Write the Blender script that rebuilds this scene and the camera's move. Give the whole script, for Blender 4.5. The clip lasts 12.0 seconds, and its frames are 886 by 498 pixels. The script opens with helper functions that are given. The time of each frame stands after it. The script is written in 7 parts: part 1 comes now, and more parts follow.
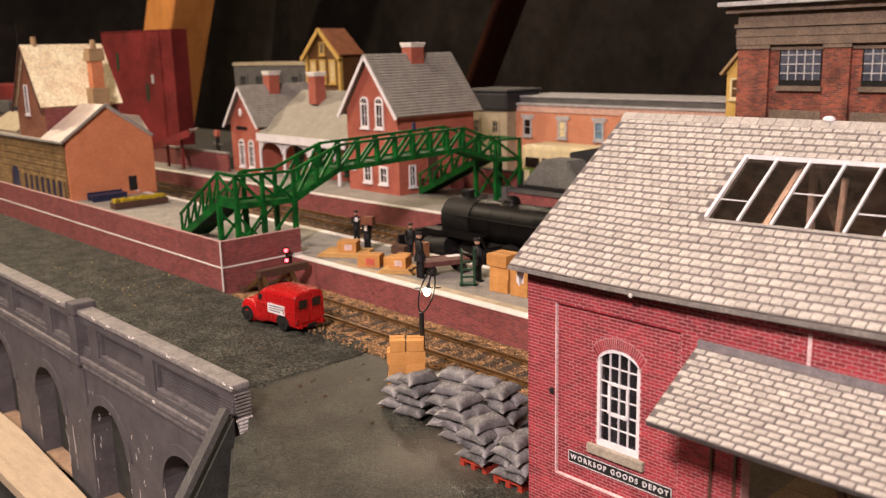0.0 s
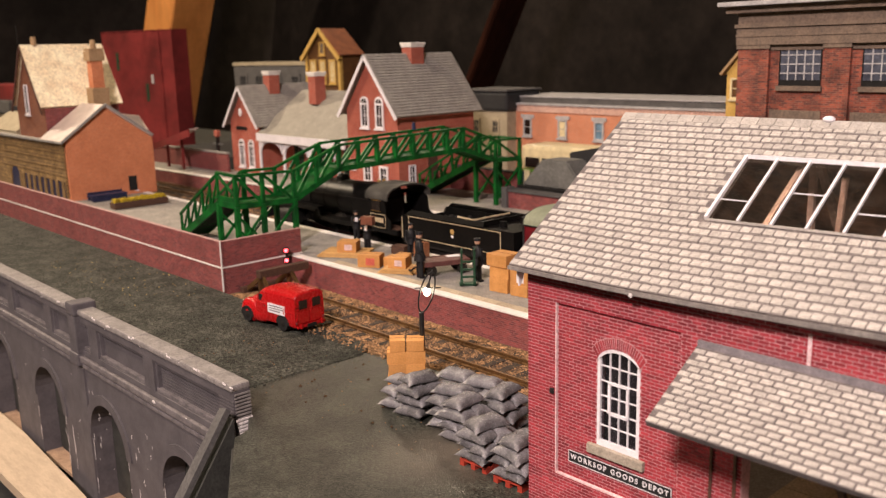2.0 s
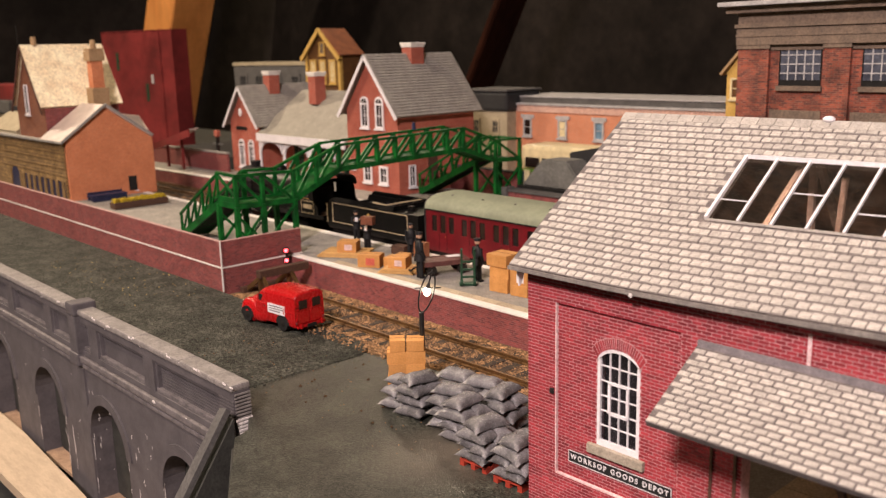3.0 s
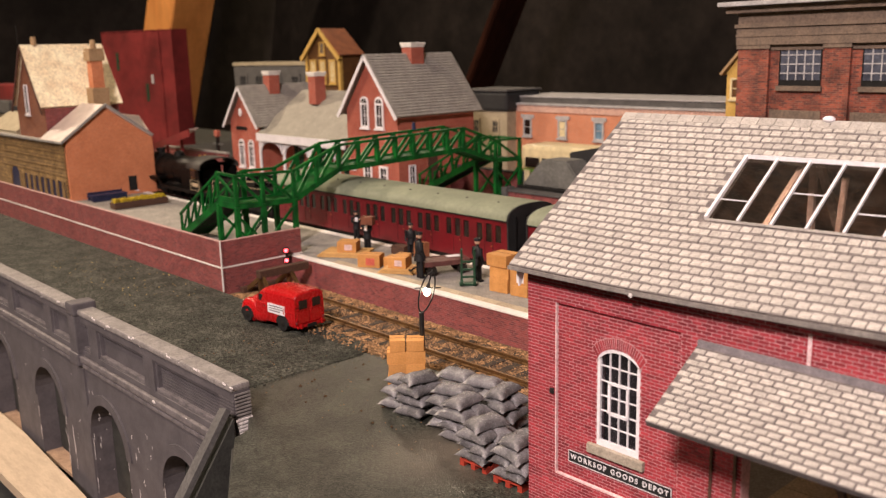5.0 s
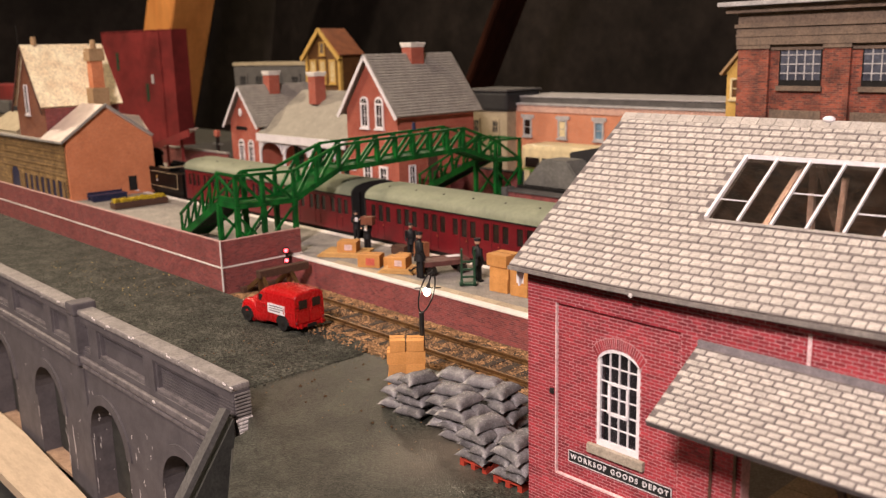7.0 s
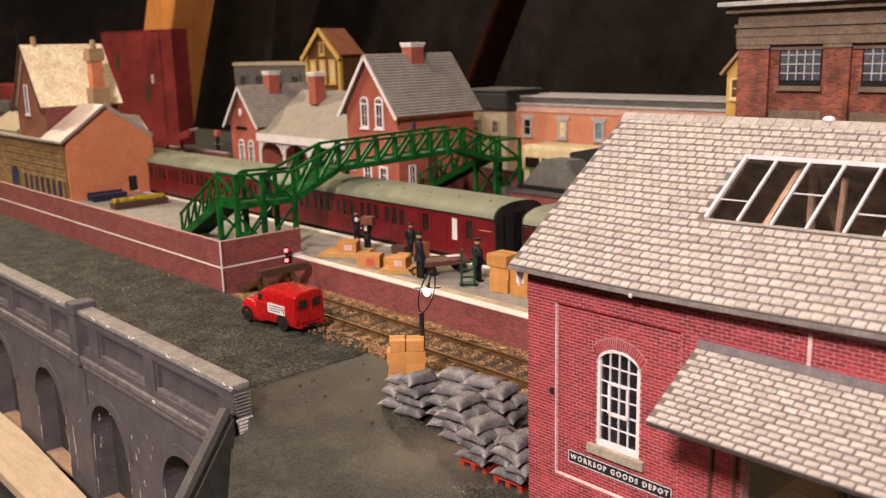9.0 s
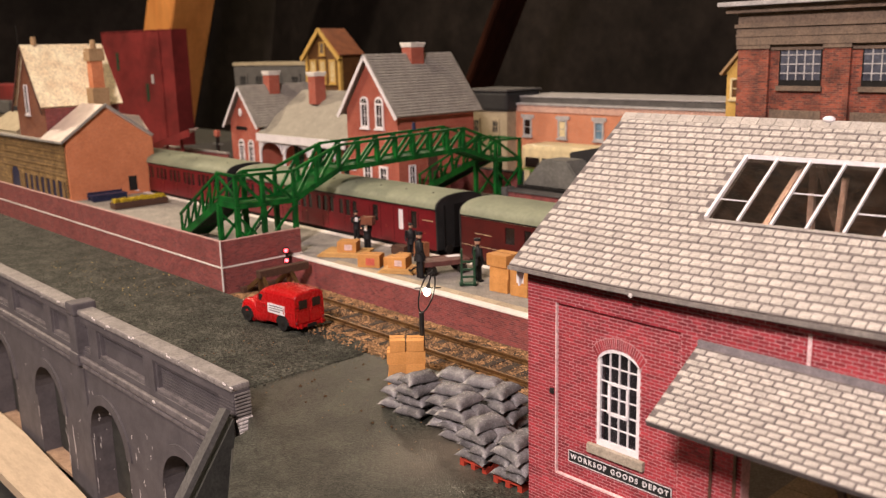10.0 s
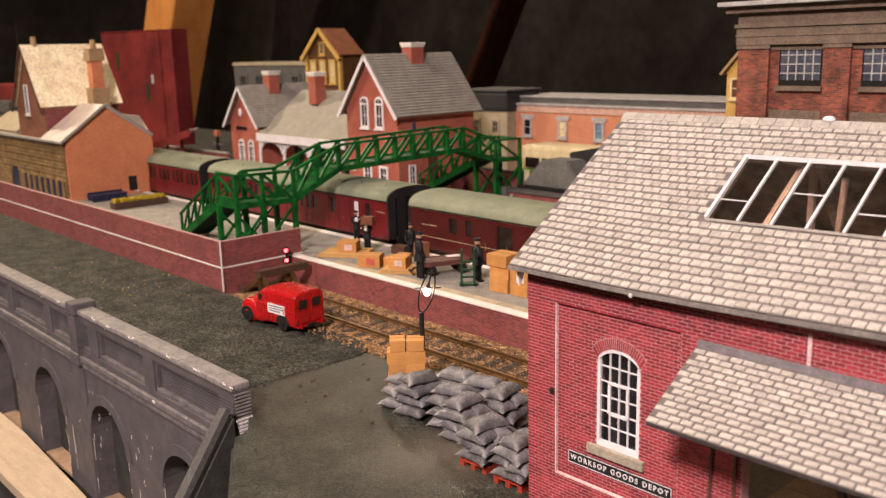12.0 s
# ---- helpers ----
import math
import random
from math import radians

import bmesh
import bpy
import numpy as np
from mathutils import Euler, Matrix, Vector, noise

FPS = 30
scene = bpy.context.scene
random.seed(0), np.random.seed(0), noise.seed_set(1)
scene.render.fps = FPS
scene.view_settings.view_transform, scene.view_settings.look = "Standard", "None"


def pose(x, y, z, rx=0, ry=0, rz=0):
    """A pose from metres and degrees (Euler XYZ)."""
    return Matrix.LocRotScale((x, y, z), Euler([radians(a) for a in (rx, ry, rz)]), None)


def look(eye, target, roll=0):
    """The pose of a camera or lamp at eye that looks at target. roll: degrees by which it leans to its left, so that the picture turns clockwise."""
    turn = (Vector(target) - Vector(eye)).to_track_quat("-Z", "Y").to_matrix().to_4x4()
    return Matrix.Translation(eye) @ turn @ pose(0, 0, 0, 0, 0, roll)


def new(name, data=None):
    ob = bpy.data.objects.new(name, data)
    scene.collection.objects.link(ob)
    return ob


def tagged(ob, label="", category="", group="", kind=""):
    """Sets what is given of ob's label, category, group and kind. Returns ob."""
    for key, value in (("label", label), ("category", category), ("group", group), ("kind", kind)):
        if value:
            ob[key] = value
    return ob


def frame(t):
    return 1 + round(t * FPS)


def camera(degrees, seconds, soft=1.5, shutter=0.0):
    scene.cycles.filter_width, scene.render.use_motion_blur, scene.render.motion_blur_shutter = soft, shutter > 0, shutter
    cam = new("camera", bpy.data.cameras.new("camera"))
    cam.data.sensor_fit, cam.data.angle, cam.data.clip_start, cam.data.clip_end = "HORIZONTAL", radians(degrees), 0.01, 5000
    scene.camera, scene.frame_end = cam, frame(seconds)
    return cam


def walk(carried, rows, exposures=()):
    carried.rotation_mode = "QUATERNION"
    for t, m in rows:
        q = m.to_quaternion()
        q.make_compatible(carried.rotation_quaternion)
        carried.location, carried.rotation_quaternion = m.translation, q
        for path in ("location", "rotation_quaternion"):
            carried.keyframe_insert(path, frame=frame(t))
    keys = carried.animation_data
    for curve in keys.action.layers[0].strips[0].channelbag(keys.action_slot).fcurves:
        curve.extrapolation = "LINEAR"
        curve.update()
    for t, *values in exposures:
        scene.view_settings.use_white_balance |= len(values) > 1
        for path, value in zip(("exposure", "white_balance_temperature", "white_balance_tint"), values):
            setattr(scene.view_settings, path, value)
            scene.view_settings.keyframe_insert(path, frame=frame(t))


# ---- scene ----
# A model railway at 4 mm to the foot. Lengths below are millimetres; MM turns them into metres.
MM = 0.001
EYE = (0.0, 0.0, 120.5)

# ---- camera ----
cam = camera(52.5, 12.0, soft=1.2)
STAND = pose(EYE[0] * MM, EYE[1] * MM, EYE[2] * MM, 77.549, 1.360, 47.236)
walk(cam, [(0.0, STAND), (12.0, STAND)], exposures=[(0.0, 0.0), (12.0, 0.0)])
cam.data.dof.use_dof = True
cam.data.dof.focus_distance = 0.285
cam.data.dof.aperture_fstop = 33.0

# ---- world and lamps: a dim attic room lit by warm ceiling lamps ----
world = bpy.data.worlds.new("room_air")
scene.world = world
world.use_nodes = True
world.node_tree.nodes["Background"].inputs[0].default_value = (1.0, 0.85, 0.7, 1)
world.node_tree.nodes["Background"].inputs[1].default_value = 0.006


def ceiling_lamp_light(x, y, z, target, watts, size, colour):
    data = bpy.data.lights.new("ceiling_lamp_light", "AREA")
    data.shape, data.size, data.energy, data.color = "DISK", size * MM, watts, colour
    ob = new("ceiling_lamp_light", data)
    ob.matrix_world = look((x * MM, y * MM, z * MM), [c * MM for c in target])
    return ob


WARM = (1.0, 0.79, 0.57)
SOFT_WHITE = (1.0, 0.805, 0.765)
ceiling_lamp_light(150, -540, 690, (-270, 220, 0), 17.0, 160, SOFT_WHITE)
ceiling_lamp_light(-1900, 60, 1000, (-500, 320, 0), 20.0, 120, WARM)
ceiling_lamp_light(-860, -360, 1120, (-480, 560, 30), 10.5, 160, WARM)
ceiling_lamp_light(-1330, 1130, 740, (-300, 220, 0), 2.8, 120, WARM)


# ---- materials ----
def nodes_of(name):
    m = bpy.data.materials.new(name)
    m.use_nodes = True
    nt = m.node_tree
    return m, nt, nt.nodes["Principled BSDF"]


def rgb(c):
    return (c[0], c[1], c[2], 1.0)


def add(nt, kind, **values):
    n = nt.nodes.new(kind)
    for key, v in values.items():
        n.inputs[key].default_value = v
    return n


def mixed(nt, fac, a, b, blend="MIX"):
    n = nt.nodes.new("ShaderNodeMix")
    n.data_type, n.blend_type = "RGBA", blend
    for sock, v in ((n.inputs[0], fac), (n.inputs[6], a), (n.inputs[7], b)):
        if isinstance(v, (int, float, tuple)):
            sock.default_value = v
        else:
            nt.links.new(v, sock)
    return n.outputs[2]


def mat(name, c1, c2=None, size=6.0, rough=0.7, bump=0.15, metal=0.0, grain=0.35, rnd=0.0, isl=0.0, spec=0.4, coat=0.0, stretch=(1, 1, 1)):
    """Two tones in patches of `size` mm, a fine grain, relief, and a tone of its own for each piece."""
    m, nt, bsdf = nodes_of(name)
    c2 = c2 or tuple(0.72 * c for c in c1)
    co = nt.nodes.new("ShaderNodeTexCoord")
    mp = nt.nodes.new("ShaderNodeMapping")
    mp.inputs["Scale"].default_value = stretch
    nt.links.new(co.outputs["Object"], mp.inputs[0])
    big = add(nt, "ShaderNodeTexNoise", Scale=1000 / size, Detail=5.0, Roughness=0.6)
    fine = add(nt, "ShaderNodeTexNoise", Scale=1000 / size * 7, Detail=4.0, Roughness=0.65)
    for n in (big, fine):
        nt.links.new(mp.outputs[0], n.inputs["Vector"])
    ramp = nt.nodes.new("ShaderNodeMapRange")
    ramp.inputs[1].default_value, ramp.inputs[2].default_value = 0.36, 0.64
    nt.links.new(big.outputs[0], ramp.inputs[0])
    col = mixed(nt, ramp.outputs[0], rgb(c1), rgb(c2))
    gr = nt.nodes.new("ShaderNodeMapRange")
    gr.inputs[1].default_value, gr.inputs[2].default_value = 0.3, 0.7
    gr.inputs[3].default_value, gr.inputs[4].default_value = 1 - grain, 1 + grain * 0.6
    nt.links.new(fine.outputs[0], gr.inputs[0])
    col = mixed(nt, 1.0, col, gr.outputs[0], "MULTIPLY")
    if rnd or isl:
        src = nt.nodes.new("ShaderNodeObjectInfo").outputs["Random"] if rnd else nt.nodes.new("ShaderNodeNewGeometry").outputs["Random Per Island"]
        k = rnd or isl
        mr = nt.nodes.new("ShaderNodeMapRange")
        mr.inputs[3].default_value, mr.inputs[4].default_value = 1 - k, 1 + k
        nt.links.new(src, mr.inputs[0])
        col = mixed(nt, 1.0, col, mr.outputs[0], "MULTIPLY")
    nt.links.new(col, bsdf.inputs["Base Color"])
    rr = nt.nodes.new("ShaderNodeMapRange")
    rr.inputs[3].default_value, rr.inputs[4].default_value = max(rough - 0.1, 0.05), min(rough + 0.12, 1)
    nt.links.new(fine.outputs[0], rr.inputs[0])
    nt.links.new(rr.outputs[0], bsdf.inputs["Roughness"])
    bsdf.inputs["Metallic"].default_value = metal
    bsdf.inputs["Specular IOR Level"].default_value = spec
    bsdf.inputs["Coat Weight"].default_value = coat
    if bump:
        b = add(nt, "ShaderNodeBump", Strength=bump, Distance=0.0006)
        nt.links.new(fine.outputs[0], b.inputs["Height"])
        nt.links.new(b.outputs[0], bsdf.inputs["Normal"])
    return m


def brick_mat(name, c1, c2, mortar, length=2.9, course=0.98, joint=0.13, rough=0.75, stain=(0.75, 0.7, 0.7), bump=0.25):
    """Small printed or moulded bricks on upright faces that run along x or y."""
    m, nt, bsdf = nodes_of(name)
    co = nt.nodes.new("ShaderNodeTexCoord")
    sp = nt.nodes.new("ShaderNodeSeparateXYZ")
    nt.links.new(co.outputs["Object"], sp.inputs[0])
    su = nt.nodes.new("ShaderNodeMath")
    nt.links.new(sp.outputs[0], su.inputs[0])
    nt.links.new(sp.outputs[1], su.inputs[1])
    cb = nt.nodes.new("ShaderNodeCombineXYZ")
    nt.links.new(su.outputs[0], cb.inputs[0])
    nt.links.new(sp.outputs[2], cb.inputs[1])
    br = add(nt, "ShaderNodeTexBrick", Scale=1000.0)
    br.inputs["Mortar Size"].default_value = joint
    br.inputs["Brick Width"].default_value = length
    br.inputs["Row Height"].default_value = course
    br.inputs["Color1"].default_value, br.inputs["Color2"].default_value, br.inputs["Mortar"].default_value = rgb(c1), rgb(c2), rgb(mortar)
    nt.links.new(cb.outputs[0], br.inputs["Vector"])
    big = add(nt, "ShaderNodeTexNoise", Scale=70.0, Detail=6.0, Roughness=0.65)
    fine = add(nt, "ShaderNodeTexNoise", Scale=900.0, Detail=3.0)
    for n in (big, fine):
        nt.links.new(co.outputs["Object"], n.inputs["Vector"])
    mr = nt.nodes.new("ShaderNodeMapRange")
    mr.inputs[1].default_value, mr.inputs[2].default_value = 0.4, 0.68
    nt.links.new(big.outputs[0], mr.inputs[0])
    col = mixed(nt, mr.outputs[0], br.outputs[0], mixed(nt, 1.0, br.outputs[0], rgb(stain), "MULTIPLY"))
    g = nt.nodes.new("ShaderNodeMapRange")
    g.inputs[3].default_value, g.inputs[4].default_value = 0.7, 1.3
    nt.links.new(fine.outputs[0], g.inputs[0])
    col = mixed(nt, 1.0, col, g.outputs[0], "MULTIPLY")
    nt.links.new(col, bsdf.inputs["Base Color"])
    bsdf.inputs["Roughness"].default_value = rough
    b = add(nt, "ShaderNodeBump", Strength=bump, Distance=0.0002)
    b.invert = True
    nt.links.new(br.outputs[1], b.inputs["Height"])
    nt.links.new(b.outputs[0], bsdf.inputs["Normal"])
    return m


def glass_mat(name, tint=(0.8, 0.8, 0.78), rough=0.05):
    m, nt, bsdf = nodes_of(name)
    bsdf.inputs["Base Color"].default_value = rgb(tint)
    bsdf.inputs["Roughness"].default_value = rough
    bsdf.inputs["Transmission Weight"].default_value = 0.985
    bsdf.inputs["IOR"].default_value = 1.15
    return m


def glow_mat(name, colour, strength):
    m, nt, bsdf = nodes_of(name)
    bsdf.inputs["Base Color"].default_value = rgb(colour)
    bsdf.inputs["Emission Color"].default_value = rgb(colour)
    bsdf.inputs["Emission Strength"].default_value = strength
    return m



def speckled(name, c1, c2, patch, speck, rough, strength=0.7, deep=0.5, spec=0.4):
    """A gritty sheet: broad patches, fine light and dark specks, and a hard fine relief."""
    m = mat(name, c1, c2, patch, rough, 0.0, grain=0.25, spec=spec)
    nt = m.node_tree
    bsdf = nt.nodes["Principled BSDF"]
    old = bsdf.inputs["Base Color"].links[0].from_socket
    co = nt.nodes.new("ShaderNodeTexCoord")
    vor = add(nt, "ShaderNodeTexVoronoi", Scale=1000 / speck)
    fine = add(nt, "ShaderNodeTexNoise", Scale=1000 / speck * 0.8, Detail=6.0, Roughness=0.7)
    for n in (vor, fine):
        nt.links.new(co.outputs["Object"], n.inputs["Vector"])
    mr = nt.nodes.new("ShaderNodeMapRange")
    mr.inputs[1].default_value, mr.inputs[2].default_value = 0.3, 0.72
    mr.inputs[3].default_value, mr.inputs[4].default_value = 0.35, 2.0
    nt.links.new(fine.outputs[0], mr.inputs[0])
    chip = nt.nodes.new("ShaderNodeSeparateColor")
    nt.links.new(vor.outputs["Color"], chip.inputs[0])
    cr = nt.nodes.new("ShaderNodeMapRange")
    cr.inputs[3].default_value, cr.inputs[4].default_value = 0.25, 1.75
    nt.links.new(chip.outputs[0], cr.inputs[0])
    both = mixed(nt, 1.0, mr.outputs[0], cr.outputs[0], "MULTIPLY")
    nt.links.new(mixed(nt, 1.0, old, both, "MULTIPLY"), bsdf.inputs["Base Color"])
    b = add(nt, "ShaderNodeBump", Strength=strength, Distance=deep * MM)
    nt.links.new(fine.outputs[0], b.inputs["Height"])
    b2 = add(nt, "ShaderNodeBump", Strength=strength * 0.5, Distance=deep * MM)
    nt.links.new(vor.outputs[0], b2.inputs["Height"])
    nt.links.new(b.outputs[0], b2.inputs["Normal"])
    nt.links.new(b2.outputs[0], bsdf.inputs["Normal"])
    return m


TARMAC = speckled("tarmac", (0.048, 0.0495, 0.04), (0.023, 0.0245, 0.0205), 16, 0.5, 0.36, 0.4, 0.35, 0.26)
def sheen_patch(m, centre, radius, sheen_tint):
    """A ragged pale patch of lamp sheen painted into a ground sheet's colour."""
    nt = m.node_tree
    bsdf = nt.nodes["Principled BSDF"]
    old = bsdf.inputs["Base Color"].links[0].from_socket
    co = nt.nodes.new("ShaderNodeTexCoord")
    far = nt.nodes.new("ShaderNodeVectorMath")
    far.operation = "DISTANCE"
    far.inputs[1].default_value = [c * MM for c in centre]
    nt.links.new(co.outputs["Object"], far.inputs[0])
    n = add(nt, "ShaderNodeTexNoise", Scale=110.0, Detail=8.0, Roughness=0.7)
    nt.links.new(co.outputs["Object"], n.inputs["Vector"])
    edge = nt.nodes.new("ShaderNodeMapRange")
    edge.inputs[1].default_value, edge.inputs[2].default_value = radius * MM, 0.1 * radius * MM
    edge.inputs[3].default_value, edge.inputs[4].default_value = 0.0, 1.3
    nt.links.new(far.outputs["Value"], edge.inputs[0])
    both = nt.nodes.new("ShaderNodeMath")
    both.operation = "MULTIPLY"
    nt.links.new(edge.outputs[0], both.inputs[0])
    nt.links.new(n.outputs[0], both.inputs[1])
    nt.links.new(mixed(nt, both.outputs[0], old, rgb(sheen_tint)), bsdf.inputs["Base Color"])


# pale patch by the sacks: the lamp's sheen put into the tarmac colour
sheen_patch(TARMAC, (-190, 172, 0), 27, (0.13, 0.11, 0.088))
TARMAC_SAND = speckled("sanded_tarmac", (0.068, 0.07, 0.057), (0.028, 0.0305, 0.025), 14, 0.9, 0.66, 1.0, 1.0, 0.15)
BALLAST = mat("ballast", (0.42, 0.245, 0.115), (0.18, 0.105, 0.052), 5, 0.9, 0.3, isl=0.6)
BALLAST_BED = mat("ballast_bed", (0.17, 0.102, 0.048), (0.085, 0.0561, 0.032), 2.5, 0.95, 0.8)
MAIN_BED = mat("main_line_ballast", (0.13, 0.075, 0.035), (0.07, 0.042, 0.022), 2.5, 0.95, 0.9, grain=0.6)
SLEEPER = mat("sleeper", (0.055, 0.038, 0.025), (0.03, 0.022, 0.016), 3, 0.85, 0.3, rnd=0.25)
RAIL = mat("rusty_rail", (0.2108, 0.1188, 0.0455), (0.124, 0.066, 0.0292), 8, 0.42, 0.15, metal=0.55)
PAVING = mat("platform_paving", (0.336, 0.3136, 0.28), (0.2464, 0.2352, 0.2128), 12, 0.8, 0.2)
COPING = mat("platform_coping", (0.50, 0.42, 0.30), (0.40, 0.33, 0.24), 5, 0.8, 0.15, rnd=0.12)
WHITE_EDGE = mat("white_edge_paint", (0.82, 0.79, 0.74), (0.68, 0.65, 0.6), 7, 0.6, 0.1, grain=0.12)
WHITE = mat("white_card", (0.78, 0.76, 0.78), (0.68, 0.66, 0.68), 5, 0.55, 0.05, grain=0.1)
CREAM = mat("cream_card", (0.62, 0.56, 0.42), (0.52, 0.46, 0.33), 5, 0.7, 0.1, grain=0.15)
WALL_BRICK = brick_mat("platform_brick", (0.29, 0.063, 0.056), (0.135, 0.033, 0.036), (0.27, 0.112, 0.1), 2.6, 0.9, 0.1)
DEPOT_MORTAR = mat("depot_mortar", (0.57, 0.33, 0.335), (0.47, 0.26, 0.265), 6, 0.8, 0.1)
DEPOT_BRICK = mat("depot_brick", (0.37, 0.043, 0.055), (0.25, 0.029, 0.04), 5, 0.7, 0.15, isl=0.3, grain=0.25)
DEPOT_BRICK_P = mat("depot_brick_piece", (0.37, 0.043, 0.055), (0.25, 0.029, 0.04), 5, 0.7, 0.15, rnd=0.3, grain=0.25)
SLATE = mat("roof_slate", (0.56, 0.525, 0.475), (0.38, 0.35, 0.315), 0.9, 0.72, 0.4, isl=0.14, grain=0.3)
SLATE_P = mat("roof_slate_piece", (0.56, 0.525, 0.475), (0.38, 0.35, 0.315), 0.9, 0.72, 0.4, rnd=0.14, grain=0.3)
SLATE_BED = mat("roof_bed", (0.165, 0.142, 0.135), (0.115, 0.1, 0.097), 3, 0.85, 0.2)
RIDGE = mat("ridge_tile", (0.42, 0.39, 0.35), (0.33, 0.31, 0.28), 3, 0.75, 0.2, rnd=0.12)
STONE = mat("stone", (0.40, 0.35, 0.28), (0.32, 0.28, 0.22), 4, 0.8, 0.2)
# near-black that stands for shade in unlit insides and gaps
DARK = mat("shade_black", (0.015, 0.014, 0.013), (0.01, 0.01, 0.01), 10, 0.8, 0.0)
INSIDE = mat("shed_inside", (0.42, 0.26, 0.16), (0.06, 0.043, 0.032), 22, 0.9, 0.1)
GLASS = glass_mat("window_glass", (0.45, 0.43, 0.46))


def grimy_glass():
    """Clear glazing with a dusty brown film that thins out in patches."""
    m = glass_mat("grimy_glass", (0.78, 0.69, 0.58), 0.04)
    nt = m.node_tree
    co = nt.nodes.new("ShaderNodeTexCoord")
    n = add(nt, "ShaderNodeTexNoise", Scale=160.0, Detail=10.0, Roughness=0.85)
    nt.links.new(co.outputs["Object"], n.inputs["Vector"])
    r = nt.nodes.new("ShaderNodeMapRange")
    r.inputs[1].default_value, r.inputs[2].default_value = 0.35, 0.75
    r.inputs[3].default_value, r.inputs[4].default_value = 1.0, 0.98
    nt.links.new(n.outputs[0], r.inputs[0])
    nt.links.new(r.outputs[0], nt.nodes["Principled BSDF"].inputs["Transmission Weight"])
    return m


GRIMY_GLASS = grimy_glass()
BLACK = mat("black_paint", (0.012, 0.012, 0.012), (0.02, 0.019, 0.018), 6, 0.38, 0.05)
LOCO = mat("loco_black", (0.004, 0.004, 0.004), (0.007, 0.0065, 0.006), 9, 0.4, 0.06, spec=0.12)
LOCO_TOP = mat("sooty_grey", (0.06, 0.056, 0.048), (0.033, 0.031, 0.028), 9, 0.6, 0.1)
SOOT = mat("soot_black", (0.006, 0.006, 0.006), (0.010, 0.009, 0.009), 6, 0.6, 0.1, spec=0.2)
LINING = mat("cream_lining", (0.62, 0.5, 0.32), (0.5, 0.4, 0.25), 4, 0.5, 0.0)
GILT = mat("gilt", (0.55, 0.36, 0.12), (0.4, 0.25, 0.08), 2, 0.45, 0.0)
BRASS = mat("brass", (0.7, 0.45, 0.15), (0.5, 0.3, 0.1), 3, 0.3, 0.0, metal=0.9)
CRIMSON = mat("crimson_coach", (0.15, 0.009, 0.014), (0.105, 0.007, 0.011), 14, 0.33, 0.04, grain=0.15)
MAROON = mat("maroon_van", (0.075, 0.011, 0.010), (0.055, 0.009, 0.009), 14, 0.33, 0.04, grain=0.15)
COACH_ROOF = mat("coach_roof", (0.231, 0.255, 0.1755), (0.182, 0.2025, 0.1418), 16, 0.7, 0.05, grain=0.15, spec=0.3)
UNDERFRAME = mat("underframe", (0.012, 0.011, 0.010), (0.02, 0.017, 0.014), 6, 0.75, 0.15, spec=0.2)
COACH_GLASS = mat("coach_window_glass", (0.010, 0.008, 0.008), (0.024, 0.017, 0.014), 8, 0.2, 0.0, spec=0.6)
GREEN = mat("bridge_green", (0.009, 0.135, 0.022), (0.005, 0.05, 0.012), 9, 0.42, 0.12, grain=0.3, spec=0.16)
PLINTH_GREEN = mat("dark_green", (0.012, 0.06, 0.03), (0.01, 0.045, 0.02), 4, 0.5, 0.05)
VIADUCT = mat("grey_primer", (0.112, 0.102, 0.108), (0.08, 0.073, 0.078), 10, 0.68, 0.2, grain=0.18)
# paler greys: dry-brushing plus the light on tops and ledges, painted in
VIADUCT_COPE = mat("dry_brushed_lit_coping", (0.29, 0.27, 0.255), (0.2, 0.187, 0.178), 5, 0.7, 0.4)
VIADUCT_EDGE = mat("dry_brushed_highlit_edge", (0.19, 0.173, 0.175), (0.11, 0.1, 0.103), 4, 0.65, 0.3)
PLASTER = mat("plaster_chip", (0.72, 0.68, 0.66), (0.6, 0.56, 0.55), 3, 0.85, 0.3)
BOARD = mat("bare_plywood", (0.52, 0.41, 0.29), (0.42, 0.33, 0.23), 22, 0.7, 0.1, stretch=(1, 6, 6), grain=0.15)
DARK_BOARD = mat("painted_board", (0.05, 0.052, 0.045), (0.03, 0.03, 0.027), 8, 0.8, 0.3)
SACK = mat("coal_sack", (0.225, 0.22, 0.227), (0.11, 0.107, 0.11), 4, 0.24, 0.5, rnd=0.22, grain=0.25, spec=0.55)
PALLET = mat("pallet_red", (0.42, 0.05, 0.025), (0.3, 0.035, 0.02), 4, 0.6, 0.1)
KRAFT = mat("parcel_card", (0.588, 0.2883, 0.088), (0.4935, 0.2325, 0.064), 5, 0.7, 0.1, rnd=0.15, grain=0.15)
TIMBER = mat("pale_timber", (0.60, 0.36, 0.13), (0.48, 0.27, 0.09), 4, 0.6, 0.1, stretch=(1, 5, 5), rnd=0.12)
OLD_WOOD = mat("old_wood", (0.10, 0.05, 0.03), (0.06, 0.03, 0.02), 4, 0.75, 0.25, stretch=(1, 4, 4))
TROLLEY = mat("trolley_maroon", (0.13, 0.05, 0.045), (0.09, 0.035, 0.03), 4, 0.5, 0.1)
VAN_RED = mat("van_red", (0.43, 0.009, 0.011), (0.36, 0.0075, 0.009), 10, 0.26, 0.02, grain=0.06, coat=0.2)
RUBBER = mat("tyre", (0.012, 0.012, 0.012), None, 4, 0.7, 0.1)
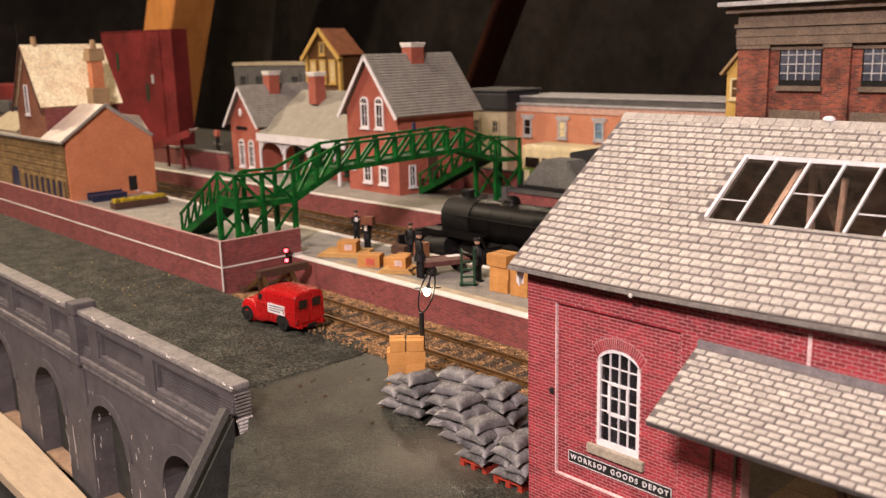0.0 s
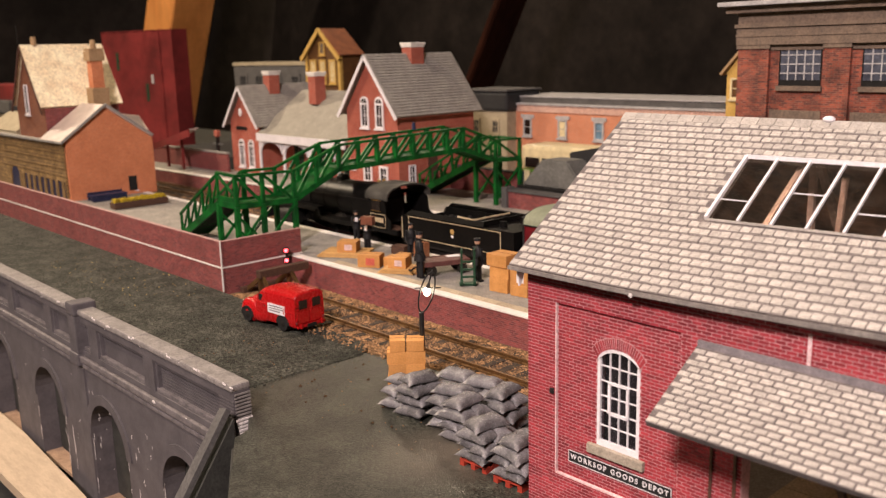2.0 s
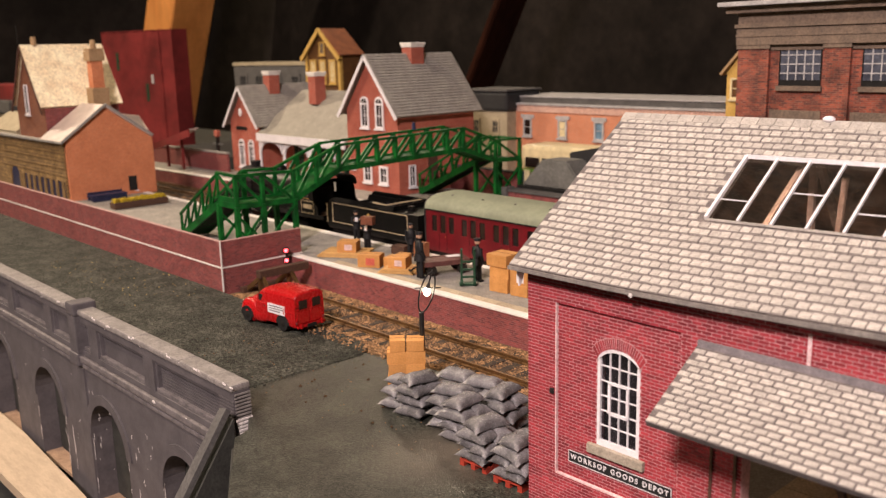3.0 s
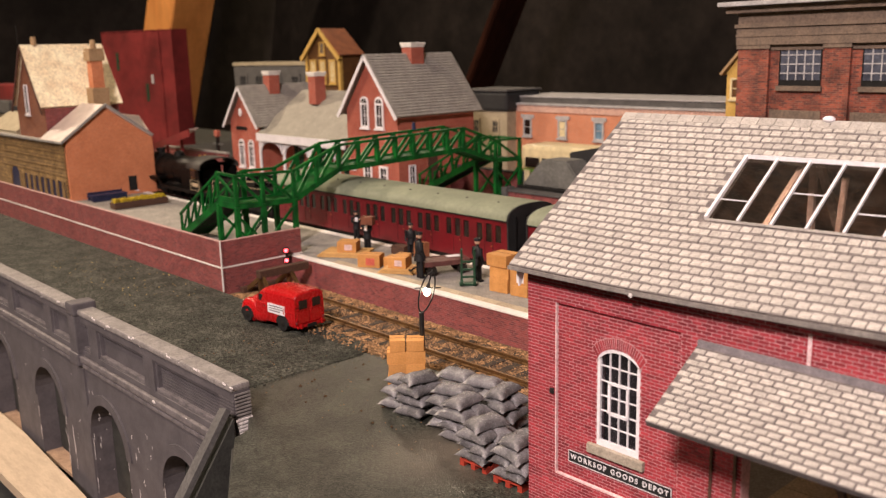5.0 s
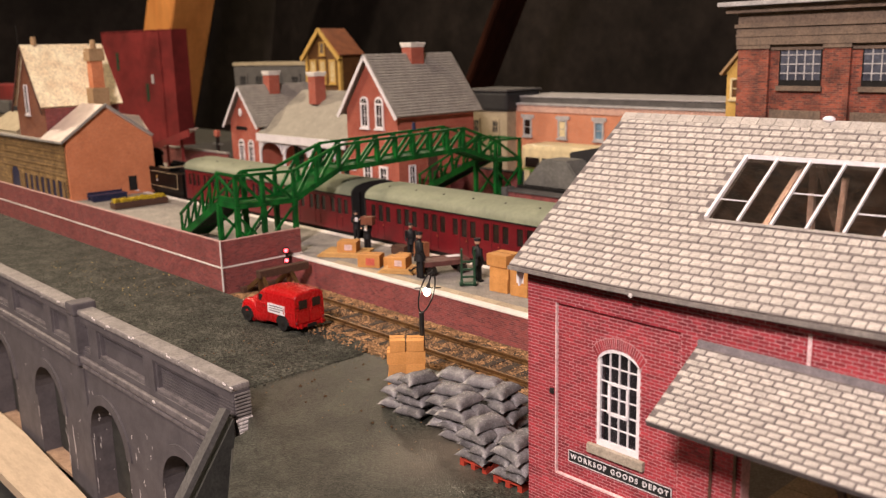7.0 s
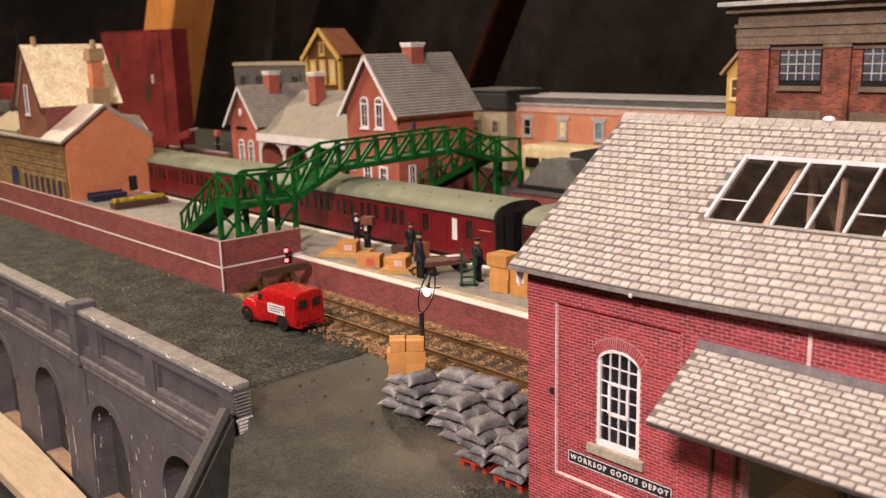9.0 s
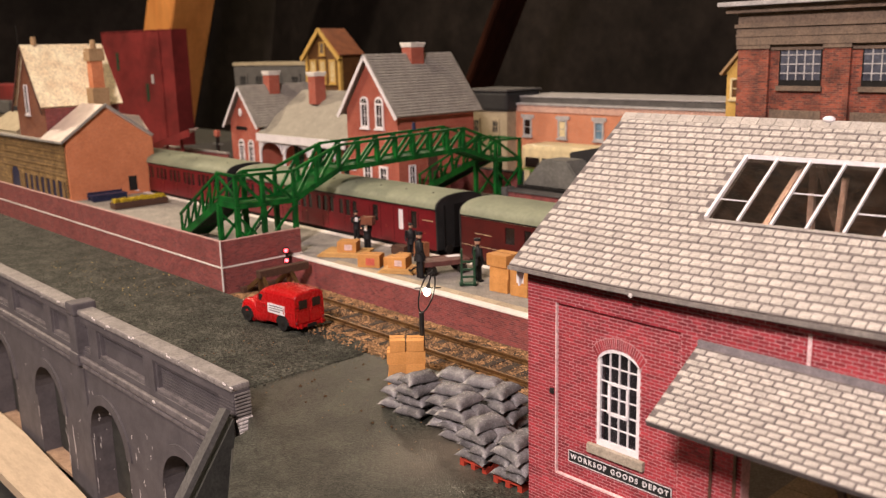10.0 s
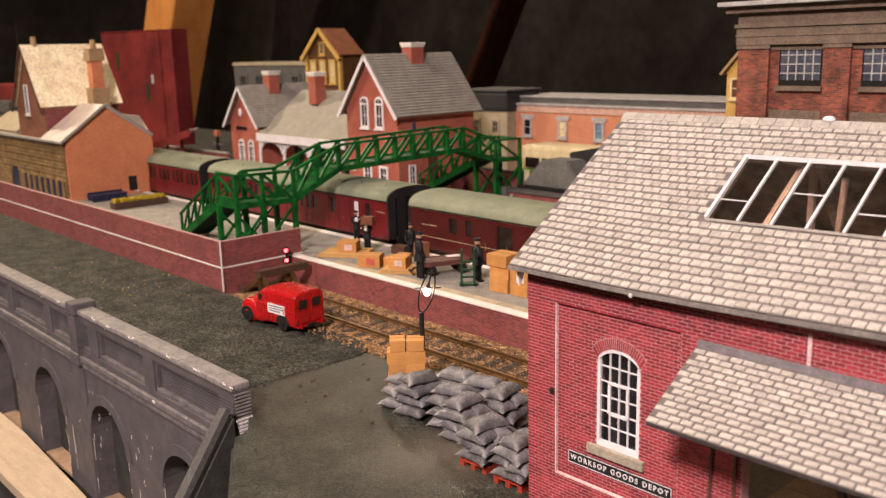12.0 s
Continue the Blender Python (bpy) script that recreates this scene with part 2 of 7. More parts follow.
CHROME = mat("chrome", (0.7, 0.68, 0.65), None, 4, 0.2, 0.0, metal=1.0)
FLESH = mat("flesh_paint", (0.55, 0.33, 0.22), None, 3, 0.6, 0.0)
CLOTH = mat("black_cloth", (0.009, 0.0095, 0.011), (0.015, 0.015, 0.017), 3, 0.55, 0.1, spec=0.25)
TERRACOTTA = brick_mat("terracotta_brick", (0.62, 0.225, 0.10), (0.55, 0.19, 0.085), (0.58, 0.26, 0.14), 2.6, 0.9, 0.06, stain=(0.85, 0.8, 0.75))
BROWN_STONE = mat("brown_stone", (0.25, 0.155, 0.06), (0.15, 0.09, 0.035), 7, 0.85, 0.35)
STATION_BRICK = brick_mat("station_brick", (0.42, 0.10, 0.06), (0.36, 0.08, 0.05), (0.42, 0.2, 0.15), 2.6, 0.9, 0.07)
GREY_SLATE = mat("grey_slate_card", (0.35, 0.335, 0.3), (0.27, 0.255, 0.235), 7, 0.8, 0.15)
LICHEN = mat("lichened_roof", (0.95, 0.87, 0.62), (0.78, 0.64, 0.43), 14, 0.85, 0.3, grain=0.35)
PALE_ROOF = mat("pale_roof_card", (0.56, 0.47, 0.42), (0.44, 0.37, 0.33), 12, 0.3, 0.05, grain=0.1)
BUFF = mat("buff_render", (0.42, 0.28, 0.15), (0.35, 0.23, 0.12), 5, 0.8, 0.1)
TOWER_RED = mat("oxide_red", (0.23, 0.034, 0.033), (0.10, 0.018, 0.018), 60, 0.36, 0.05, grain=0.15)
ORANGE_BRICK = brick_mat("orange_brick", (0.60, 0.24, 0.13), (0.55, 0.21, 0.11), (0.5, 0.27, 0.18), 2.6, 0.9, 0.06, stain=(0.88, 0.85, 0.82))
MILL_BRICK = brick_mat("mill_brick", (0.36, 0.08, 0.04), (0.11, 0.032, 0.024), (0.24, 0.12, 0.085), 3.0, 1.0, 0.12, stain=(0.27, 0.26, 0.26))
MILL_STONE = mat("mill_stone", (0.20, 0.145, 0.105), (0.14, 0.105, 0.08), 8, 0.85, 0.25)
MILL_GLASS = mat("dull_pane", (0.10, 0.11, 0.14), (0.05, 0.055, 0.075), 12, 0.3, 0.0)
SILL_GREY = mat("window_bar", (0.48, 0.47, 0.47), None, 6, 0.6, 0.0)
OCHRE = mat("ochre_boards", (0.13, 0.055, 0.014), (0.09, 0.04, 0.011), 6, 0.7, 0.1)
YELLOW = mat("yellow_trim", (0.62, 0.40, 0.11), (0.52, 0.33, 0.08), 6, 0.6, 0.05)
RUST_ROOF = mat("rust_roof", (0.28, 0.09, 0.03), (0.2, 0.06, 0.02), 8, 0.7, 0.1)
GREY_RENDER = mat("grey_render", (0.10, 0.097, 0.093), (0.075, 0.072, 0.07), 9, 0.85, 0.1)
DRAB = mat("drab_render", (0.40, 0.34, 0.23), (0.32, 0.27, 0.18), 9, 0.85, 0.1)
BUS_CREAM = mat("bus_cream", (0.80, 0.68, 0.40), None, 9, 0.35, 0.0, grain=0.05)
BUS_GREEN = mat("bus_green", (0.10, 0.26, 0.03), None, 9, 0.35, 0.0, grain=0.05)
TARP_GREY = mat("grey_tarpaulin", (0.15, 0.15, 0.14), (0.12, 0.12, 0.11), 9, 0.6, 0.1)
TARP_BLACK = mat("black_tarpaulin", (0.025, 0.026, 0.027), (0.018, 0.018, 0.02), 9, 0.6, 0.1)
FLOWERS = mat("yellow_flowers", (0.60, 0.42, 0.02), (0.35, 0.28, 0.02), 2, 0.9, 0.8, isl=0.3)
NAVY = mat("navy_paint", (0.02, 0.025, 0.07), None, 4, 0.5, 0.1)
BAFFLE = mat("room_wall_black", (0.0748, 0.062, 0.0522), (0.0374, 0.032, 0.027), 260, 0.85, 0.1, grain=0.3)
RAFTER = mat("orange_timber", (0.76, 0.33, 0.095), (0.6, 0.24, 0.065), 60, 0.55, 0.1, stretch=(1, 1, 0.2), grain=0.15)
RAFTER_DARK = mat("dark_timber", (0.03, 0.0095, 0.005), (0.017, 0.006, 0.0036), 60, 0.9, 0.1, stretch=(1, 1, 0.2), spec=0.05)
ROOM_FLOOR = mat("room_floor_board", (0.06, 0.045, 0.035), (0.04, 0.03, 0.024), 200, 0.7, 0.1)
PLASTER_WALL = mat("room_plaster", (0.30, 0.25, 0.20), (0.24, 0.2, 0.16), 300, 0.9, 0.1)
PINK_LABEL = mat("parcel_label", (0.75, 0.55, 0.52), None, 3, 0.6, 0.0)
RED_LABEL = mat("red_label", (0.6, 0.12, 0.08), None, 3, 0.6, 0.0)
SIGN_BLACK = mat("sign_black", (0.02, 0.02, 0.02), None, 5, 0.5, 0.0)
LAMP_GLOW = glow_mat("lit_bulb", (1.0, 0.85, 0.6), 60.0)
SIGNAL_RED = glow_mat("red_signal_light", (1.0, 0.05, 0.06), 12.0)


# ---- mesh helpers ----
def box(bm, x0, x1, y0, y1, z0, z1, bevel=0.0):
    r = bmesh.ops.create_cube(bm, size=1.0)
    vs = r["verts"]
    for v in vs:
        v.co = ((x0 + x1) / 2 + v.co.x * (x1 - x0), (y0 + y1) / 2 + v.co.y * (y1 - y0), (z0 + z1) / 2 + v.co.z * (z1 - z0))
    if bevel:
        es = list({e for v in vs for e in v.link_edges})
        bmesh.ops.bevel(bm, geom=es, offset=bevel, segments=2, affect="EDGES", profile=0.6)
    return vs


def bar(bm, p, q, w, h=None):
    """A straight bar of rectangular section from p to q."""
    p, q = Vector(p), Vector(q)
    d = q - p
    h = h or w
    z = d.normalized()
    side = Vector((0, 0, 1)).cross(z)
    side = side.normalized() if side.length > 1e-4 else Vector((1, 0, 0))
    up = z.cross(side)
    ring = []
    for e in (p, q):
        ring.append([bm.verts.new(e + side * (a * w / 2) + up * (b * h / 2)) for a, b in ((-1, -1), (1, -1), (1, 1), (-1, 1))])
    a, b = ring
    bm.faces.new(a[::-1])
    bm.faces.new(b)
    for i in range(4):
        bm.faces.new((a[i], a[(i + 1) % 4], b[(i + 1) % 4], b[i]))


def rod(bm, p, q, r, r2=None, n=12):
    p, q = Vector(p), Vector(q)
    d = q - p
    m = Matrix.Translation((p + q) / 2) @ d.to_track_quat("Z", "Y").to_matrix().to_4x4()
    bmesh.ops.create_cone(bm, cap_ends=True, segments=n, radius1=r, radius2=r if r2 is None else r2, depth=d.length, matrix=m)


def ball(bm, c, r, sx=1, sy=1, sz=1, n=10):
    m = Matrix.Translation(c) @ Matrix.Diagonal((sx, sy, sz, 1))
    bmesh.ops.create_uvsphere(bm, u_segments=n, v_segments=max(n // 2 + 1, 4), radius=r, matrix=m)


def prism(bm, outline, a0, a1, axis="x"):
    """An outline drawn out from a0 to a1 along an axis. For x the outline is (y, z), for y (x, z), for z (x, y)."""
    def at(u, v, a):
        return (a, u, v) if axis == "x" else (u, a, v) if axis == "y" else (u, v, a)
    a = [bm.verts.new(at(u, v, a0)) for u, v in outline]
    b = [bm.verts.new(at(u, v, a1)) for u, v in outline]
    n = len(a)
    fs = [bm.faces.new(a), bm.faces.new(b[::-1])]
    for i in range(n):
        fs.append(bm.faces.new((a[i], b[i], b[(i + 1) % n], a[(i + 1) % n])))
    bmesh.ops.recalc_face_normals(bm, faces=fs)


def slab(bm, p, q, r, s, t):
    """A flat plate through four corners, of thickness t below them."""
    p, q, r, s = (Vector(c) for c in (p, q, r, s))
    nrm = (q - p).cross(s - p).normalized()
    top = [bm.verts.new(c) for c in (p, q, r, s)]
    low = [bm.verts.new(c - nrm * t) for c in (p, q, r, s)]
    fs = [bm.faces.new(top), bm.faces.new(low[::-1])]
    for i in range(4):
        fs.append(bm.faces.new((top[i], low[i], low[(i + 1) % 4], top[(i + 1) % 4])))
    bmesh.ops.recalc_face_normals(bm, faces=fs)


def finish(bm, smooth=0.0):
    bmesh.ops.scale(bm, vec=(MM, MM, MM), verts=bm.verts)
    me = bpy.data.meshes.new("mesh")
    bm.to_mesh(me)
    bm.free()
    if smooth:
        for p in me.polygons:
            p.use_smooth = True
        me.set_sharp_from_angle(angle=radians(smooth))
    return me


def part(name, bm, material, parent=None, label="", smooth=0.0, at=(0, 0, 0)):
    """Links a bmesh as one mesh object, under a thing or a part."""
    me = finish(bm, smooth)
    me.name = name
    me.materials.append(material)
    ob = new(name, me)
    ob.parent = parent
    ob.location = [c * MM for c in at]
    return tagged(ob, label)


def shared(name, me, parent, at, rz=0.0):
    ob = new(name, me)
    ob.parent = parent
    ob.location = [c * MM for c in at]
    ob.rotation_euler = (0, 0, rz)
    return ob


def thing(name, label, category, at=(0, 0, 0), rz=0.0, group="", kind=""):
    ob = new(name)
    ob.empty_display_size = 0.01
    ob.location = [c * MM for c in at]
    ob.rotation_euler = (0, 0, radians(rz))
    return tagged(ob, label, category, group, kind)


def boxes(*rows, bevel=0.0):
    bm = bmesh.new()
    for r in rows:
        box(bm, *r, bevel=bevel)
    return bm


def bars(w, *pairs, h=None):
    bm = bmesh.new()
    for p, q in pairs:
        bar(bm, p, q, w, h)
    return bm


def structure(name, bm, material, label, smooth=0.0, kind="structure", category=""):
    return tagged(part(name, bm, material, None, "", smooth), label, category, "", kind)


# ---- the room ----
structure("floor", boxes((-3200, 1600, -1600, 2000, -760, -740)), ROOM_FLOOR, "dark worn boarded floor of the room")
structure("wall_north", boxes((-3200, 1600, 1500, 1530, -740, 1400)), BAFFLE, "black-lined back wall of the attic room")
structure("wall_west", boxes((-3200, -3170, -1600, 1500, -740, 1400)), BAFFLE, "black-lined end wall of the attic room")
structure("wall_east", boxes((1570, 1600, -1600, 1500, -740, 1400)), PLASTER_WALL, "plain plastered end wall of the room")
structure("wall_south", boxes((-3200, 1600, -1630, -1600, -740, 1400)), PLASTER_WALL, "plain plastered wall behind the layout")
structure("ceiling", boxes((-3200, 1600, -1630, 1530, 1400, 1430)), PLASTER_WALL, "plain plastered ceiling")


def leaning_timber(p, q, w, d, material, label):
    bm = bmesh.new()
    bar(bm, p, q, w, d)
    bmesh.ops.bevel(bm, geom=bm.edges[:], offset=3, segments=1, affect="EDGES")
    return tagged(part("rafter", bm, material), label, "rafter", "roof timbers")


leaning_timber((-2353, 950, -735), (-1268, 950, 1392), 94, 118, RAFTER, "orange varnished sloping roof timber")
leaning_timber((-1383, 930, -735), (-192, 930, 1392), 56, 12, RAFTER_DARK, "very dark brown sloping roof timber")

bm = bmesh.new()
slab(bm, (-2050, 1250, -100), (-300, 1250, -100), (160, 1330, 900), (-1890, 1330, 900), 2)
tagged(part("plastic_sheet", bm, mat("grey_plastic_sheet", (0.02, 0.0162, 0.0142), (0.0085, 0.007, 0.0062), 150, 0.85, 0.3, spec=0.08)), "dark grey plastic sheet hung behind the layout", "sheet")

# ---- the baseboard and its ground ----
BOARD_Z = -4.0
structure("baseboard", boxes((-2300, 300, 152, 770, -22, BOARD_Z), (-2300, -262, 150.5, 152, -100, BOARD_Z)),
          DARK_BOARD, "dark painted baseboard of the model railway")
bm = bmesh.new()
prism(bm, [(-262, 152), (-262, 148), (-249, 138), (-247, 131), (-211, 109), (-16, -20), (300, -20), (300, 152)], -22, BOARD_Z, "z")
structure("yard_board", bm, DARK_BOARD, "dark painted board under the goods yard")
bm = bmesh.new()
prism(bm, [(-2300, 115.5), (-268, 112), (-268, 126.5), (-389, 132.6), (-490, 137.6), (-2300, 137.6)], -80, -75, "z")
structure("front_board", bm, BOARD, "bare plywood ledge along the layout front")
structure("lower_board", boxes((-2300, -262, -200, 139, -130, -100)), DARK_BOARD, "dark painted lower baseboard below the viaduct")


def ground_sheet(name, outline, z, thick, material, label, rough=0.25):
    """A sheet with a gently uneven top."""
    bm = bmesh.new()
    vs = [bm.verts.new((x, y, 0)) for x, y in outline]
    bm.faces.new(vs)
    for _ in range(2):
        bmesh.ops.subdivide_edges(bm, edges=[e for e in bm.edges if e.calc_length() > 12], cuts=3, use_grid_fill=True)
    bmesh.ops.triangulate(bm, faces=bm.faces[:])
    for v in bm.verts:
        v.co.z = z + rough * noise.noise(v.co * 0.06)
    up = bmesh.ops.extrude_face_region(bm, geom=bm.faces[:])
    for v in [g for g in up["geom"] if isinstance(g, bmesh.types.BMVert)]:
        v.co.z -= thick
    bmesh.ops.recalc_face_normals(bm, faces=bm.faces[:])
    return structure(name, bm, material, label)


ground_sheet("ground", [(-291, 154), (-291, 185), (-288, 214), (-268, 218), (-245, 221), (-150, 221), (-60, 221), (60, 221), (60, -20), (-18, -20), (-213, 110.6), (-232, 123), (-248, 133), (-250.5, 139.5), (-266, 149), (-277, 154)],
             -1.0, 2.6, TARMAC, "worn smooth dark grey tarmac of the goods yard")
ground_sheet("road", [(-1400, 148.2), (-1400, 223), (-420, 223), (-404, 222.5), (-336, 221), (-326, 222.5), (-312, 223), (-297, 222.5), (-288, 219), (-282.5, 212), (-284, 182), (-284, 154.5), (-300, 148.2)],
             -0.72, 2.6, TARMAC_SAND, "coarse dark grey sanded road surface")


def crumbs(name, n, area, z, r0, r1, material, label, seed):
    """Loose stones as small uneven octahedra in one mesh."""
    rg = random.Random(seed)
    verts, faces = [], []
    for _ in range(n):
        x, y = rg.uniform(area[0], area[1]), rg.uniform(area[2], area[3])
        r = rg.uniform(r0, r1)
        zz = z(x, y) if callable(z) else z
        b = len(verts)
        a = rg.uniform(0, 6.28)
        c, s = math.cos(a), math.sin(a)
        for dx, dy, dz in ((1, 0, 0), (0, 1, 0), (-1, 0, 0), (0, -1, 0), (0, 0, 0.8), (0, 0, -0.8)):
            k = r * rg.uniform(0.6, 1.25)
            verts.append(((x + k * (dx * c - dy * s)) * MM, (y + k * (dx * s + dy * c)) * MM, (zz + k * dz) * MM))
        for t in ((0, 1, 4), (1, 2, 4), (2, 3, 4), (3, 0, 4), (1, 0, 5), (2, 1, 5), (3, 2, 5), (0, 3, 5)):
            faces.append([b + i for i in t])
    me = bpy.data.meshes.new(name)
    me.from_pydata(verts, [], faces)
    me.materials.append(material)
    return tagged(new(name, me), label, "ballast", "", "stuff")


def siding_bed(x, y):
    return -2.3 + 0.5 * noise.noise((x * 0.1, y * 0.1, 0))


structure("ballast_bed", boxes((-416, 60, 219, 265.5, BOARD_Z, -2.6)), BALLAST_BED, "brown ballast bed of the goods siding")
crumbs("ballast", 24000, (-414, -120, 219.5, 265), siding_bed, 0.3, 0.75, BALLAST, "loose brown and tan stone ballast on the siding", 3)
crumbs("oily_ballast", 5200, (-392, -120, 236.4, 250.4), siding_bed, 0.35, 0.8, mat("oily_ballast", (0.13, 0.075, 0.038), (0.055, 0.035, 0.022), 5, 0.8, 0.3, isl=0.6), "dark oil-stained stones between the rails", 4)
crumbs("gravel", 160, (-340, -180, 160, 216), -0.7, 0.15, 0.35, BALLAST, "a few loose stones scattered on the yard", 5)
crumbs("stray_ballast", 260, (-330, -262, 214, 224), -0.5, 0.3, 0.8, BALLAST, "stray tan ballast along the road edge", 16)
crumbs("joint_grit", 150, (-287, -281, 156, 214), -0.5, 0.2, 0.5, TARMAC_SAND, "dark crumbs along the joint of the road", 17)
crumbs("clods", 22, (-292, -190, 166, 208), -0.7, 0.35, 1.0, MAIN_BED, "dark brown crumbs lying on the yard", 31)
crumbs("dry_flock", 110, (-560, -420, 178, 222), -0.5, 0.15, 0.6, mat("dry_flock", (0.42, 0.33, 0.13), (0.28, 0.2, 0.08), 3, 0.9, 0.3, isl=0.4), "scattered dry yellow flock on the road", 23)
crumbs("grit", 160, (-620, -300, 160, 222), -0.5, 0.1, 0.45, MAIN_BED, "loose grit scattered on the road", 6)


# ---- track ----
def rail_mesh(x0, x1):
    bm = bmesh.new()
    prism(bm, [(-1.1, -2.0), (1.1, -2.0), (1.1, -1.7), (0.25, -1.4), (0.25, -0.75), (0.55, -0.5), (0.55, -0.08), (0.42, 0), (-0.42, 0), (-0.55, -0.08), (-0.55, -0.5), (-0.25, -0.75), (-0.25, -1.4), (-1.1, -1.7)], x0, x1, "x")
    return bm


def track(y, x0, x1, first, last, label, gap=8.6):
    t = thing("track", label, "track", (0, y, 0), kind="structure")
    for s in (-8.65, 8.65):
        part("rail", rail_mesh(x0, x1), RAIL, t, at=(0, s, 0))
    bm = bmesh.new()
    box(bm, -1.7, 1.7, -16, 16, -3.6, -2.0)
    me = finish(bm)
    me.materials.append(SLEEPER)
    bm = bmesh.new()
    for s in (-8.65, 8.65):
        for d in (-1.1, 1.1):
            box(bm, -0.9, 0.9, s + d - 0.5, s + d + 0.5, -2.0, -1.2)
    mc = finish(bm)
    mc.materials.append(RAIL)
    x = first
    while x < last:
        sl = shared("sleeper", me, t, (x, 0, 0), random.uniform(-0.02, 0.02))
        shared("rail_chair", mc, sl, (0, 0, 0))
        x += gap
    return t


track(243.4, -398, 60, -394, -120, "rusty goods siding track on brown ballast")
TRAIN_Y = 340.0
track(TRAIN_Y, -2200, 300, -1000, -260, "rust-brown main line track beside the platform")
track(387.0, -2200, 300, -1000, -260, "rust-brown main line track by the far platform")
structure("main_line_bed", boxes((-2300, 300, 319, 412, BOARD_Z, -2.5)), MAIN_BED, "rust-brown ballast bed of the main line")
crumbs("main_line_ballast", 7000, (-960, -330, 321, 405), -2.4, 0.45, 0.9, BALLAST, "fine rust-brown stone ballast between the main lines", 8)

# ---- near platform ----
P_Z = 12.0
PY0, PY1, WX, WY = 266.6, 320.0, -417.0, 224.0
platform = structure("platform", boxes((-2300, 60, PY0 + 1.2, PY1 - 1.2, BOARD_Z, P_Z - 0.4), (-2300, WX - 1.2, WY + 1.5, PY0 + 1.2, BOARD_Z, P_Z - 0.4)), PAVING, "grey paved island platform surface")
structure("platform_wall", boxes((WX + 1.2, 60, PY0, PY0 + 1.2, BOARD_Z, P_Z - 0.9)), WALL_BRICK, "dull red brick platform face")
structure("platform_wall_main", boxes((-2300, 60, PY1 - 1.2, PY1, BOARD_Z, P_Z - 0.9)), WALL_BRICK, "dull red brick platform face on the main line")
structure("platform_edge", boxes((WX + 1.2, 60, PY0 - 0.4, PY0 + 4.2, P_Z - 0.9, P_Z), bevel=0.15), WHITE_EDGE, "white painted platform edge")
structure("platform_edge_main", boxes((-2300, 60, PY1 - 4.2, PY1 + 0.4, P_Z - 0.9, P_Z), bevel=0.15), WHITE_EDGE, "white painted platform edge on the main line")
bm = bmesh.new()
box(bm, -3.9, 3.9, 0, 5.2, -0.6, 0)
me_coping = finish(bm)
me_coping.materials.append(COPING)
for i in range(40):
    shared("coping_stone", me_coping, platform, (-380 + i * 8.0, PY0 + 4.3, P_Z - 0.05))
bm = bmesh.new()
box(bm, -6.6, 6.6, -6.6, 6.6, -0.5, 0)
me_flag = finish(bm)
me_flag.materials.append(mat("paving_flag", (0.31, 0.29, 0.26), (0.24, 0.225, 0.2), 8, 0.8, 0.2, rnd=0.06))
for i in range(16):
    for j in range(3):
        shared("paving_flag", me_flag, platform, (-404 + i * 13.35, PY0 + 16.4 + j * 13.35, P_Z - 0.12 + random.uniform(-0.05, 0.05)))


def parapet(name, x0, x1, y0, y1, label):
    """A brick parapet in two lifts with a pale string line and a pale top edge."""
    w = thing(name, label, "wall", kind="structure")
    part("wall_lower", boxes((x0, x1, y0, y1, BOARD_Z, 11.4)), WALL_BRICK, w)
    part("string_line", boxes((x0 - 0.3, x1 + 0.3, y0 - 0.3, y1 + 0.3, 11.4, 12.2)), WHITE_EDGE, w, "thin white card line")
    part("wall_upper", boxes((x0, x1, y0, y1, 12.2, 25.6)), WALL_BRICK, w)
    part("capping", boxes((x0 - 0.1, x1 + 0.1, y0 - 0.1, y1 + 0.1, 25.6, 26.0)), mat("card_edge", (0.52, 0.33, 0.3), (0.42, 0.25, 0.23), 6, 0.8, 0.1), w, "pale bare card top edge")
    return w


parapet("parapet_front", -2300, WX, WY, WY + 1.6, "dull red brick parapet wall along the platform ramp")
parapet("parapet_end", WX - 1.6, WX, WY + 1.6 + 0.35, 274.0, "dull red brick parapet wall closing the platform end")
structure("wall_corner_strip", boxes((WX - 0.3, WX + 0.35, WY - 0.35, WY + 0.3, -1, 26.2)), WHITE_EDGE, "thin white card strip on the parapet corner")

# ---- far platform ----
far_platform = thing("platform_far", "grey far platform with a red brick face and white edge", "platform", (-450, 408, 0), 1.75, kind="structure")
part("paving", boxes((-1500, -336, 1.4, 34, BOARD_Z, P_Z - 0.3), (-336, 400, 1.4, 170, BOARD_Z, P_Z - 0.3)), PAVING, far_platform)
part("brick_face", boxes((-1500, 400, 0, 1.4, BOARD_Z, P_Z - 0.9)), WALL_BRICK, far_platform)
part("white_edge", boxes((-1500, 400, -0.4, 4.4, P_Z - 0.9, P_Z), bevel=0.15), WHITE_EDGE, far_platform, "white painted edge")
bw = thing("boundary_wall", "low red brick boundary wall behind the far platform", "wall", (0, 452, P_Z), 1.75, kind="structure")
part("wall", boxes((-1900, -770, 0, 2, -1, 17)), WALL_BRICK, bw)
part("wall_coping", boxes((-1900, -770, -0.8, 2.8, 17, 18.6), bevel=0.2), GREY_SLATE, bw)

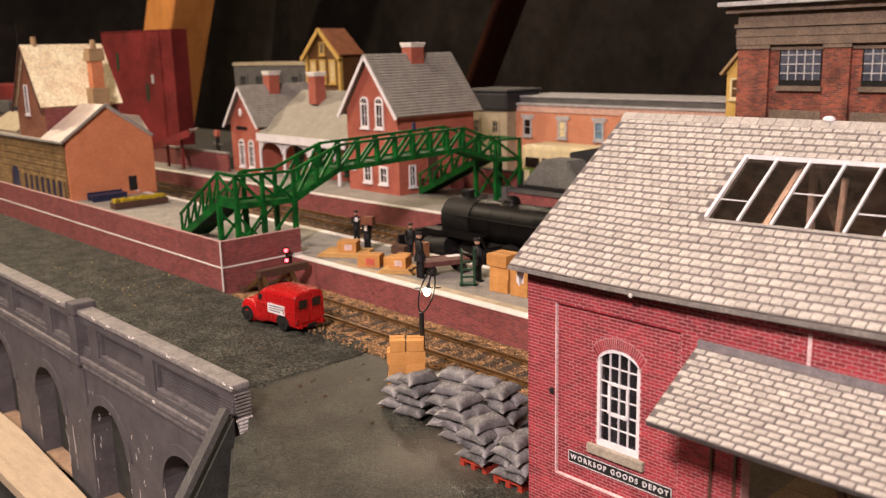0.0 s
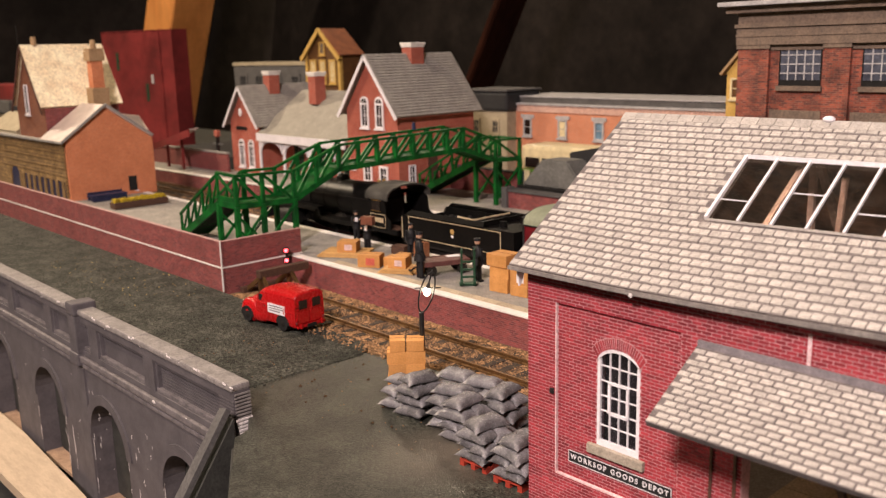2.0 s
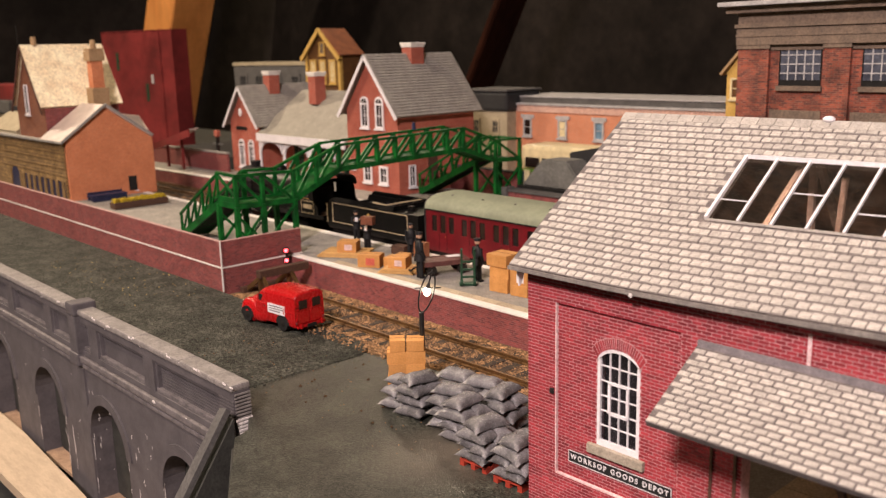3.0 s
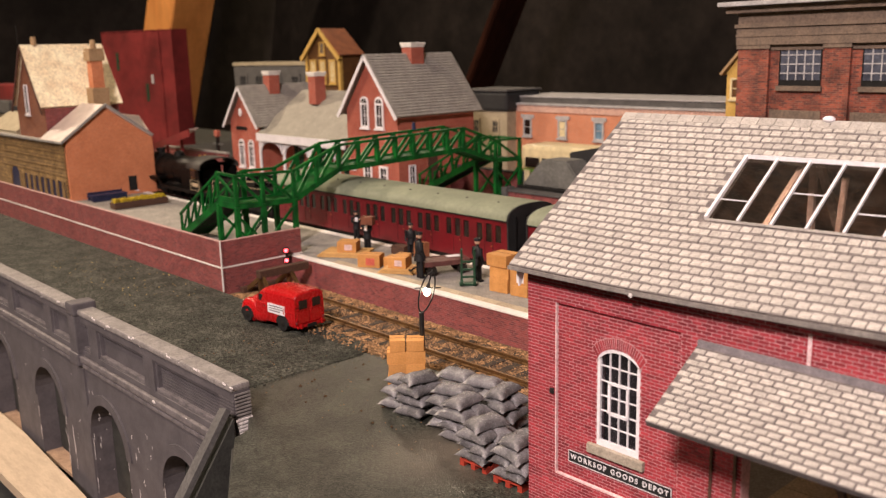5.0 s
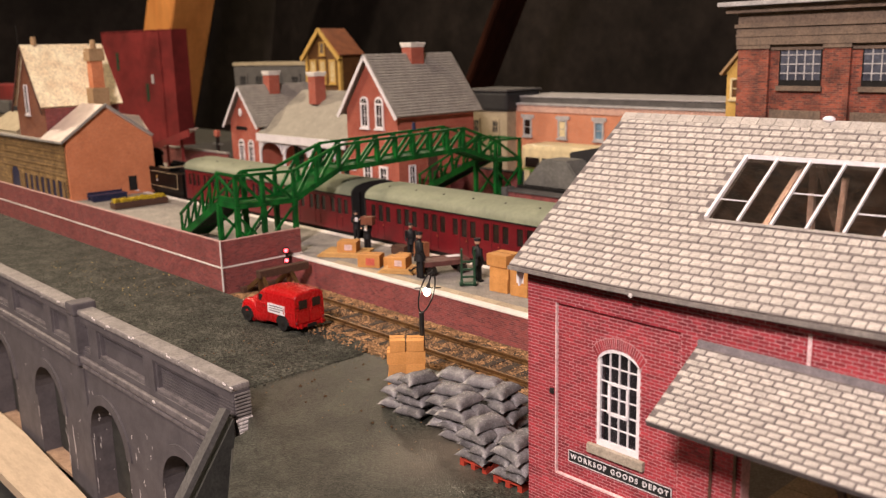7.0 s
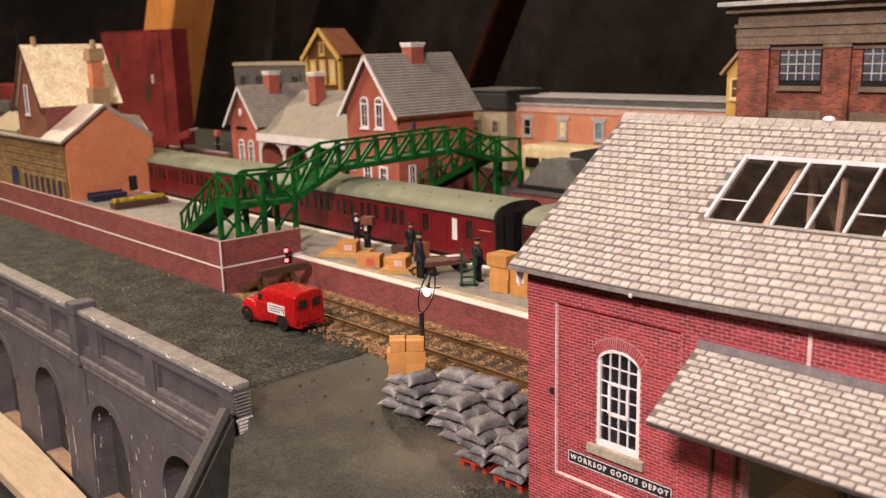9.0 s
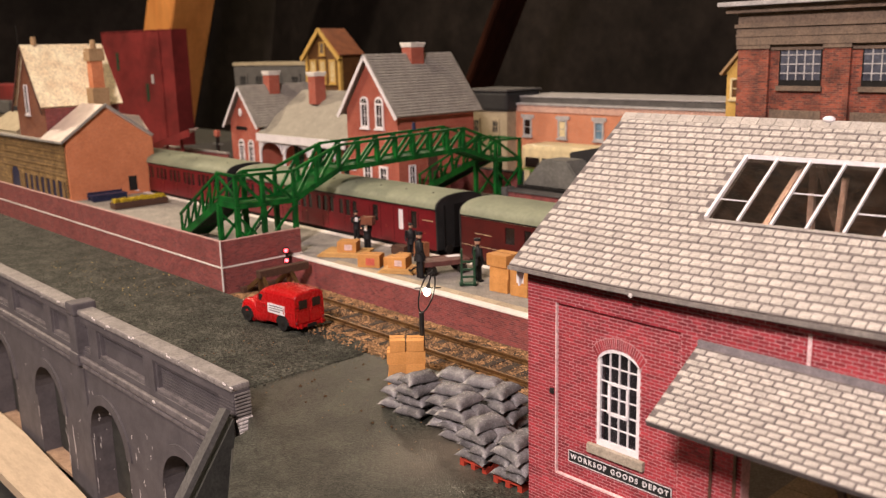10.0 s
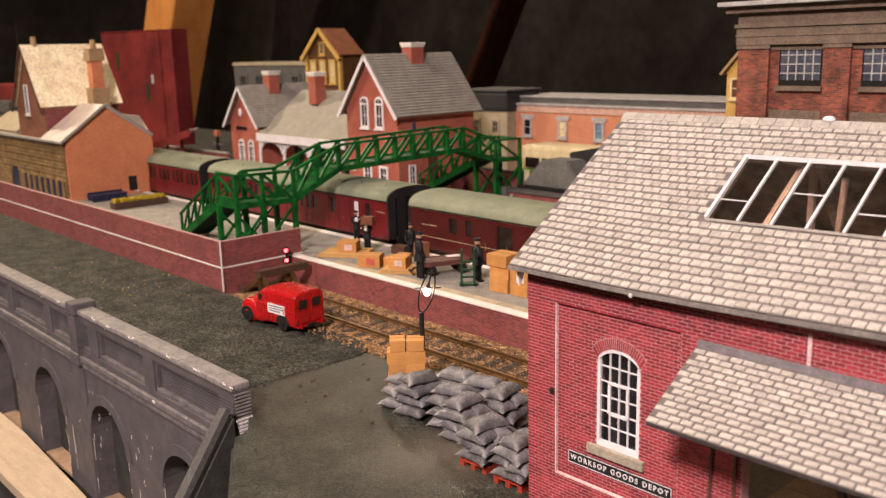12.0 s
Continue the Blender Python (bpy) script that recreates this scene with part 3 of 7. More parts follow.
# ---- the raised dock beside the far platform ----
dock = thing("loading_dock", "raised loading dock with dull red brick face", "dock", (0, 0, 0), kind="structure")
part("dock_body", boxes((-428, 300, 455, 500, P_Z - 1, 23.2)), WALL_BRICK, dock)
part("dock_coping", boxes((-431, 300, 453.8, 500, 23.2, 24.6), bevel=0.2), GREY_RENDER, dock, "pale grey coping")
part("end_pier", boxes((-433, -428, 453, 462, P_Z - 1, 26), bevel=0.3), GREY_RENDER, dock, "pale grey end pier")
# ground coloured near-black to stand for the unlit space behind the station
structure("far_road", boxes((-1060, 300, 500, 760, BOARD_Z, 11.5)), DARK, "town ground behind the station, painted black for the unlit background")


# ---- viaduct front ----
OLD_CARD = mat("brown_card", (0.46, 0.31, 0.2), (0.36, 0.235, 0.15), 6, 0.8, 0.1)


def viaduct():
    """Grey moulded viaduct side with arches, panels, string courses and a pilaster."""
    v = thing("viaduct", "grey primed moulded viaduct with arches and panelled parapet", "viaduct", (0, 140, 0))
    x_end, top = -260.0, 11.8
    centres = [-302.5 - 72.3 * i for i in range(8)]
    half, spring = 19.0, -47.5
    x_far = centres[-1] - 36

    bm = bmesh.new()
    # spandrels with round-headed openings cut through, bay by bay
    for c in centres:
        l, r = c - 36.15, (x_end if c == centres[0] else c + 36.15)
        arc = [(c + half * math.cos(a), spring + half * math.sin(a)) for a in [math.pi * i / 16 for i in range(17)]]
        for k in range(16):
            (xa, za), (xb, zb) = arc[k], arc[k + 1]
            prism(bm, [(xa, za), (xb, zb), (xb, -14), (xa, -14)], 0, 9, "y")
        box(bm, l, c - half, 0, 9, -100, -14)
        box(bm, c + half, r, 0, 9, -100, -14)
    bmesh.ops.remove_doubles(bm, verts=bm.verts, dist=0.001)
    part("arcade", bm, VIADUCT, v)
    part("parapet", boxes((x_far, x_end, 2.9, 6.5, -14, top - 2.4)), VIADUCT, v)
    part("parapet_rail", boxes((x_far, x_end, 0.2, 2.9, 5.6, top - 2.4), bevel=0.25), VIADUCT, v)
    part("parapet_plinth", boxes((x_far, x_end, 0.2, 2.9, -14, -7.2), bevel=0.25), VIADUCT, v)
    x = x_end
    for k in range(10):
        left = x - (10 if k == 0 else 9)
        part("parapet_stile", boxes((left, x, 0.2, 2.9, -7.2, 5.6)), VIADUCT, v)
        wide = 52 if k == 0 else 46
        # only the bottom ledge is paler: its highlight is in the colour
        part("panel_moulding", boxes((left - wide, left, 0.9, 2.9, -7.1, -5.6), bevel=0.25), VIADUCT_EDGE, v, "dry-brushed ledge with its highlight painted in")
        part("panel_moulding", boxes((left - wide, left - wide + 1.4, 1.2, 2.9, -5.6, 5.5), (left - 1.4, left, 1.2, 2.9, -5.6, 5.5), (left - wide + 1.4, left - 1.4, 1.2, 2.9, 4.1, 5.5)), VIADUCT, v)
        x = left - (52 if k == 0 else 46)
    part("coping_bed", boxes((x_far, x_end - 0.4, -0.2, 6.5, top - 2.4, top - 0.5)), VIADUCT, v)
    x, k = x_end, 0
    while x > x_far:
        wide = 38.0 + 3.0 * math.sin(2.3 * k)
        # coping kept paler than the wall to paint its lit top
        part("coping_stone", boxes((max(x - wide, x_far) + 0.18, x, -0.6, 6.9, top - 2.6, top), bevel=0.75), VIADUCT_COPE, v, "dry-brushed coping with its lit top painted pale grey")
        x -= wide
        k += 1
    part("string_course", boxes((x_far, x_end, -1.8, 0.0, -12.3, -9.4), bevel=0.6), VIADUCT_EDGE, v, "dry-brushed string course")
    part("string_course", boxes((x_far, x_end, -1.0, 0.0, -15.2, -13.4), bevel=0.4), VIADUCT_EDGE, v)
    for c in centres:
        for k in range(14):
            a, b = math.pi * k / 14, math.pi * (k + 0.995) / 14
            o = [(c + rr * math.cos(t), spring + rr * math.sin(t)) for rr, t in ((half, a), (half + 4.5, a), (half + 4.5, b), (half, b))]
            bm = bmesh.new()
            prism(bm, o, -0.8, 0.2, "y")
            part("arch_stone", bm, VIADUCT, v)
        part("arch_back", boxes((c - half - 1, c + half + 1, 9.1, 10.1, -100, -25)), DARK_BOARD, v)
        part("arch_floor", boxes((c - half, c + half, 0.5, 8.9, -82, -80)), OLD_CARD, v, "brown card strip in the arch foot")
    # ribbed bay at the near end
    for k in range(11):
        part("rib", boxes((-320, -271.6, 2.45, 2.9, -6.8 + k * 1.2, -6.2 + k * 1.2)), VIADUCT, v)
        part("rib", boxes((-270, x_end, -0.1, 0.2, -6.8 + k * 1.2, -6.2 + k * 1.2)), VIADUCT, v)
    for k in range(10):
        part("rib", boxes((-290, x_end - 1, -0.3, 0.0, -30 + k * 1.25, -29.4 + k * 1.25)), VIADUCT, v)
    for k in range(18):
        part("rib", boxes((x_end, x_end + 0.4, 0.5, 6.6, -13.4 + k * 1.25, -12.8 + k * 1.25)), VIADUCT_COPE, v)
    for px in (-399.0, -399 - 144.6 * 1, -399 - 144.6 * 2):
        bm = bmesh.new()
        box(bm, px - 4.6, px + 4.6, -0.9, 8.2, -100, -14)
        box(bm, px - 4.4, px + 4.4, -2.2, 8.2, -14, top - 3.2, bevel=0.4)
        box(bm, px - 4.9, px + 4.9, -2.9, 8.6, -14.4, -8.6, bevel=0.7)
        box(bm, px - 4.6, px + 4.6, -2.6, 8.4, top - 3.2, top + 2.8, bevel=1.1)
        part("pilaster", bm, VIADUCT, v)
    # chips of bare plaster
    rg = random.Random(4)
    bm = bmesh.new()
    for _ in range(95):
        x = rg.uniform(-520, -268)
        kind = rg.random()
        z = rg.uniform(9.4, 11.6) if kind < 0.35 else rg.uniform(-13.5, -9.6) if kind < 0.6 else rg.uniform(-62, -18)
        y = -0.5 if z > 5 else -1.6 if z > -12.4 else -0.8 if z > -16 else 0.0
        for _ in range(rg.randrange(1, 5)):
            ball(bm, (x + rg.uniform(-0.6, 0.6), y, z + rg.uniform(-1.5, 1.5) * (0.3 if z > -16 else 1)), 0.35, rg.uniform(0.4, 1.8 if z > -16 else 0.9), 0.25, rg.uniform(0.4, 0.8 if z > -16 else 2.6), 6)
    # worn streaks down the arch sides and bare spots on the edges
    for c in centres[:3]:
        for sx in (-half - 0.3, half + 0.4, half + 9.0):
            for _ in range(7):
                ball(bm, (c + sx + rg.uniform(-0.5, 0.5), 0.0, rg.uniform(-88, -40)), 0.3, rg.uniform(0.5, 1.2), 0.25, rg.uniform(2.0, 13.0), 6)
    for x in (-262.5, -285, -306, -338, -362, -377, -416):
        for _ in range(3):
            ball(bm, (x + rg.uniform(-2.5, 2.5), -0.5, top - rg.uniform(0.2, 1.0)), 0.5, rg.uniform(1.2, 3.2), 0.4, rg.uniform(0.6, 1.2), 6)
    ball(bm, (-320, -1.7, -10.4), 0.8, 2.2, 0.4, 0.9, 8)
    tagged(part("chipped_paint", bm, PLASTER, v), "small chips of bare white plaster", kind="stuff")
    for k in range(9):
        bm = bmesh.new()
        box(bm, x_end + 0.2, x_end + 1.3 - 0.1 * abs(k - 4), 0.3 + 0.2 * k, 6.6 - 0.1 * k, -1.5 - k * 1.2, -0.6 - k * 1.2, bevel=0.2)
        part("broken_end", bm, PLASTER, v, "bare white broken end")
    return v


viaduct()


def fascia():
    f = thing("fascia_board", "dark painted board closing the end of the viaduct", "board")
    bm = bmesh.new()
    slab(bm, (-261.6, 137.3, 3.6), (-257.0, 137.3, 4.6), (-257.0, 93, -59), (-262.6, 93, -59), 2)
    part("top_edge", bm, GREY_RENDER, f, "pale grey painted top edge")
    bm = bmesh.new()
    prism(bm, [(138, 1), (95, -61), (95, -100), (138, -100)], -262, -257.2, "x")
    part("side", bm, DARK_BOARD, f)
    return f


fascia()
# ---- goods depot ----
DX0, DX1, DY0, DY1 = -150.0, -30.0, 166.5, 256.5
RX0, RX1, RZ0, RZ1 = -140.6, -104.6, 12.6, 58.6          # sunk panel
WX0, WX1, WZ0, WSP = -128.0, -115.6, 24.2, 45.6            # arched window
EAVE_Z, RIDGE_Z, RIDGE_Y = 66.0, 101.8, 211.5
OX0, OX1, OZ = -88.6, -46.0, 38.0                          # loading opening


def arch_z(x):
    """Underside of the window's segmental head."""
    u = (x - (WX0 + WX1) / 2) / ((WX1 - WX0) / 2)
    return WSP + 4.6 * math.sqrt(max(0.0, 1 - u * u * 0.92)) - 0.2


def depot():
    d = thing("goods_depot", "red brick card goods depot with pale slate roof and canopy", "depot", (0, 0, 0))
    bm = bmesh.new()
    y0, yr, yb = DY0 + 0.1, DY0 + 0.85, DY0 + 3.6
    for o in ((DX0, RX0, y0, yb, BOARD_Z, EAVE_Z), (RX1, OX0, y0, yb, BOARD_Z, EAVE_Z), (RX0, RX1, y0, yb, RZ1, EAVE_Z), (RX0, RX1, y0, yb, BOARD_Z, RZ0),
              (OX0, OX1, y0, yb, OZ, EAVE_Z), (OX1, DX1, y0, yb, BOARD_Z, EAVE_Z),
              (RX0, WX0, yr, yb, RZ0, RZ1), (WX1, RX1, yr, yb, RZ0, RZ1), (WX0, WX1, yr, yb, RZ0, WZ0)):
        box(bm, *o)
    n = 10
    for k in range(n):
        xa, xb = WX0 + (WX1 - WX0) * k / n, WX0 + (WX1 - WX0) * (k + 1) / n
        prism(bm, [(xa, arch_z(xa)), (xb, arch_z(xb)), (xb, RZ1), (xa, RZ1)], yr, yb, "y")
    wall = part("front_wall", bm, DEPOT_MORTAR, d)

    # bricks in courses; those on the end bay are parts, the rest one mesh
    course, length = 0.86, 2.4
    cache = {}
    verts, faces = [], []
    count = 0
    z, row = BOARD_Z + 3, 0
    while z + course < EAVE_Z:
        x = DX0 - (0.5 * length if row % 2 else 0)
        while x < DX1:
            a, b = max(x, DX0), min(x + length, DX1)
            x += length
            cuts = [(a, b)]
            mid = z + course / 2
            zones = []
            if RZ0 < mid < RZ1:
                zones += [RX0, RX1]
            if mid < OZ:
                zones += [OX0, OX1]
            if WZ0 - 0.5 < mid < WSP + 4.4:
                u = 1.0 if mid < arch_z(WX0) else math.sqrt(max(0.0, (1 - ((mid + 0.2 - WSP) / 4.6) ** 2) / 0.92))
                hw = min(u, 1.0) * (WX1 - WX0) / 2
                zones += [(WX0 + WX1) / 2 - hw, (WX0 + WX1) / 2 + hw]
            for c in zones:
                cuts = [q for p0, p1 in cuts for q in (((p0, c), (c, p1)) if p0 < c < p1 else ((p0, p1),))]
            for p0, p1 in cuts:
                w = p1 - p0 - 0.24
                if w < 0.35:
                    continue
                c = (p0 + p1) / 2
                if OX0 <= c <= OX1 and mid < OZ:
                    continue
                sunk = RX0 < c < RX1 and RZ0 < mid < RZ1
                if sunk and WX0 < c < WX1 and WZ0 - 0.5 < mid < arch_z(c):
                    continue
                y = (yr if sunk else y0)
                hz = course - 0.22
                if count < 300 and c < -139 and z > 24:
                    key = round(w, 1)
                    if key not in cache:
                        bq = bmesh.new()
                        box(bq, -key / 2, key / 2, -0.13, 0.05, -hz / 2, hz / 2)
                        cache[key] = finish(bq)
                        cache[key].materials.append(DEPOT_BRICK_P)
                    shared("brick", cache[key], wall, (c, y, mid))
                    count += 1
                else:
                    k = len(verts)
                    for dx, dy, dz in ((-1, -0.13, -1), (1, -0.13, -1), (1, -0.13, 1), (-1, -0.13, 1), (-1, 0.05, -1), (1, 0.05, -1), (1, 0.05, 1), (-1, 0.05, 1)):
                        verts.append(((c + dx * w / 2) * MM, (y + dy) * MM, (mid + dz * hz / 2) * MM))
                    faces += [[k + i for i in f] for f in ((0, 1, 2, 3), (1, 5, 6, 2), (5, 4, 7, 6), (4, 0, 3, 7), (3, 2, 6, 7), (4, 5, 1, 0))]
        z += course
        row += 1
    me = bpy.data.meshes.new("brickwork")
    me.from_pydata(verts, [], faces)
    me.materials.append(DEPOT_BRICK)
    ob = new("brickwork", me)
    ob.parent = d
    tagged(ob, kind="stuff")

    # arch of brick voussoirs on a bed of mortar
    cx = (WX0 + WX1) / 2
    pts = [(WX0 + (WX1 - WX0) * i / 24, arch_z(WX0 + (WX1 - WX0) * i / 24)) for i in range(25)]

    def out(p, d):
        n = Vector((p[0] - cx, p[1] - (WSP - 7))).normalized() * d
        return (p[0] + n.x, p[1] + n.y)
    bed = bmesh.new()
    for i in range(24):
        pa, pb = pts[i], pts[i + 1]
        prism(bed, [pa, pb, out(pb, 2.9), out(pa, 2.9)], yr - 0.17, yr + 0.02, "y")
        bm = bmesh.new()
        e = 0.11
        qa, qb = (pa[0] + e, pa[1] + 0.1), (pb[0] - e, pb[1] + 0.1)
        prism(bm, [qa, qb, out(qb, 2.6), out(qa, 2.6)], yr - 0.27, yr - 0.1, "y")
        part("voussoir", bm, DEPOT_BRICK_P, wall)
    bmesh.ops.remove_doubles(bed, verts=bed.verts, dist=0.01)
    part("arch_bed", bed, DEPOT_MORTAR, d)
    # pale card edges of the sunk panel
    part("panel_edge", boxes((RX0 - 0.12, RX0 + 0.18, y0 - 0.16, yr, RZ0, RZ1)), mat("pink_card_edge", (0.82, 0.64, 0.64), (0.7, 0.5, 0.5), 5, 0.7, 0.0), d, "pale card edge")
    part("panel_edge", boxes((RX0, RX1, y0 - 0.16, yr, RZ0 - 0.2, RZ0 + 0.22)), bpy.data.materials["pink_card_edge"], d, "pale card edge")
    part("downpipe_strip", boxes((-76.0, -75.2, y0 - 0.3, y0, 50, 64.5)), bpy.data.materials["pink_card_edge"], d, "pale card joint strip")
    part("door_post", boxes((-96.2, -95.6, y0 - 0.5, y0, 0, 43), (-90.5, -89.8, y0 - 0.5, y0, 0, 43)), OLD_WOOD, d)
    part("wall_knob", boxes((RX0 - 1.6, RX0 - 0.4, y0 - 0.8, y0, 34.2, 35.6), bevel=0.2), BLACK, d)
    # other walls
    bm = bmesh.new()
    for x0, x1 in ((DX0, DX0 + 2.5), (DX1 - 2.5, DX1)):
        for o in ((x0, x1, yb, 226, BOARD_Z, EAVE_Z), (x0, x1, 226, DY1, 58, EAVE_Z)):
            box(bm, *o)
        prism(bm, [(yb, EAVE_Z), (DY1, EAVE_Z), (RIDGE_Y, RIDGE_Z - 1.5)], x0, x1, "x")
    box(bm, DX0 + 2.5, DX1 - 2.5, DY1 - 2.5, DY1, 30, EAVE_Z)
    part("back_and_end_walls", bm, WALL_BRICK, d)
    part("dock_floor", boxes((DX0 + 2.6, DX1 - 2.6, yb + 0.1, 222, BOARD_Z, 9.4)), STONE, d)
    bm = bmesh.new()
    box(bm, -5.4, 5.4, -4.2, 4.2, -0.5, 0, bevel=0.12)
    me = finish(bm)
    me.materials.append(mat("dock_slab", (0.68, 0.53, 0.33), (0.58, 0.44, 0.27), 6, 0.8, 0.2, rnd=0.15))
    for i in range(5):
        for j in range(6):
            shared("dock_slab", me, d, (-92 + i * 11.0, 174.6 + j * 8.6, 10.0))

    # roof: front slope with the skylight opening, back slope, slates and ridge
    ye, ze = 163.0, 66.9
    sl = Vector((0, RIDGE_Y - ye, RIDGE_Z - ze))
    L = sl.length
    up = sl / L
    nrm = Vector((0, -up.z, up.y))
    X0, X1 = -153.4, -27.0
    SX0, SX1 = -109.0, -45.4
    S0, S1 = 23.8, 45.4

    def lift(x):
        """The card eaves curl up towards the far end."""
        return 1.9 * max(0.0, (x + 125.0) / 65.0) ** 1.5 if x < -60 else 1.9 + 0.03 * (x + 60)

    def on(x, s, h=0.0):
        p = Vector((x, ye, ze + lift(x) * (1 - s / L))) + up * s + nrm * h
        return (p.x, p.y, p.z)
    bm = bmesh.new()
    for a, b, s0, s1 in ((X0, X1, 0, S0), (X0, X1, S1, L), (X0, SX0, S0, S1), (SX1, X1, S0, S1)):
        n = max(int((b - a) / 8), 1)
        for i in range(n):
            p, q = a + (b - a) * i / n, a + (b - a) * (i + 1) / n
            slab(bm, on(p, s0), on(q, s0), on(q, s1), on(p, s1), 1.3)
    bmesh.ops.remove_doubles(bm, verts=bm.verts, dist=0.12)
    roof = part("roof_front", bm, SLATE_BED, d, "pale slated roof slope")
    bm = bmesh.new()
    slab(bm, (X0, RIDGE_Y, RIDGE_Z), (X1, RIDGE_Y, RIDGE_Z), (X1, 2 * RIDGE_Y - ye, ze), (X0, 2 * RIDGE_Y - ye, ze), 1.3)
    part("roof_back", bm, SLATE_BED, d, "pale slated roof slope")
    # sheets added so that a mottled brown inside shows through the rooflight
    bm = bmesh.new()
    slab(bm, (DX0 + 3, RIDGE_Y + 1, RIDGE_Z - 3), (DX1 - 3, RIDGE_Y + 1, RIDGE_Z - 3), (DX1 - 3, DY1 - 3, EAVE_Z - 2), (DX0 + 3, DY1 - 3, EAVE_Z - 2), 0.5)
    part("roof_lining", bm, INSIDE, d, "added mottled brown lining sheet")
    part("wall_lining", boxes((DX0 + 3, DX1 - 3, DY1 - 3.2, DY1 - 2.6, 10, EAVE_Z)), INSIDE, d, "added mottled brown lining sheet")

    def slates(parent, on, x0, x1, s_max, wide, rows, hole=None, limit=300, region=None, tilt=math.atan2(up.z, up.y)):
        """Overlapping slates, each a thin wedge lying on the slope."""
        step = s_max / rows
        verts, faces, n = [], [], 0
        hw, hs = wide * 0.45, step * 0.425
        bq = bmesh.new()
        vs = box(bq, -hw, hw, -hs, hs, -0.1, 0.28)
        for v in vs:
            if v.co.z > 0:
                v.co.x *= 0.95
                v.co.y *= 0.9
                if v.co.y > 0:
                    v.co.z -= 0.16
        me = finish(bq)
        me.materials.append(SLATE_P)
        corner = [v.co.copy() / MM for v in me.vertices]
        polys = [list(p.vertices) for p in me.polygons]
        rg = random.Random(9)
        for r in range(rows):
            s = (r + 0.5) * step
            x = x0 + (wide / 2 if r % 2 else 0) + wide * 0.5
            while x < x1 - wide * 0.3:
                jx, js = rg.uniform(-0.12, 0.12), rg.uniform(-0.08, 0.08)
                inside = hole and hole[0] - wide * 0.45 < x < hole[1] + wide * 0.45 and hole[2] - step * 0.45 < s < hole[3] + step * 0.45
                if not inside:
                    if n < limit and region(x, s):
                        o = shared("slate", me, parent, on(x + jx, s + js))
                        o.rotation_euler = (tilt + rg.uniform(-0.015, 0.015), 0, rg.uniform(-0.02, 0.02))
                        n += 1
                    else:
                        k = len(verts)
                        for c in corner:
                            p = Vector(on(x + jx + c.x, s + js + c.y, c.z))
                            verts.append(p * MM)
                        faces += [[k + i for i in f] for f in polys]
                x += wide
        me2 = bpy.data.meshes.new("slating")
        me2.from_pydata([tuple(v) for v in verts], [], faces)
        me2.materials.append(SLATE)
        o = new("slating", me2)
        o.parent = d
        tagged(o, kind="stuff")

    slates(roof, on, X0 + 0.2, X1, L - 1.6, 2.62, 25, (SX0, SX1, S0, S1), 300, lambda x, s: s < 36 and x < -60)
    for k in range(28):
        bm = bmesh.new()
        x = X0 + k * 4.55
        prism(bm, [(RIDGE_Y - 2.1, RIDGE_Z - 1.2), (RIDGE_Y, RIDGE_Z + 0.5), (RIDGE_Y + 2.1, RIDGE_Z - 1.2), (RIDGE_Y + 1.9, RIDGE_Z - 1.8), (RIDGE_Y, RIDGE_Z - 0.2), (RIDGE_Y - 1.9, RIDGE_Z - 1.8)], x, x + 4.4, "x")
        part("ridge_tile", bm, RIDGE, d)
    bm = bmesh.new()
    ball(bm, (-95.2, RIDGE_Y, RIDGE_Z + 0.7), 1.2, 1.3, 0.8, 0.7, 12)
    part("ridge_vent", bm, WHITE, d, "small white vent on the ridge", 60)
    bm = bmesh.new()
    for i in range(16):
        p, q = X0 + (X1 - X0) * i / 16, X0 + (X1 - X0) * (i + 1) / 16
        bar(bm, (p, ye - 0.1, ze - 0.78 + lift(p)), (q, ye - 0.1, ze - 0.78 + lift(q)), 0.8, 0.95)
    bmesh.ops.remove_doubles(bm, verts=bm.verts, dist=0.12)
    part("gutter", bm, mat("gutter_grey", (0.24, 0.22, 0.2), (0.17, 0.155, 0.145), 4, 0.7, 0.1), d, "grey eaves gutter strip")
    bm = bmesh.new()
    for i in range(16):
        p, q = DX0 - 1 + (DX1 - DX0 + 1) * i / 16, DX0 - 1 + (DX1 - DX0 + 1) * (i + 1) / 16
        bar(bm, (p, 165.3, EAVE_Z - 0.5 + lift(p)), (q, 165.3, EAVE_Z - 0.5 + lift(q)), 3.4, 0.6)
    bmesh.ops.remove_doubles(bm, verts=bm.verts, dist=0.12)
    part("soffit", bm, SLATE_BED, d)
    bm = bmesh.new()
    ball(bm, (-115.5, ye - 0.5, ze - 1.2), 0.6, 1.0, 0.6, 1, 6)
    part("torn_card", bm, PLASTER, d)
    bm = bmesh.new()
    prism(bm, [(164.5, 65.6), (167.8, 65.6), (166.0, 61.8), (165.2, 60.9)], -152.2, -151.7, "x")
    part("paper_scrap", bm, WHITE, d, "torn white paper hanging under the eaves")

    # skylight
    sky = part("skylight", bars(0.75, (on(SX0, S0, 0.6), on(SX0, S1, 0.6)), (on(SX1, S0, 0.6), on(SX1, S1, 0.6)), (on(SX0 - 0.5, S1, 0.6), on(SX1 + 0.5, S1, 0.6)), h=1.0), WHITE, d, "white framed rooflight")
    part("sill_bar", bars(0.5, (on(SX0, S0, 0.3), on(SX1, S0, 0.3))), RIDGE, sky)
    step = 7.95
    for k in range(1, 8):
        x = SX0 + step * k
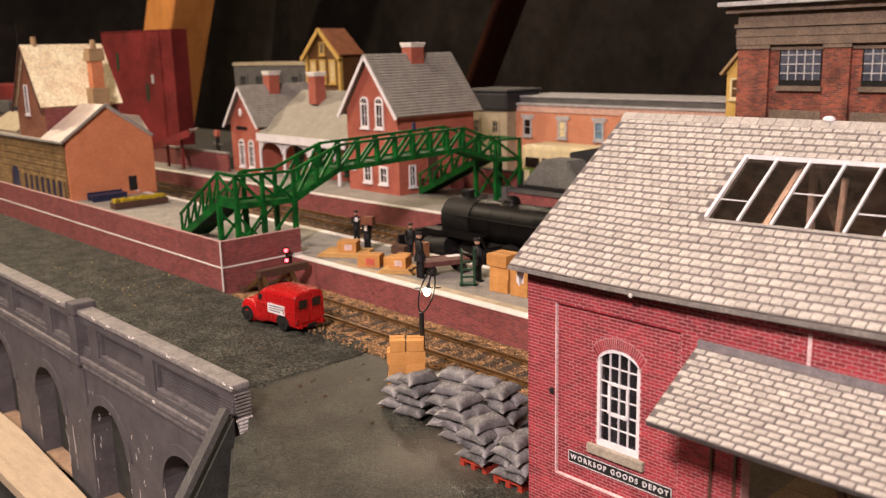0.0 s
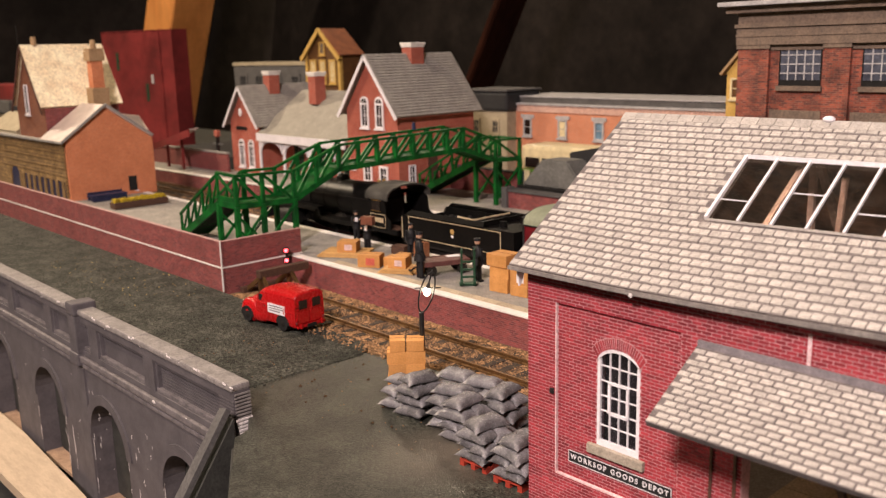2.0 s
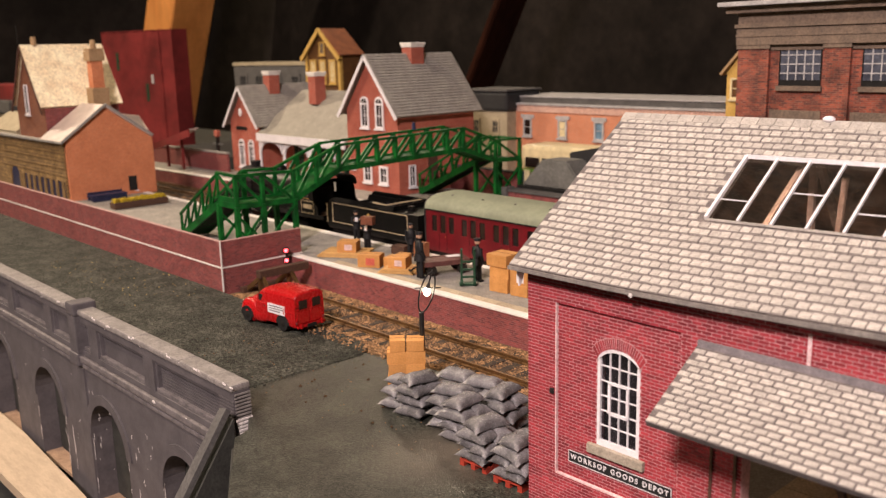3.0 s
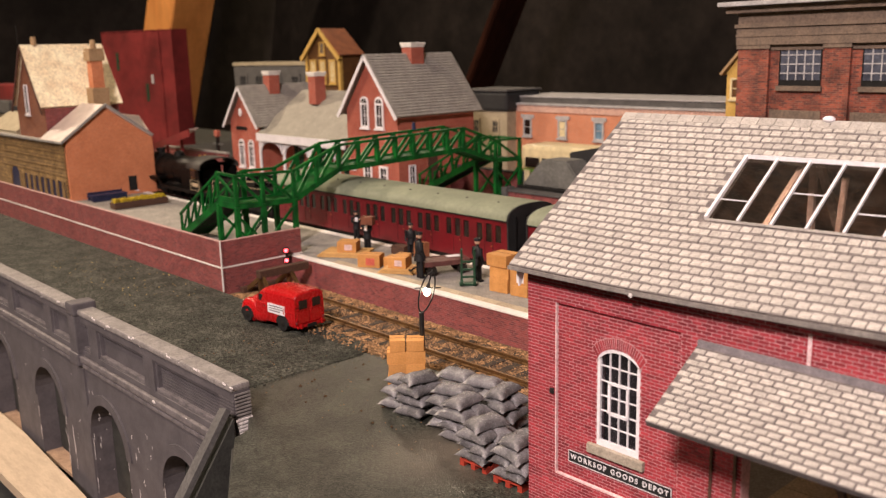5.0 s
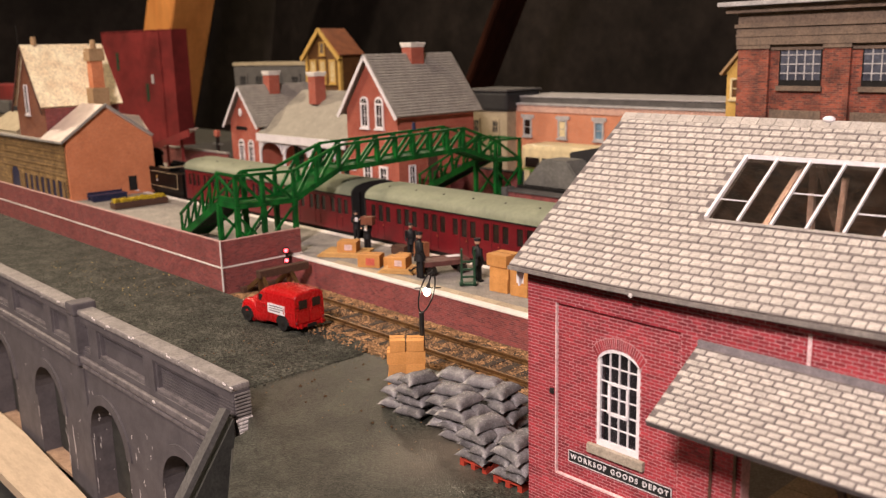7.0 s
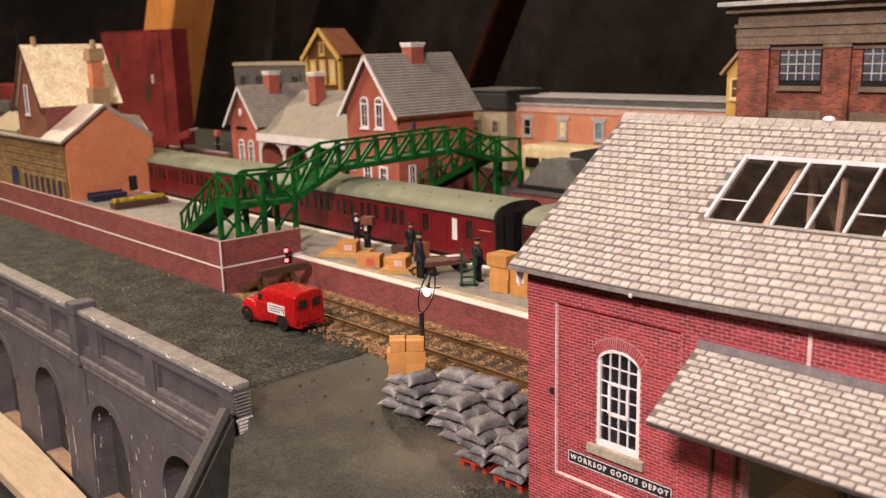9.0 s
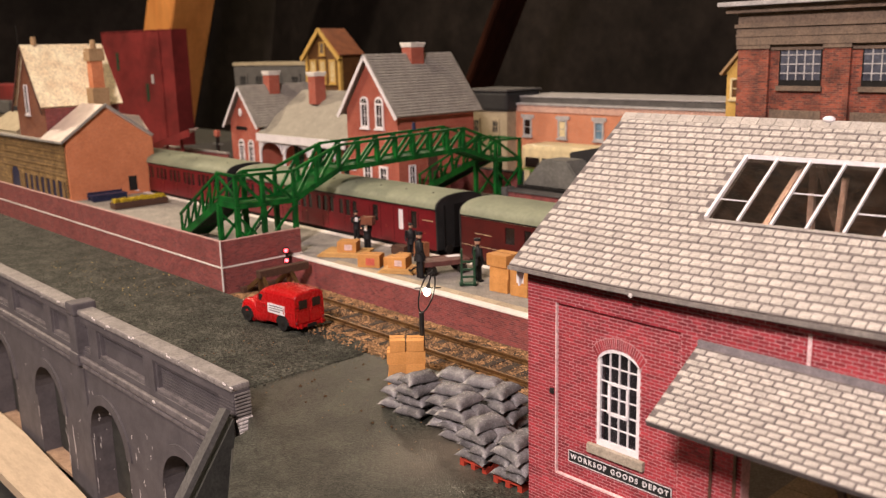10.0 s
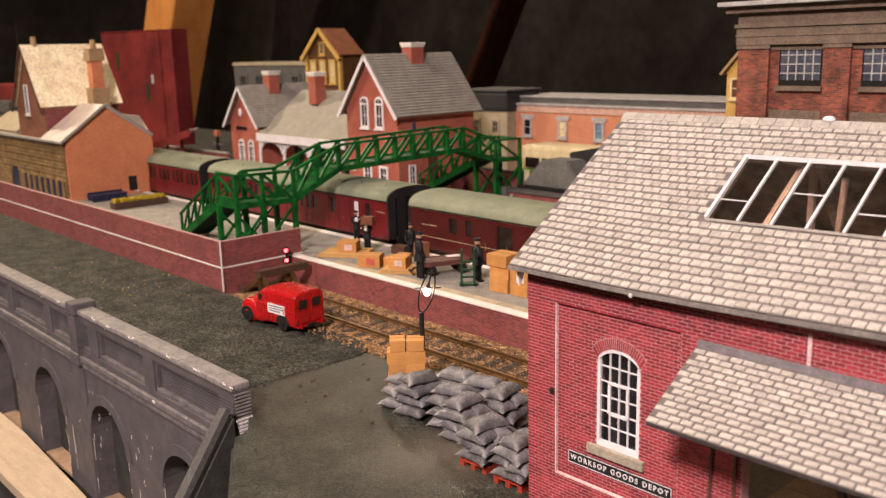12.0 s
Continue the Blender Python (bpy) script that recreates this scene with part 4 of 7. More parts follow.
        part("glazing_bar", bars(0.55, (on(x, S0, 0.6), on(x, S1 - 0.4, 0.6)), h=0.8), WHITE, sky)
    for k, s in ((0, 30.5), (2, 34.5), (4, 30.0), (5, 38.0), (6, 33)):
        x = SX0 + step * k
        part("cross_bar", bars(0.24, (on(x + 0.4, s, 0.5), on(x + step - 0.4, s, 0.5))), WHITE, sky)
    for k in range(8):
        x = SX0 + step * k
        bm = bmesh.new()
        slab(bm, on(x + 0.3, S0, 0.35), on(x + step - 0.3, S0, 0.35), on(x + step - 0.3, S1 - 0.4, 0.35), on(x + 0.3, S1 - 0.4, 0.35), 0.25)
        pane = part("pane", bm, GRIMY_GLASS, sky, "grimy clear glass")
        pane.visible_shadow = False
    # timber trusses seen through the glass
    truss = mat("truss_wood", (0.32, 0.24, 0.21), (0.24, 0.175, 0.15), 8, 0.7, 0.1)
    for x in (-97, -68, -47):
        bm = bmesh.new()
        bar(bm, (x, 172, 64), (x, 252, 64), 2.0)
        bar(bm, on(x, 4, -4), on(x, L - 3, -4), 1.2, 2.2)
        bar(bm, (x - 1.2, 212, 64), (x - 1.2, 212, 97), 1.5)
        bar(bm, (x + 8.0, 205, 66), (x + 9.5, 205, 90), 1.2)
        bar(bm, (x, 232, 64), (x + 0.1, 212, 92), 1.6)
        part("roof_truss", bm, truss, d)

    # canopy over the loading opening
    cy, cz, ky, kz = 147.0, 44.9, DY0 + 0.4, 57.2
    cs = Vector((0, ky - cy, kz - cz))
    CL = cs.length
    cu = cs / CL
    cn = Vector((0, -cu.z, cu.y))

    def onc(x, s, h=0.0):
        p = Vector((x, cy, cz)) + cu * s + cn * h
        return (p.x, p.y, p.z)
    bm = bmesh.new()
    slab(bm, onc(-100.2, 0), onc(-34, 0), onc(-34, CL), onc(-100.2, CL), 1.5)
    can = part("canopy", bm, SLATE_BED, d, "pale slated canopy")
    slates(can, onc, -100.2, -34.2, CL - 1.8, 2.85, 13, None, 160, lambda x, s: True, math.atan2(cu.z, cu.y))
    part("canopy_flashing", bars(0.35, (onc(-100.0, CL - 1.0, 0.35), onc(-34, CL - 1.0, 0.35)), h=2.2), mat("lead_flashing", (0.24, 0.22, 0.23), (0.18, 0.165, 0.175), 3, 0.6, 0.2), can, "dark lead flashing strip")
    for x in (-66, -38):
        part("canopy_bracket", bars(1.2, ((x, DY0, 40), (x, 150, 44.8)), ((x, DY0, 30), (x, 157, 45))), OLD_WOOD, can)

    # window
    yw = yr + 0.3
    bm = bmesh.new()
    f = 0.85
    box(bm, WX0, WX0 + f, yw - 0.4, yw + 0.6, WZ0, WSP + 1)
    box(bm, WX1 - f, WX1, yw - 0.4, yw + 0.6, WZ0, WSP + 1)
    box(bm, WX0 + f, WX1 - f, yw - 0.4, yw + 0.6, WZ0, WZ0 + 1.5)
    for i in range(24):
        (xa, za), (xb, zb) = pts[i], pts[i + 1]
        prism(bm, [(xa, za - 0.9), (xb, zb - 0.9), (xb, zb + 0.05), (xa, za + 0.05)], yw - 0.4, yw + 0.6, "y")
    win = part("window", bm, WHITE, d, "white arched many-paned window")
    for k in range(1, 4):
        x = WX0 + f + (WX1 - WX0 - 2 * f) * k / 4
        part("glazing_bar", boxes((x - 0.12, x + 0.12, yw - 0.2, yw + 0.4, WZ0 + 1.5, arch_z(x) - 0.8)), WHITE, win)
    for k in range(1, 6):
        zc = WZ0 + 1.5 + (49.3 - WZ0 - 1.5) * k / 6.1
        part("glazing_bar", boxes((WX0 + f, WX1 - f, yw - 0.15, yw + 0.35, zc - 0.12, zc + 0.12)), WHITE, win)
    xa, xb = WX0 + f + (WX1 - WX0 - 2 * f) / 4, WX0 + f + (WX1 - WX0 - 2 * f) * 3 / 4
    zl, zh = WZ0 + 1.5 + 22.9 * 2 / 6.1 * 1.0, WZ0 + 1.5 + 23.4 * 4 / 6.1
    part("opening_light", boxes((xa - 0.35, xa + 0.35, yw - 0.45, yw, zl, zh), (xb - 0.35, xb + 0.35, yw - 0.45, yw, zl, zh), (xa, xb, yw - 0.45, yw, zl - 0.35, zl + 0.35), (xa, xb, yw - 0.45, yw, zh - 0.35, zh + 0.35)), WHITE, win)
    bm = bmesh.new()
    box(bm, WX0 + f, WX1 - f, yw + 0.25, yw + 0.35, WZ0 + 1.5, arch_z(cx) - 0.8)
    p = part("pane", bm, GLASS, win)
    p.visible_shadow = False
    # sheet added behind the panes; the unlit inside is painted in its colour
    part("shade_backing", boxes((WX0 - 2, WX1 + 2, yb + 3, yb + 3.6, WZ0 - 2, RZ1)), mat("interior_shade", (0.022, 0.018, 0.02), (0.012, 0.011, 0.012), 9, 0.7, 0.0), d)
    part("window_sill", boxes((WX0 - 2.3, WX1 + 1.9, yr - 1.3, yr, WZ0 - 2.4, WZ0), bevel=0.15), STONE, win, "plain stone sill")

    # name board
    sx0, sx1, sz0, sz1 = -136.6, -106.0, 16.9, 20.1
    sign = part("name_board", boxes((sx0, sx1, yr - 0.4, yr, sz0, sz1)), SIGN_BLACK, d, "black name board with white lettering")
    t = 0.16
    ys = yr - 0.4
    part("board_border", boxes((sx0, sx1, ys - 0.12, ys, sz0, sz0 + t), (sx0, sx1, ys - 0.12, ys, sz1 - t, sz1), (sx0, sx0 + t, ys - 0.12, ys, sz0 + t, sz1 - t), (sx1 - t, sx1, ys - 0.12, ys, sz0 + t, sz1 - t)), WHITE, sign)
    cu_ = bpy.data.curves.new("lettering", "FONT")
    cu_.body = "WORKSOP GOODS DEPOT"
    cu_.align_x, cu_.align_y = "CENTER", "CENTER"
    cu_.size, cu_.extrude, cu_.offset = 1.9 * MM, 0.05 * MM, 0.05 * MM
    cu_.space_character = 1.45
    tmp = new("lettering_curve", cu_)
    bpy.context.view_layer.update()
    me = bpy.data.meshes.new_from_object(tmp.evaluated_get(bpy.context.evaluated_depsgraph_get()))
    wide = max(v.co.x for v in me.vertices) - min(v.co.x for v in me.vertices)
    k = 29.2 * MM / wide
    for v in me.vertices:
        v.co.x *= k
    bpy.data.objects.remove(tmp)
    me.materials.clear()
    me.materials.append(WHITE)
    o = new("lettering", me)
    o.parent = sign
    o.location = ((sx0 + sx1) / 2 * MM, (ys - 0.1) * MM, (sz0 + sz1) / 2 * MM)
    o.rotation_euler = (radians(90), 0, 0)
    return d


depot()
# ---- footbridge ----
def footbridge():
    f = thing("footbridge", "green lattice footbridge with stairs over the railway", "footbridge", (0, 0, 0))
    xn, xb = -441.0, -461.0
    # deck level and rail level along y
    line = [(249, 38.5, 55.5), (287, 37.5, 54.5), (320, 52.0, 66.5), (425, 54.6, 69.2), (456, 44.0, 58.0), (481, 43.0, 57.5)]

    def level(y):
        for (a, d0, r0), (b, d1, r1) in zip(line, line[1:]):
            if a <= y <= b:
                u = (y - a) / (b - a)
                return d0 + u * (d1 - d0), r0 + u * (r1 - r0)
    for x in (xn, xb):
        side = -1 if x == xb else 1
        for (a, d0, r0), (b, d1, r1) in zip(line, line[1:]):
            part("bottom_boom", bars(1.3, ((x, a, d0), (x, b, d1)), h=3.2), GREEN, f)
            if x == xb and a < 265 < b:
                a = 266
                r0 = level(a)[1]
            part("top_rail", bars(1.9, ((x, a - 0.4, r0), (x, b + 0.4, r1)), h=1.5), GREEN, f)
        ys = [249, 266, 287, 303.5] + [320 + 15 * k for k in range(8)] + [440.5, 456, 481]
        ys = sorted(set(ys))
        for y in ys:
            if x == xb and y < 265:
                continue
            d0, r0 = level(min(max(y, 249.01), 480.9))
            part("standard", bars(2.0, ((x, y, d0), (x, y, r0))), GREEN, f)
        for a, b in zip(ys, ys[1:]):
            if x == xb and a < 265:
                continue
            d0, r0 = level(a)
            d1, r1 = level(b)
            if 249 <= a < 287 or a >= 456:
                part("brace", bars(1.2, ((x, a, r0), (x, b, d1)), h=1.6), GREEN, f)
            else:
                part("brace", bars(1.2, ((x, a, d0), (x, b, r1)), h=1.9), GREEN, f)
    for (a, d0, r0), (b, d1, r1) in zip(line, line[1:]):
        bm = bmesh.new()
        slab(bm, (xb, a, d0 + 0.4), (xn, a, d0 + 0.4), (xn, b, d1 + 0.4), (xb, b, d1 + 0.4), 1.2)
        part("deck", bm, GREEN, f)

    # towers: corner legs with cross bracing
    def tower(y0, y1, z1):
        for x in (xn, xb):
            for y in (y0, y1):
                part("leg", bars(2.6, ((x, y, P_Z), (x, y, z1))), GREEN, f)
            part("leg_brace", bars(1.3, ((x, y0, P_Z + 3), (x, y1, z1 - 5))), GREEN, f)
            part("leg_brace", bars(1.3, ((x, y1, P_Z + 3), (x, y0, z1 - 5))), GREEN, f)
    tower(249, 266, 38)
    for x in (xn, xb):
        part("leg", bars(2.6, ((x, 287, P_Z), (x, 287, 38))), GREEN, f)
        part("leg_brace", bars(1.3, ((x, 268, P_Z + 4), (x, 285, 33))), GREEN, f)
    tower(456, 481, 43)

    # stairs, along the platform, falling away from the landing
    def stairs(ya, yb, xt, xf, zt):
        for y in (ya, yb):
            bm = bmesh.new()
            bar(bm, (xt, y, zt), (xf, y, P_Z + 1.5), 1.2, 4.2)
            part("stringer", bm, GREEN, f)
            part("handrail", bars(1.6, ((xt, y, zt + 17), (xf - 1, y, P_Z + 14.5)), h=1.3), GREEN, f)
            n = 5
            for k in range(n + 1):
                u = k / n
                x, z = xt + (xf - xt) * u, zt + (P_Z + 1.5 - zt) * u
                part("baluster", bars(1.3, ((x, y, z - (0 if k < n else 1.5)), (x, y, z + 16 - 3 * u))), GREEN, f)
                if k < n:
                    u2 = (k + 1) / n
                    part("brace", bars(0.9, ((x, y, z + 15 - 3 * u), (xt + (xf - xt) * u2, y, zt + (P_Z + 1.5 - zt) * u2))), GREEN, f)
        n = 11
        for k in range(n):
            u = (k + 0.5) / n
            x, z = xt + (xf - xt) * u, zt + (P_Z - zt) * u + 1
            part("tread", boxes((x - 2.8, x + 2.8, ya + 0.6, yb - 0.6, z - 0.5, z + 0.5)), GREEN, f)
        bm = bmesh.new()
        slab(bm, (xt, ya + 0.7, zt - 1), (xf, ya + 0.7, P_Z - 0.2), (xf, yb - 0.7, P_Z - 0.2), (xt, yb - 0.7, zt - 1), 0.8)
        part("stair_soffit", bm, UNDERFRAME, f, "dark underside")
    stairs(249, 265, -461, -509, 38)
    part("landing_rail", bars(1.8, ((xn, 249, 55.5), (xb, 249, 56)), h=1.4), GREEN, f)
    part("landing_boom", bars(1.2, ((xn, 249, 38.5), (xb, 249, 38.5)), h=3.2), GREEN, f)
    part("landing_plate", boxes((xb, xn, 248.6, 249.6, 38, 43)), GREEN, f)
    part("landing_brace", bars(1.1, ((xb, 249, 55), (xn, 249, 43)), h=1.4), GREEN, f)
    stairs(456, 472, -461, -523, 42)
    part("far_landing_rail", bars(1.8, ((xn, 481, 57.5), (xb, 481, 57.5)), h=1.4), GREEN, f)
    bm = bmesh.new()
    rod(bm, (xb, 398, 69), (xb, 398, 74), 1.6, 1.1, 8)
    part("bridge_lamp", bm, NAVY, f, "small dark lamp")
    return f


footbridge()


# ---- buildings ----
def window(parent, x, z, w, h, y, frame_mat, glass, axis="y", arched=False, bars_n=(2, 2), depth=1.0, sill=True):
    """A framed window on a wall that faces -y (axis y) or +x (axis x); x is the middle along the wall, z the foot."""
    def put(name, rows, m, par, label=""):
        rr = []
        for a0, a1, d0, d1, z0, z1 in rows:
            rr.append((a0, a1, y - d1, y - d0, z0, z1) if axis == "y" else (y + d0, y + d1, a0, a1, z0, z1))
        return part(name, boxes(*rr), m, par, label)
    t = w * 0.16
    fr = put("window", [(x - w / 2, x - w / 2 + t, -0.2, depth, z, z + h), (x + w / 2 - t, x + w / 2, -0.2, depth, z, z + h), (x - w / 2 + t, x + w / 2 - t, -0.2, depth, z, z + t), (x - w / 2 + t, x + w / 2 - t, -0.2, depth, z + h - t, z + h)], frame_mat, parent)
    put("pane", [(x - w / 2 + t, x + w / 2 - t, 0.05, 0.3, z + t, z + h - t)], glass, fr)
    for k in range(1, bars_n[0]):
        c = x - w / 2 + w * k / bars_n[0]
        put("glazing_bar", [(c - 0.25, c + 0.25, 0.3, 0.7, z + t, z + h - t)], frame_mat, fr)
    for k in range(1, bars_n[1]):
        c = z + h * k / bars_n[1]
        put("glazing_bar", [(x - w / 2 + t, x + w / 2 - t, 0.3, 0.65, c - 0.25, c + 0.25)], frame_mat, fr)
    if arched and axis == "y":
        for name, r, d0, d1, m in (("arched_head", w / 2, -0.2, depth, frame_mat), ("head_pane", w / 2 - t, depth - 0.1, depth + 0.12, glass)):
            bm = bmesh.new()
            prism(bm, [(x + r * math.cos(math.pi * k / 12), z + h - 0.02 + r * math.sin(math.pi * k / 12)) for k in range(13)], y - d1, y - d0, "y")
            part(name, bm, m, fr)
        put("head_bar", [(x - 0.25, x + 0.25, depth + 0.12, depth + 0.3, z + h, z + h + w / 2 - t)], frame_mat, fr)
    if sill:
        put("window_sill", [(x - w / 2 - 0.8, x + w / 2 + 0.8, 0, 1.9, z - 1.4, z)], frame_mat, fr)
    return fr


def gable_body(x0, x1, y0, y1, z0, eave, apex, along="y"):
    bm = bmesh.new()
    if along == "y":
        prism(bm, [(x0, z0), (x1, z0), (x1, eave), ((x0 + x1) / 2, apex), (x0, eave)], y0, y1, "y")
    else:
        prism(bm, [(y0, z0), (y1, z0), (y1, eave), ((y0 + y1) / 2, apex), (y0, eave)], x0, x1, "x")
    return bm


def gable_roof(parent, x0, x1, y0, y1, eave, apex, over, material, along="y", thick=1.6, lines=0, name="roof", eaves=None):
    """Two roof slopes with slate courses as thin steps."""
    if along == "y":
        mid, half = (x0 + x1) / 2, (x1 - x0) / 2
    else:
        mid, half = (y0 + y1) / 2, (y1 - y0) / 2
    k = (apex - eave) / half
    low = over if eaves is None else eaves
    for s in (-1, 1):
        n = max(lines, 1)
        slope = None
        for i in range(n):
            bm = bmesh.new()
            u0, u1 = i / n, (i + 1) / n
            h0, h1 = (half + low) * (1 - u0), (half + low) * (1 - u1)
            lift = 0.45 if lines else 0
            z0, z1 = apex + 1.2 - k * h0 + lift, apex + 1.2 - k * h1
            if along == "y":
                slab(bm, (mid + s * h0, y0 - over, z0), (mid + s * h0, y1 + over, z0), (mid + s * h1, y1 + over, z1), (mid + s * h1, y0 - over, z1), thick * -s)
            else:
                slab(bm, (x0 - over, mid + s * h0, z0), (x1 + over, mid + s * h0, z0), (x1 + over, mid + s * h1, z1), (x0 - over, mid + s * h1, z1), thick * s)
            if slope is None:
                slope = part(name, bm, material, parent)
            else:
                part("slate_course", bm, material, slope)
    bm = bmesh.new()
    if along == "y":
        bar(bm, (mid, y0 - over, apex + 1.4), (mid, y1 + over, apex + 1.4), 1.8, 1.0)
    else:
        bar(bm, (x0 - over, mid, apex + 1.4), (x1 + over, mid, apex + 1.4), 1.8, 1.0)
    part("ridge", bm, material, parent)


def chimney(parent, x, y, w, d, z0, z1, material, cap_mat, pots=0):
    c = part("chimney", boxes((x - w / 2, x + w / 2, y - d / 2, y + d / 2, z0, z1)), material, parent)
    part("chimney_cap", boxes((x - w / 2 - 1.2, x + w / 2 + 1.2, y - d / 2 - 1.2, y + d / 2 + 1.2, z1 - 0.2, z1 + 1.6), (x - w / 2 - 0.6, x + w / 2 + 0.6, y - d / 2 - 0.6, y + d / 2 + 0.6, z1 - 2.2, z1 - 0.2), bevel=0.2), cap_mat, c)
    for k in range(pots):
        bm = bmesh.new()
        rod(bm, (x, y + (k - (pots - 1) / 2) * 4, z1 + 1.5), (x, y + (k - (pots - 1) / 2) * 4, z1 + 8), 2.2, 1.7, 10)
        part("chimney_pot", bm, BUFF, c)
    return c


def bargeboard(parent, x0, x1, y, eave, apex, over, material, w=2.6):
    mid, half = (x0 + x1) / 2, (x1 - x0) / 2
    k = (apex - eave) / half
    for s in (-1, 1):
        bm = bmesh.new()
        a, b = (mid + s * (half + over), y, eave - k * over + 0.4), (mid, y, apex + 0.4)
        bar(bm, a, b, 0.8, w)
        n = 13
        for i in range(n):
            u = (i + 0.5) / n
            ball(bm, (a[0] + (b[0] - a[0]) * u, y - 0.1, a[2] + (b[2] - a[2]) * u - w * 0.55), 1.0, 1, 0.4, 1, 6)
        part("bargeboard", bm, material, parent, "white scalloped bargeboard")


def station():
    s = thing("station_house", "red brick gabled station house with grey slate roofs", "house", (0, 0, 0))
    PANE = bpy.data.materials["coach_window_glass"]
    # tall gabled block
    x0, x1, y0, y1, eave, apex = -592, -528.5, 440, 521, 76.5, 117
    part("wall", gable_body(x0, x1, y0, y1, P_Z - 1, eave, apex), STATION_BRICK, s)
    gable_roof(s, x0, x1, y0, y1, eave, apex, 5, GREY_SLATE, lines=22)
    bargeboard(s, x0, x1, y0 - 5.6, eave, apex, 5, WHITE)
    chimney(s, -558, 483, 11.5, 13, 98, 126, STATION_BRICK, WHITE_EDGE)
    for x in (-568, -549.6):
        window(s, x, 62.5, 10, 19.5, y0, WHITE, PANE, arched=True, bars_n=(2, 2))
    for x in (-567, -547):
        window(s, x, 19.2, 10.5, 14, y0, WHITE, PANE, bars_n=(2, 2))
    window(s, 453, 17.5, 7, 17, x1, WHITE, PANE, axis="x")
    part("door", boxes((x1, x1 + 0.5, 470, 480, P_Z, 40)), OLD_WOOD, s)
    # small gabled wing
    a0, a1, b0, b1, e2, p2 = -779, -728, 440, 520, 60, 91
    part("wall", gable_body(a0, a1, b0, b1, P_Z - 1, e2, p2), STATION_BRICK, s)
    gable_roof(s, a0, a1, b0, b1, e2, p2, 5, GREY_SLATE, lines=16)
    bargeboard(s, a0, a1, b0 - 5.6, e2, p2, 5, WHITE, 2.2)
    for x in (-760.5, -743.5):
        window(s, x, 17, 9.5, 21.5, b0, WHITE, PANE, arched=True, bars_n=(2, 2))
    part("name_plate", boxes((-768, -750, b0 - 0.8, b0, 52, 55)), BLACK, s)
    bm = bmesh.new()
    ball(bm, (-760, b0 - 0.3, 68), 3, 1, 0.3, 1.4, 10)
    part("roundel", bm, WHITE, s)
    chimney(s, -750, 470, 10.5, 11, 78, 104, STATION_BRICK, WHITE_EDGE)
    # long middle range and its canopy
    part("wall", gable_body(a1, x0, 462, 520, P_Z - 1, 52, 86, "x"), STATION_BRICK, s)
    bm = bmesh.new()
    slab(bm, (a1, 491, 87.5), (x0 - 0.4, 491, 87.5), (x0 - 0.4, 437, 50), (a1, 437, 50), -1.6)
    part("roof", bm, mat("canopy_slate", (0.32, 0.30, 0.25), (0.265, 0.25, 0.21), 7, 0.8, 0.12), s)
    bm = bmesh.new()
    slab(bm, (a1, 491, 87.5), (x0 - 0.4, 491, 87.5), (x0 - 0.4, 526, 55), (a1, 526, 55), 1.6)
    part("roof", bm, bpy.data.materials["canopy_slate"], s)
    part("canopy_fascia", boxes((a1 + 0.5, x0 - 0.5, 435.8, 437.2, 43.6, 50.4)), WHITE, s, "white canopy fascia")
    for i, x in enumerate((-728, -688, -648, -606)):
        bm = bmesh.new()
        rod(bm, (x, 440, P_Z), (x, 440, 44), 1.5, 1.2, 10)
        part("canopy_column", bm, WHITE, s)
        if i < 3:
            bm = bmesh.new()
            for k in range(12):
                t0, t1 = math.pi * k / 12, math.pi * (k + 1) / 12
                q = [(x + 19 - 17.5 * math.cos(t), 33 + 9.5 * math.sin(t)) for t in (t0, t1)]
                prism(bm, [q[0], q[1], (q[1][0], 44), (q[0][0], 44)], 439.2, 440.8, "y")
            part("canopy_arch", bm, WHITE, s)
    for x in (-697, -659, -621):
        window(s, x, 17, 14, 24, 462, PLINTH_GREEN, PANE, bars_n=(3, 3))
    chimney(s, -684, 476, 11, 11, 76, 103, STATION_BRICK, WHITE_EDGE)
    # boards and posters by the doors
    part("notice_board", boxes((-590, -583, 439.2, 440, 27, 36)), WHITE, s)
    return s


station()


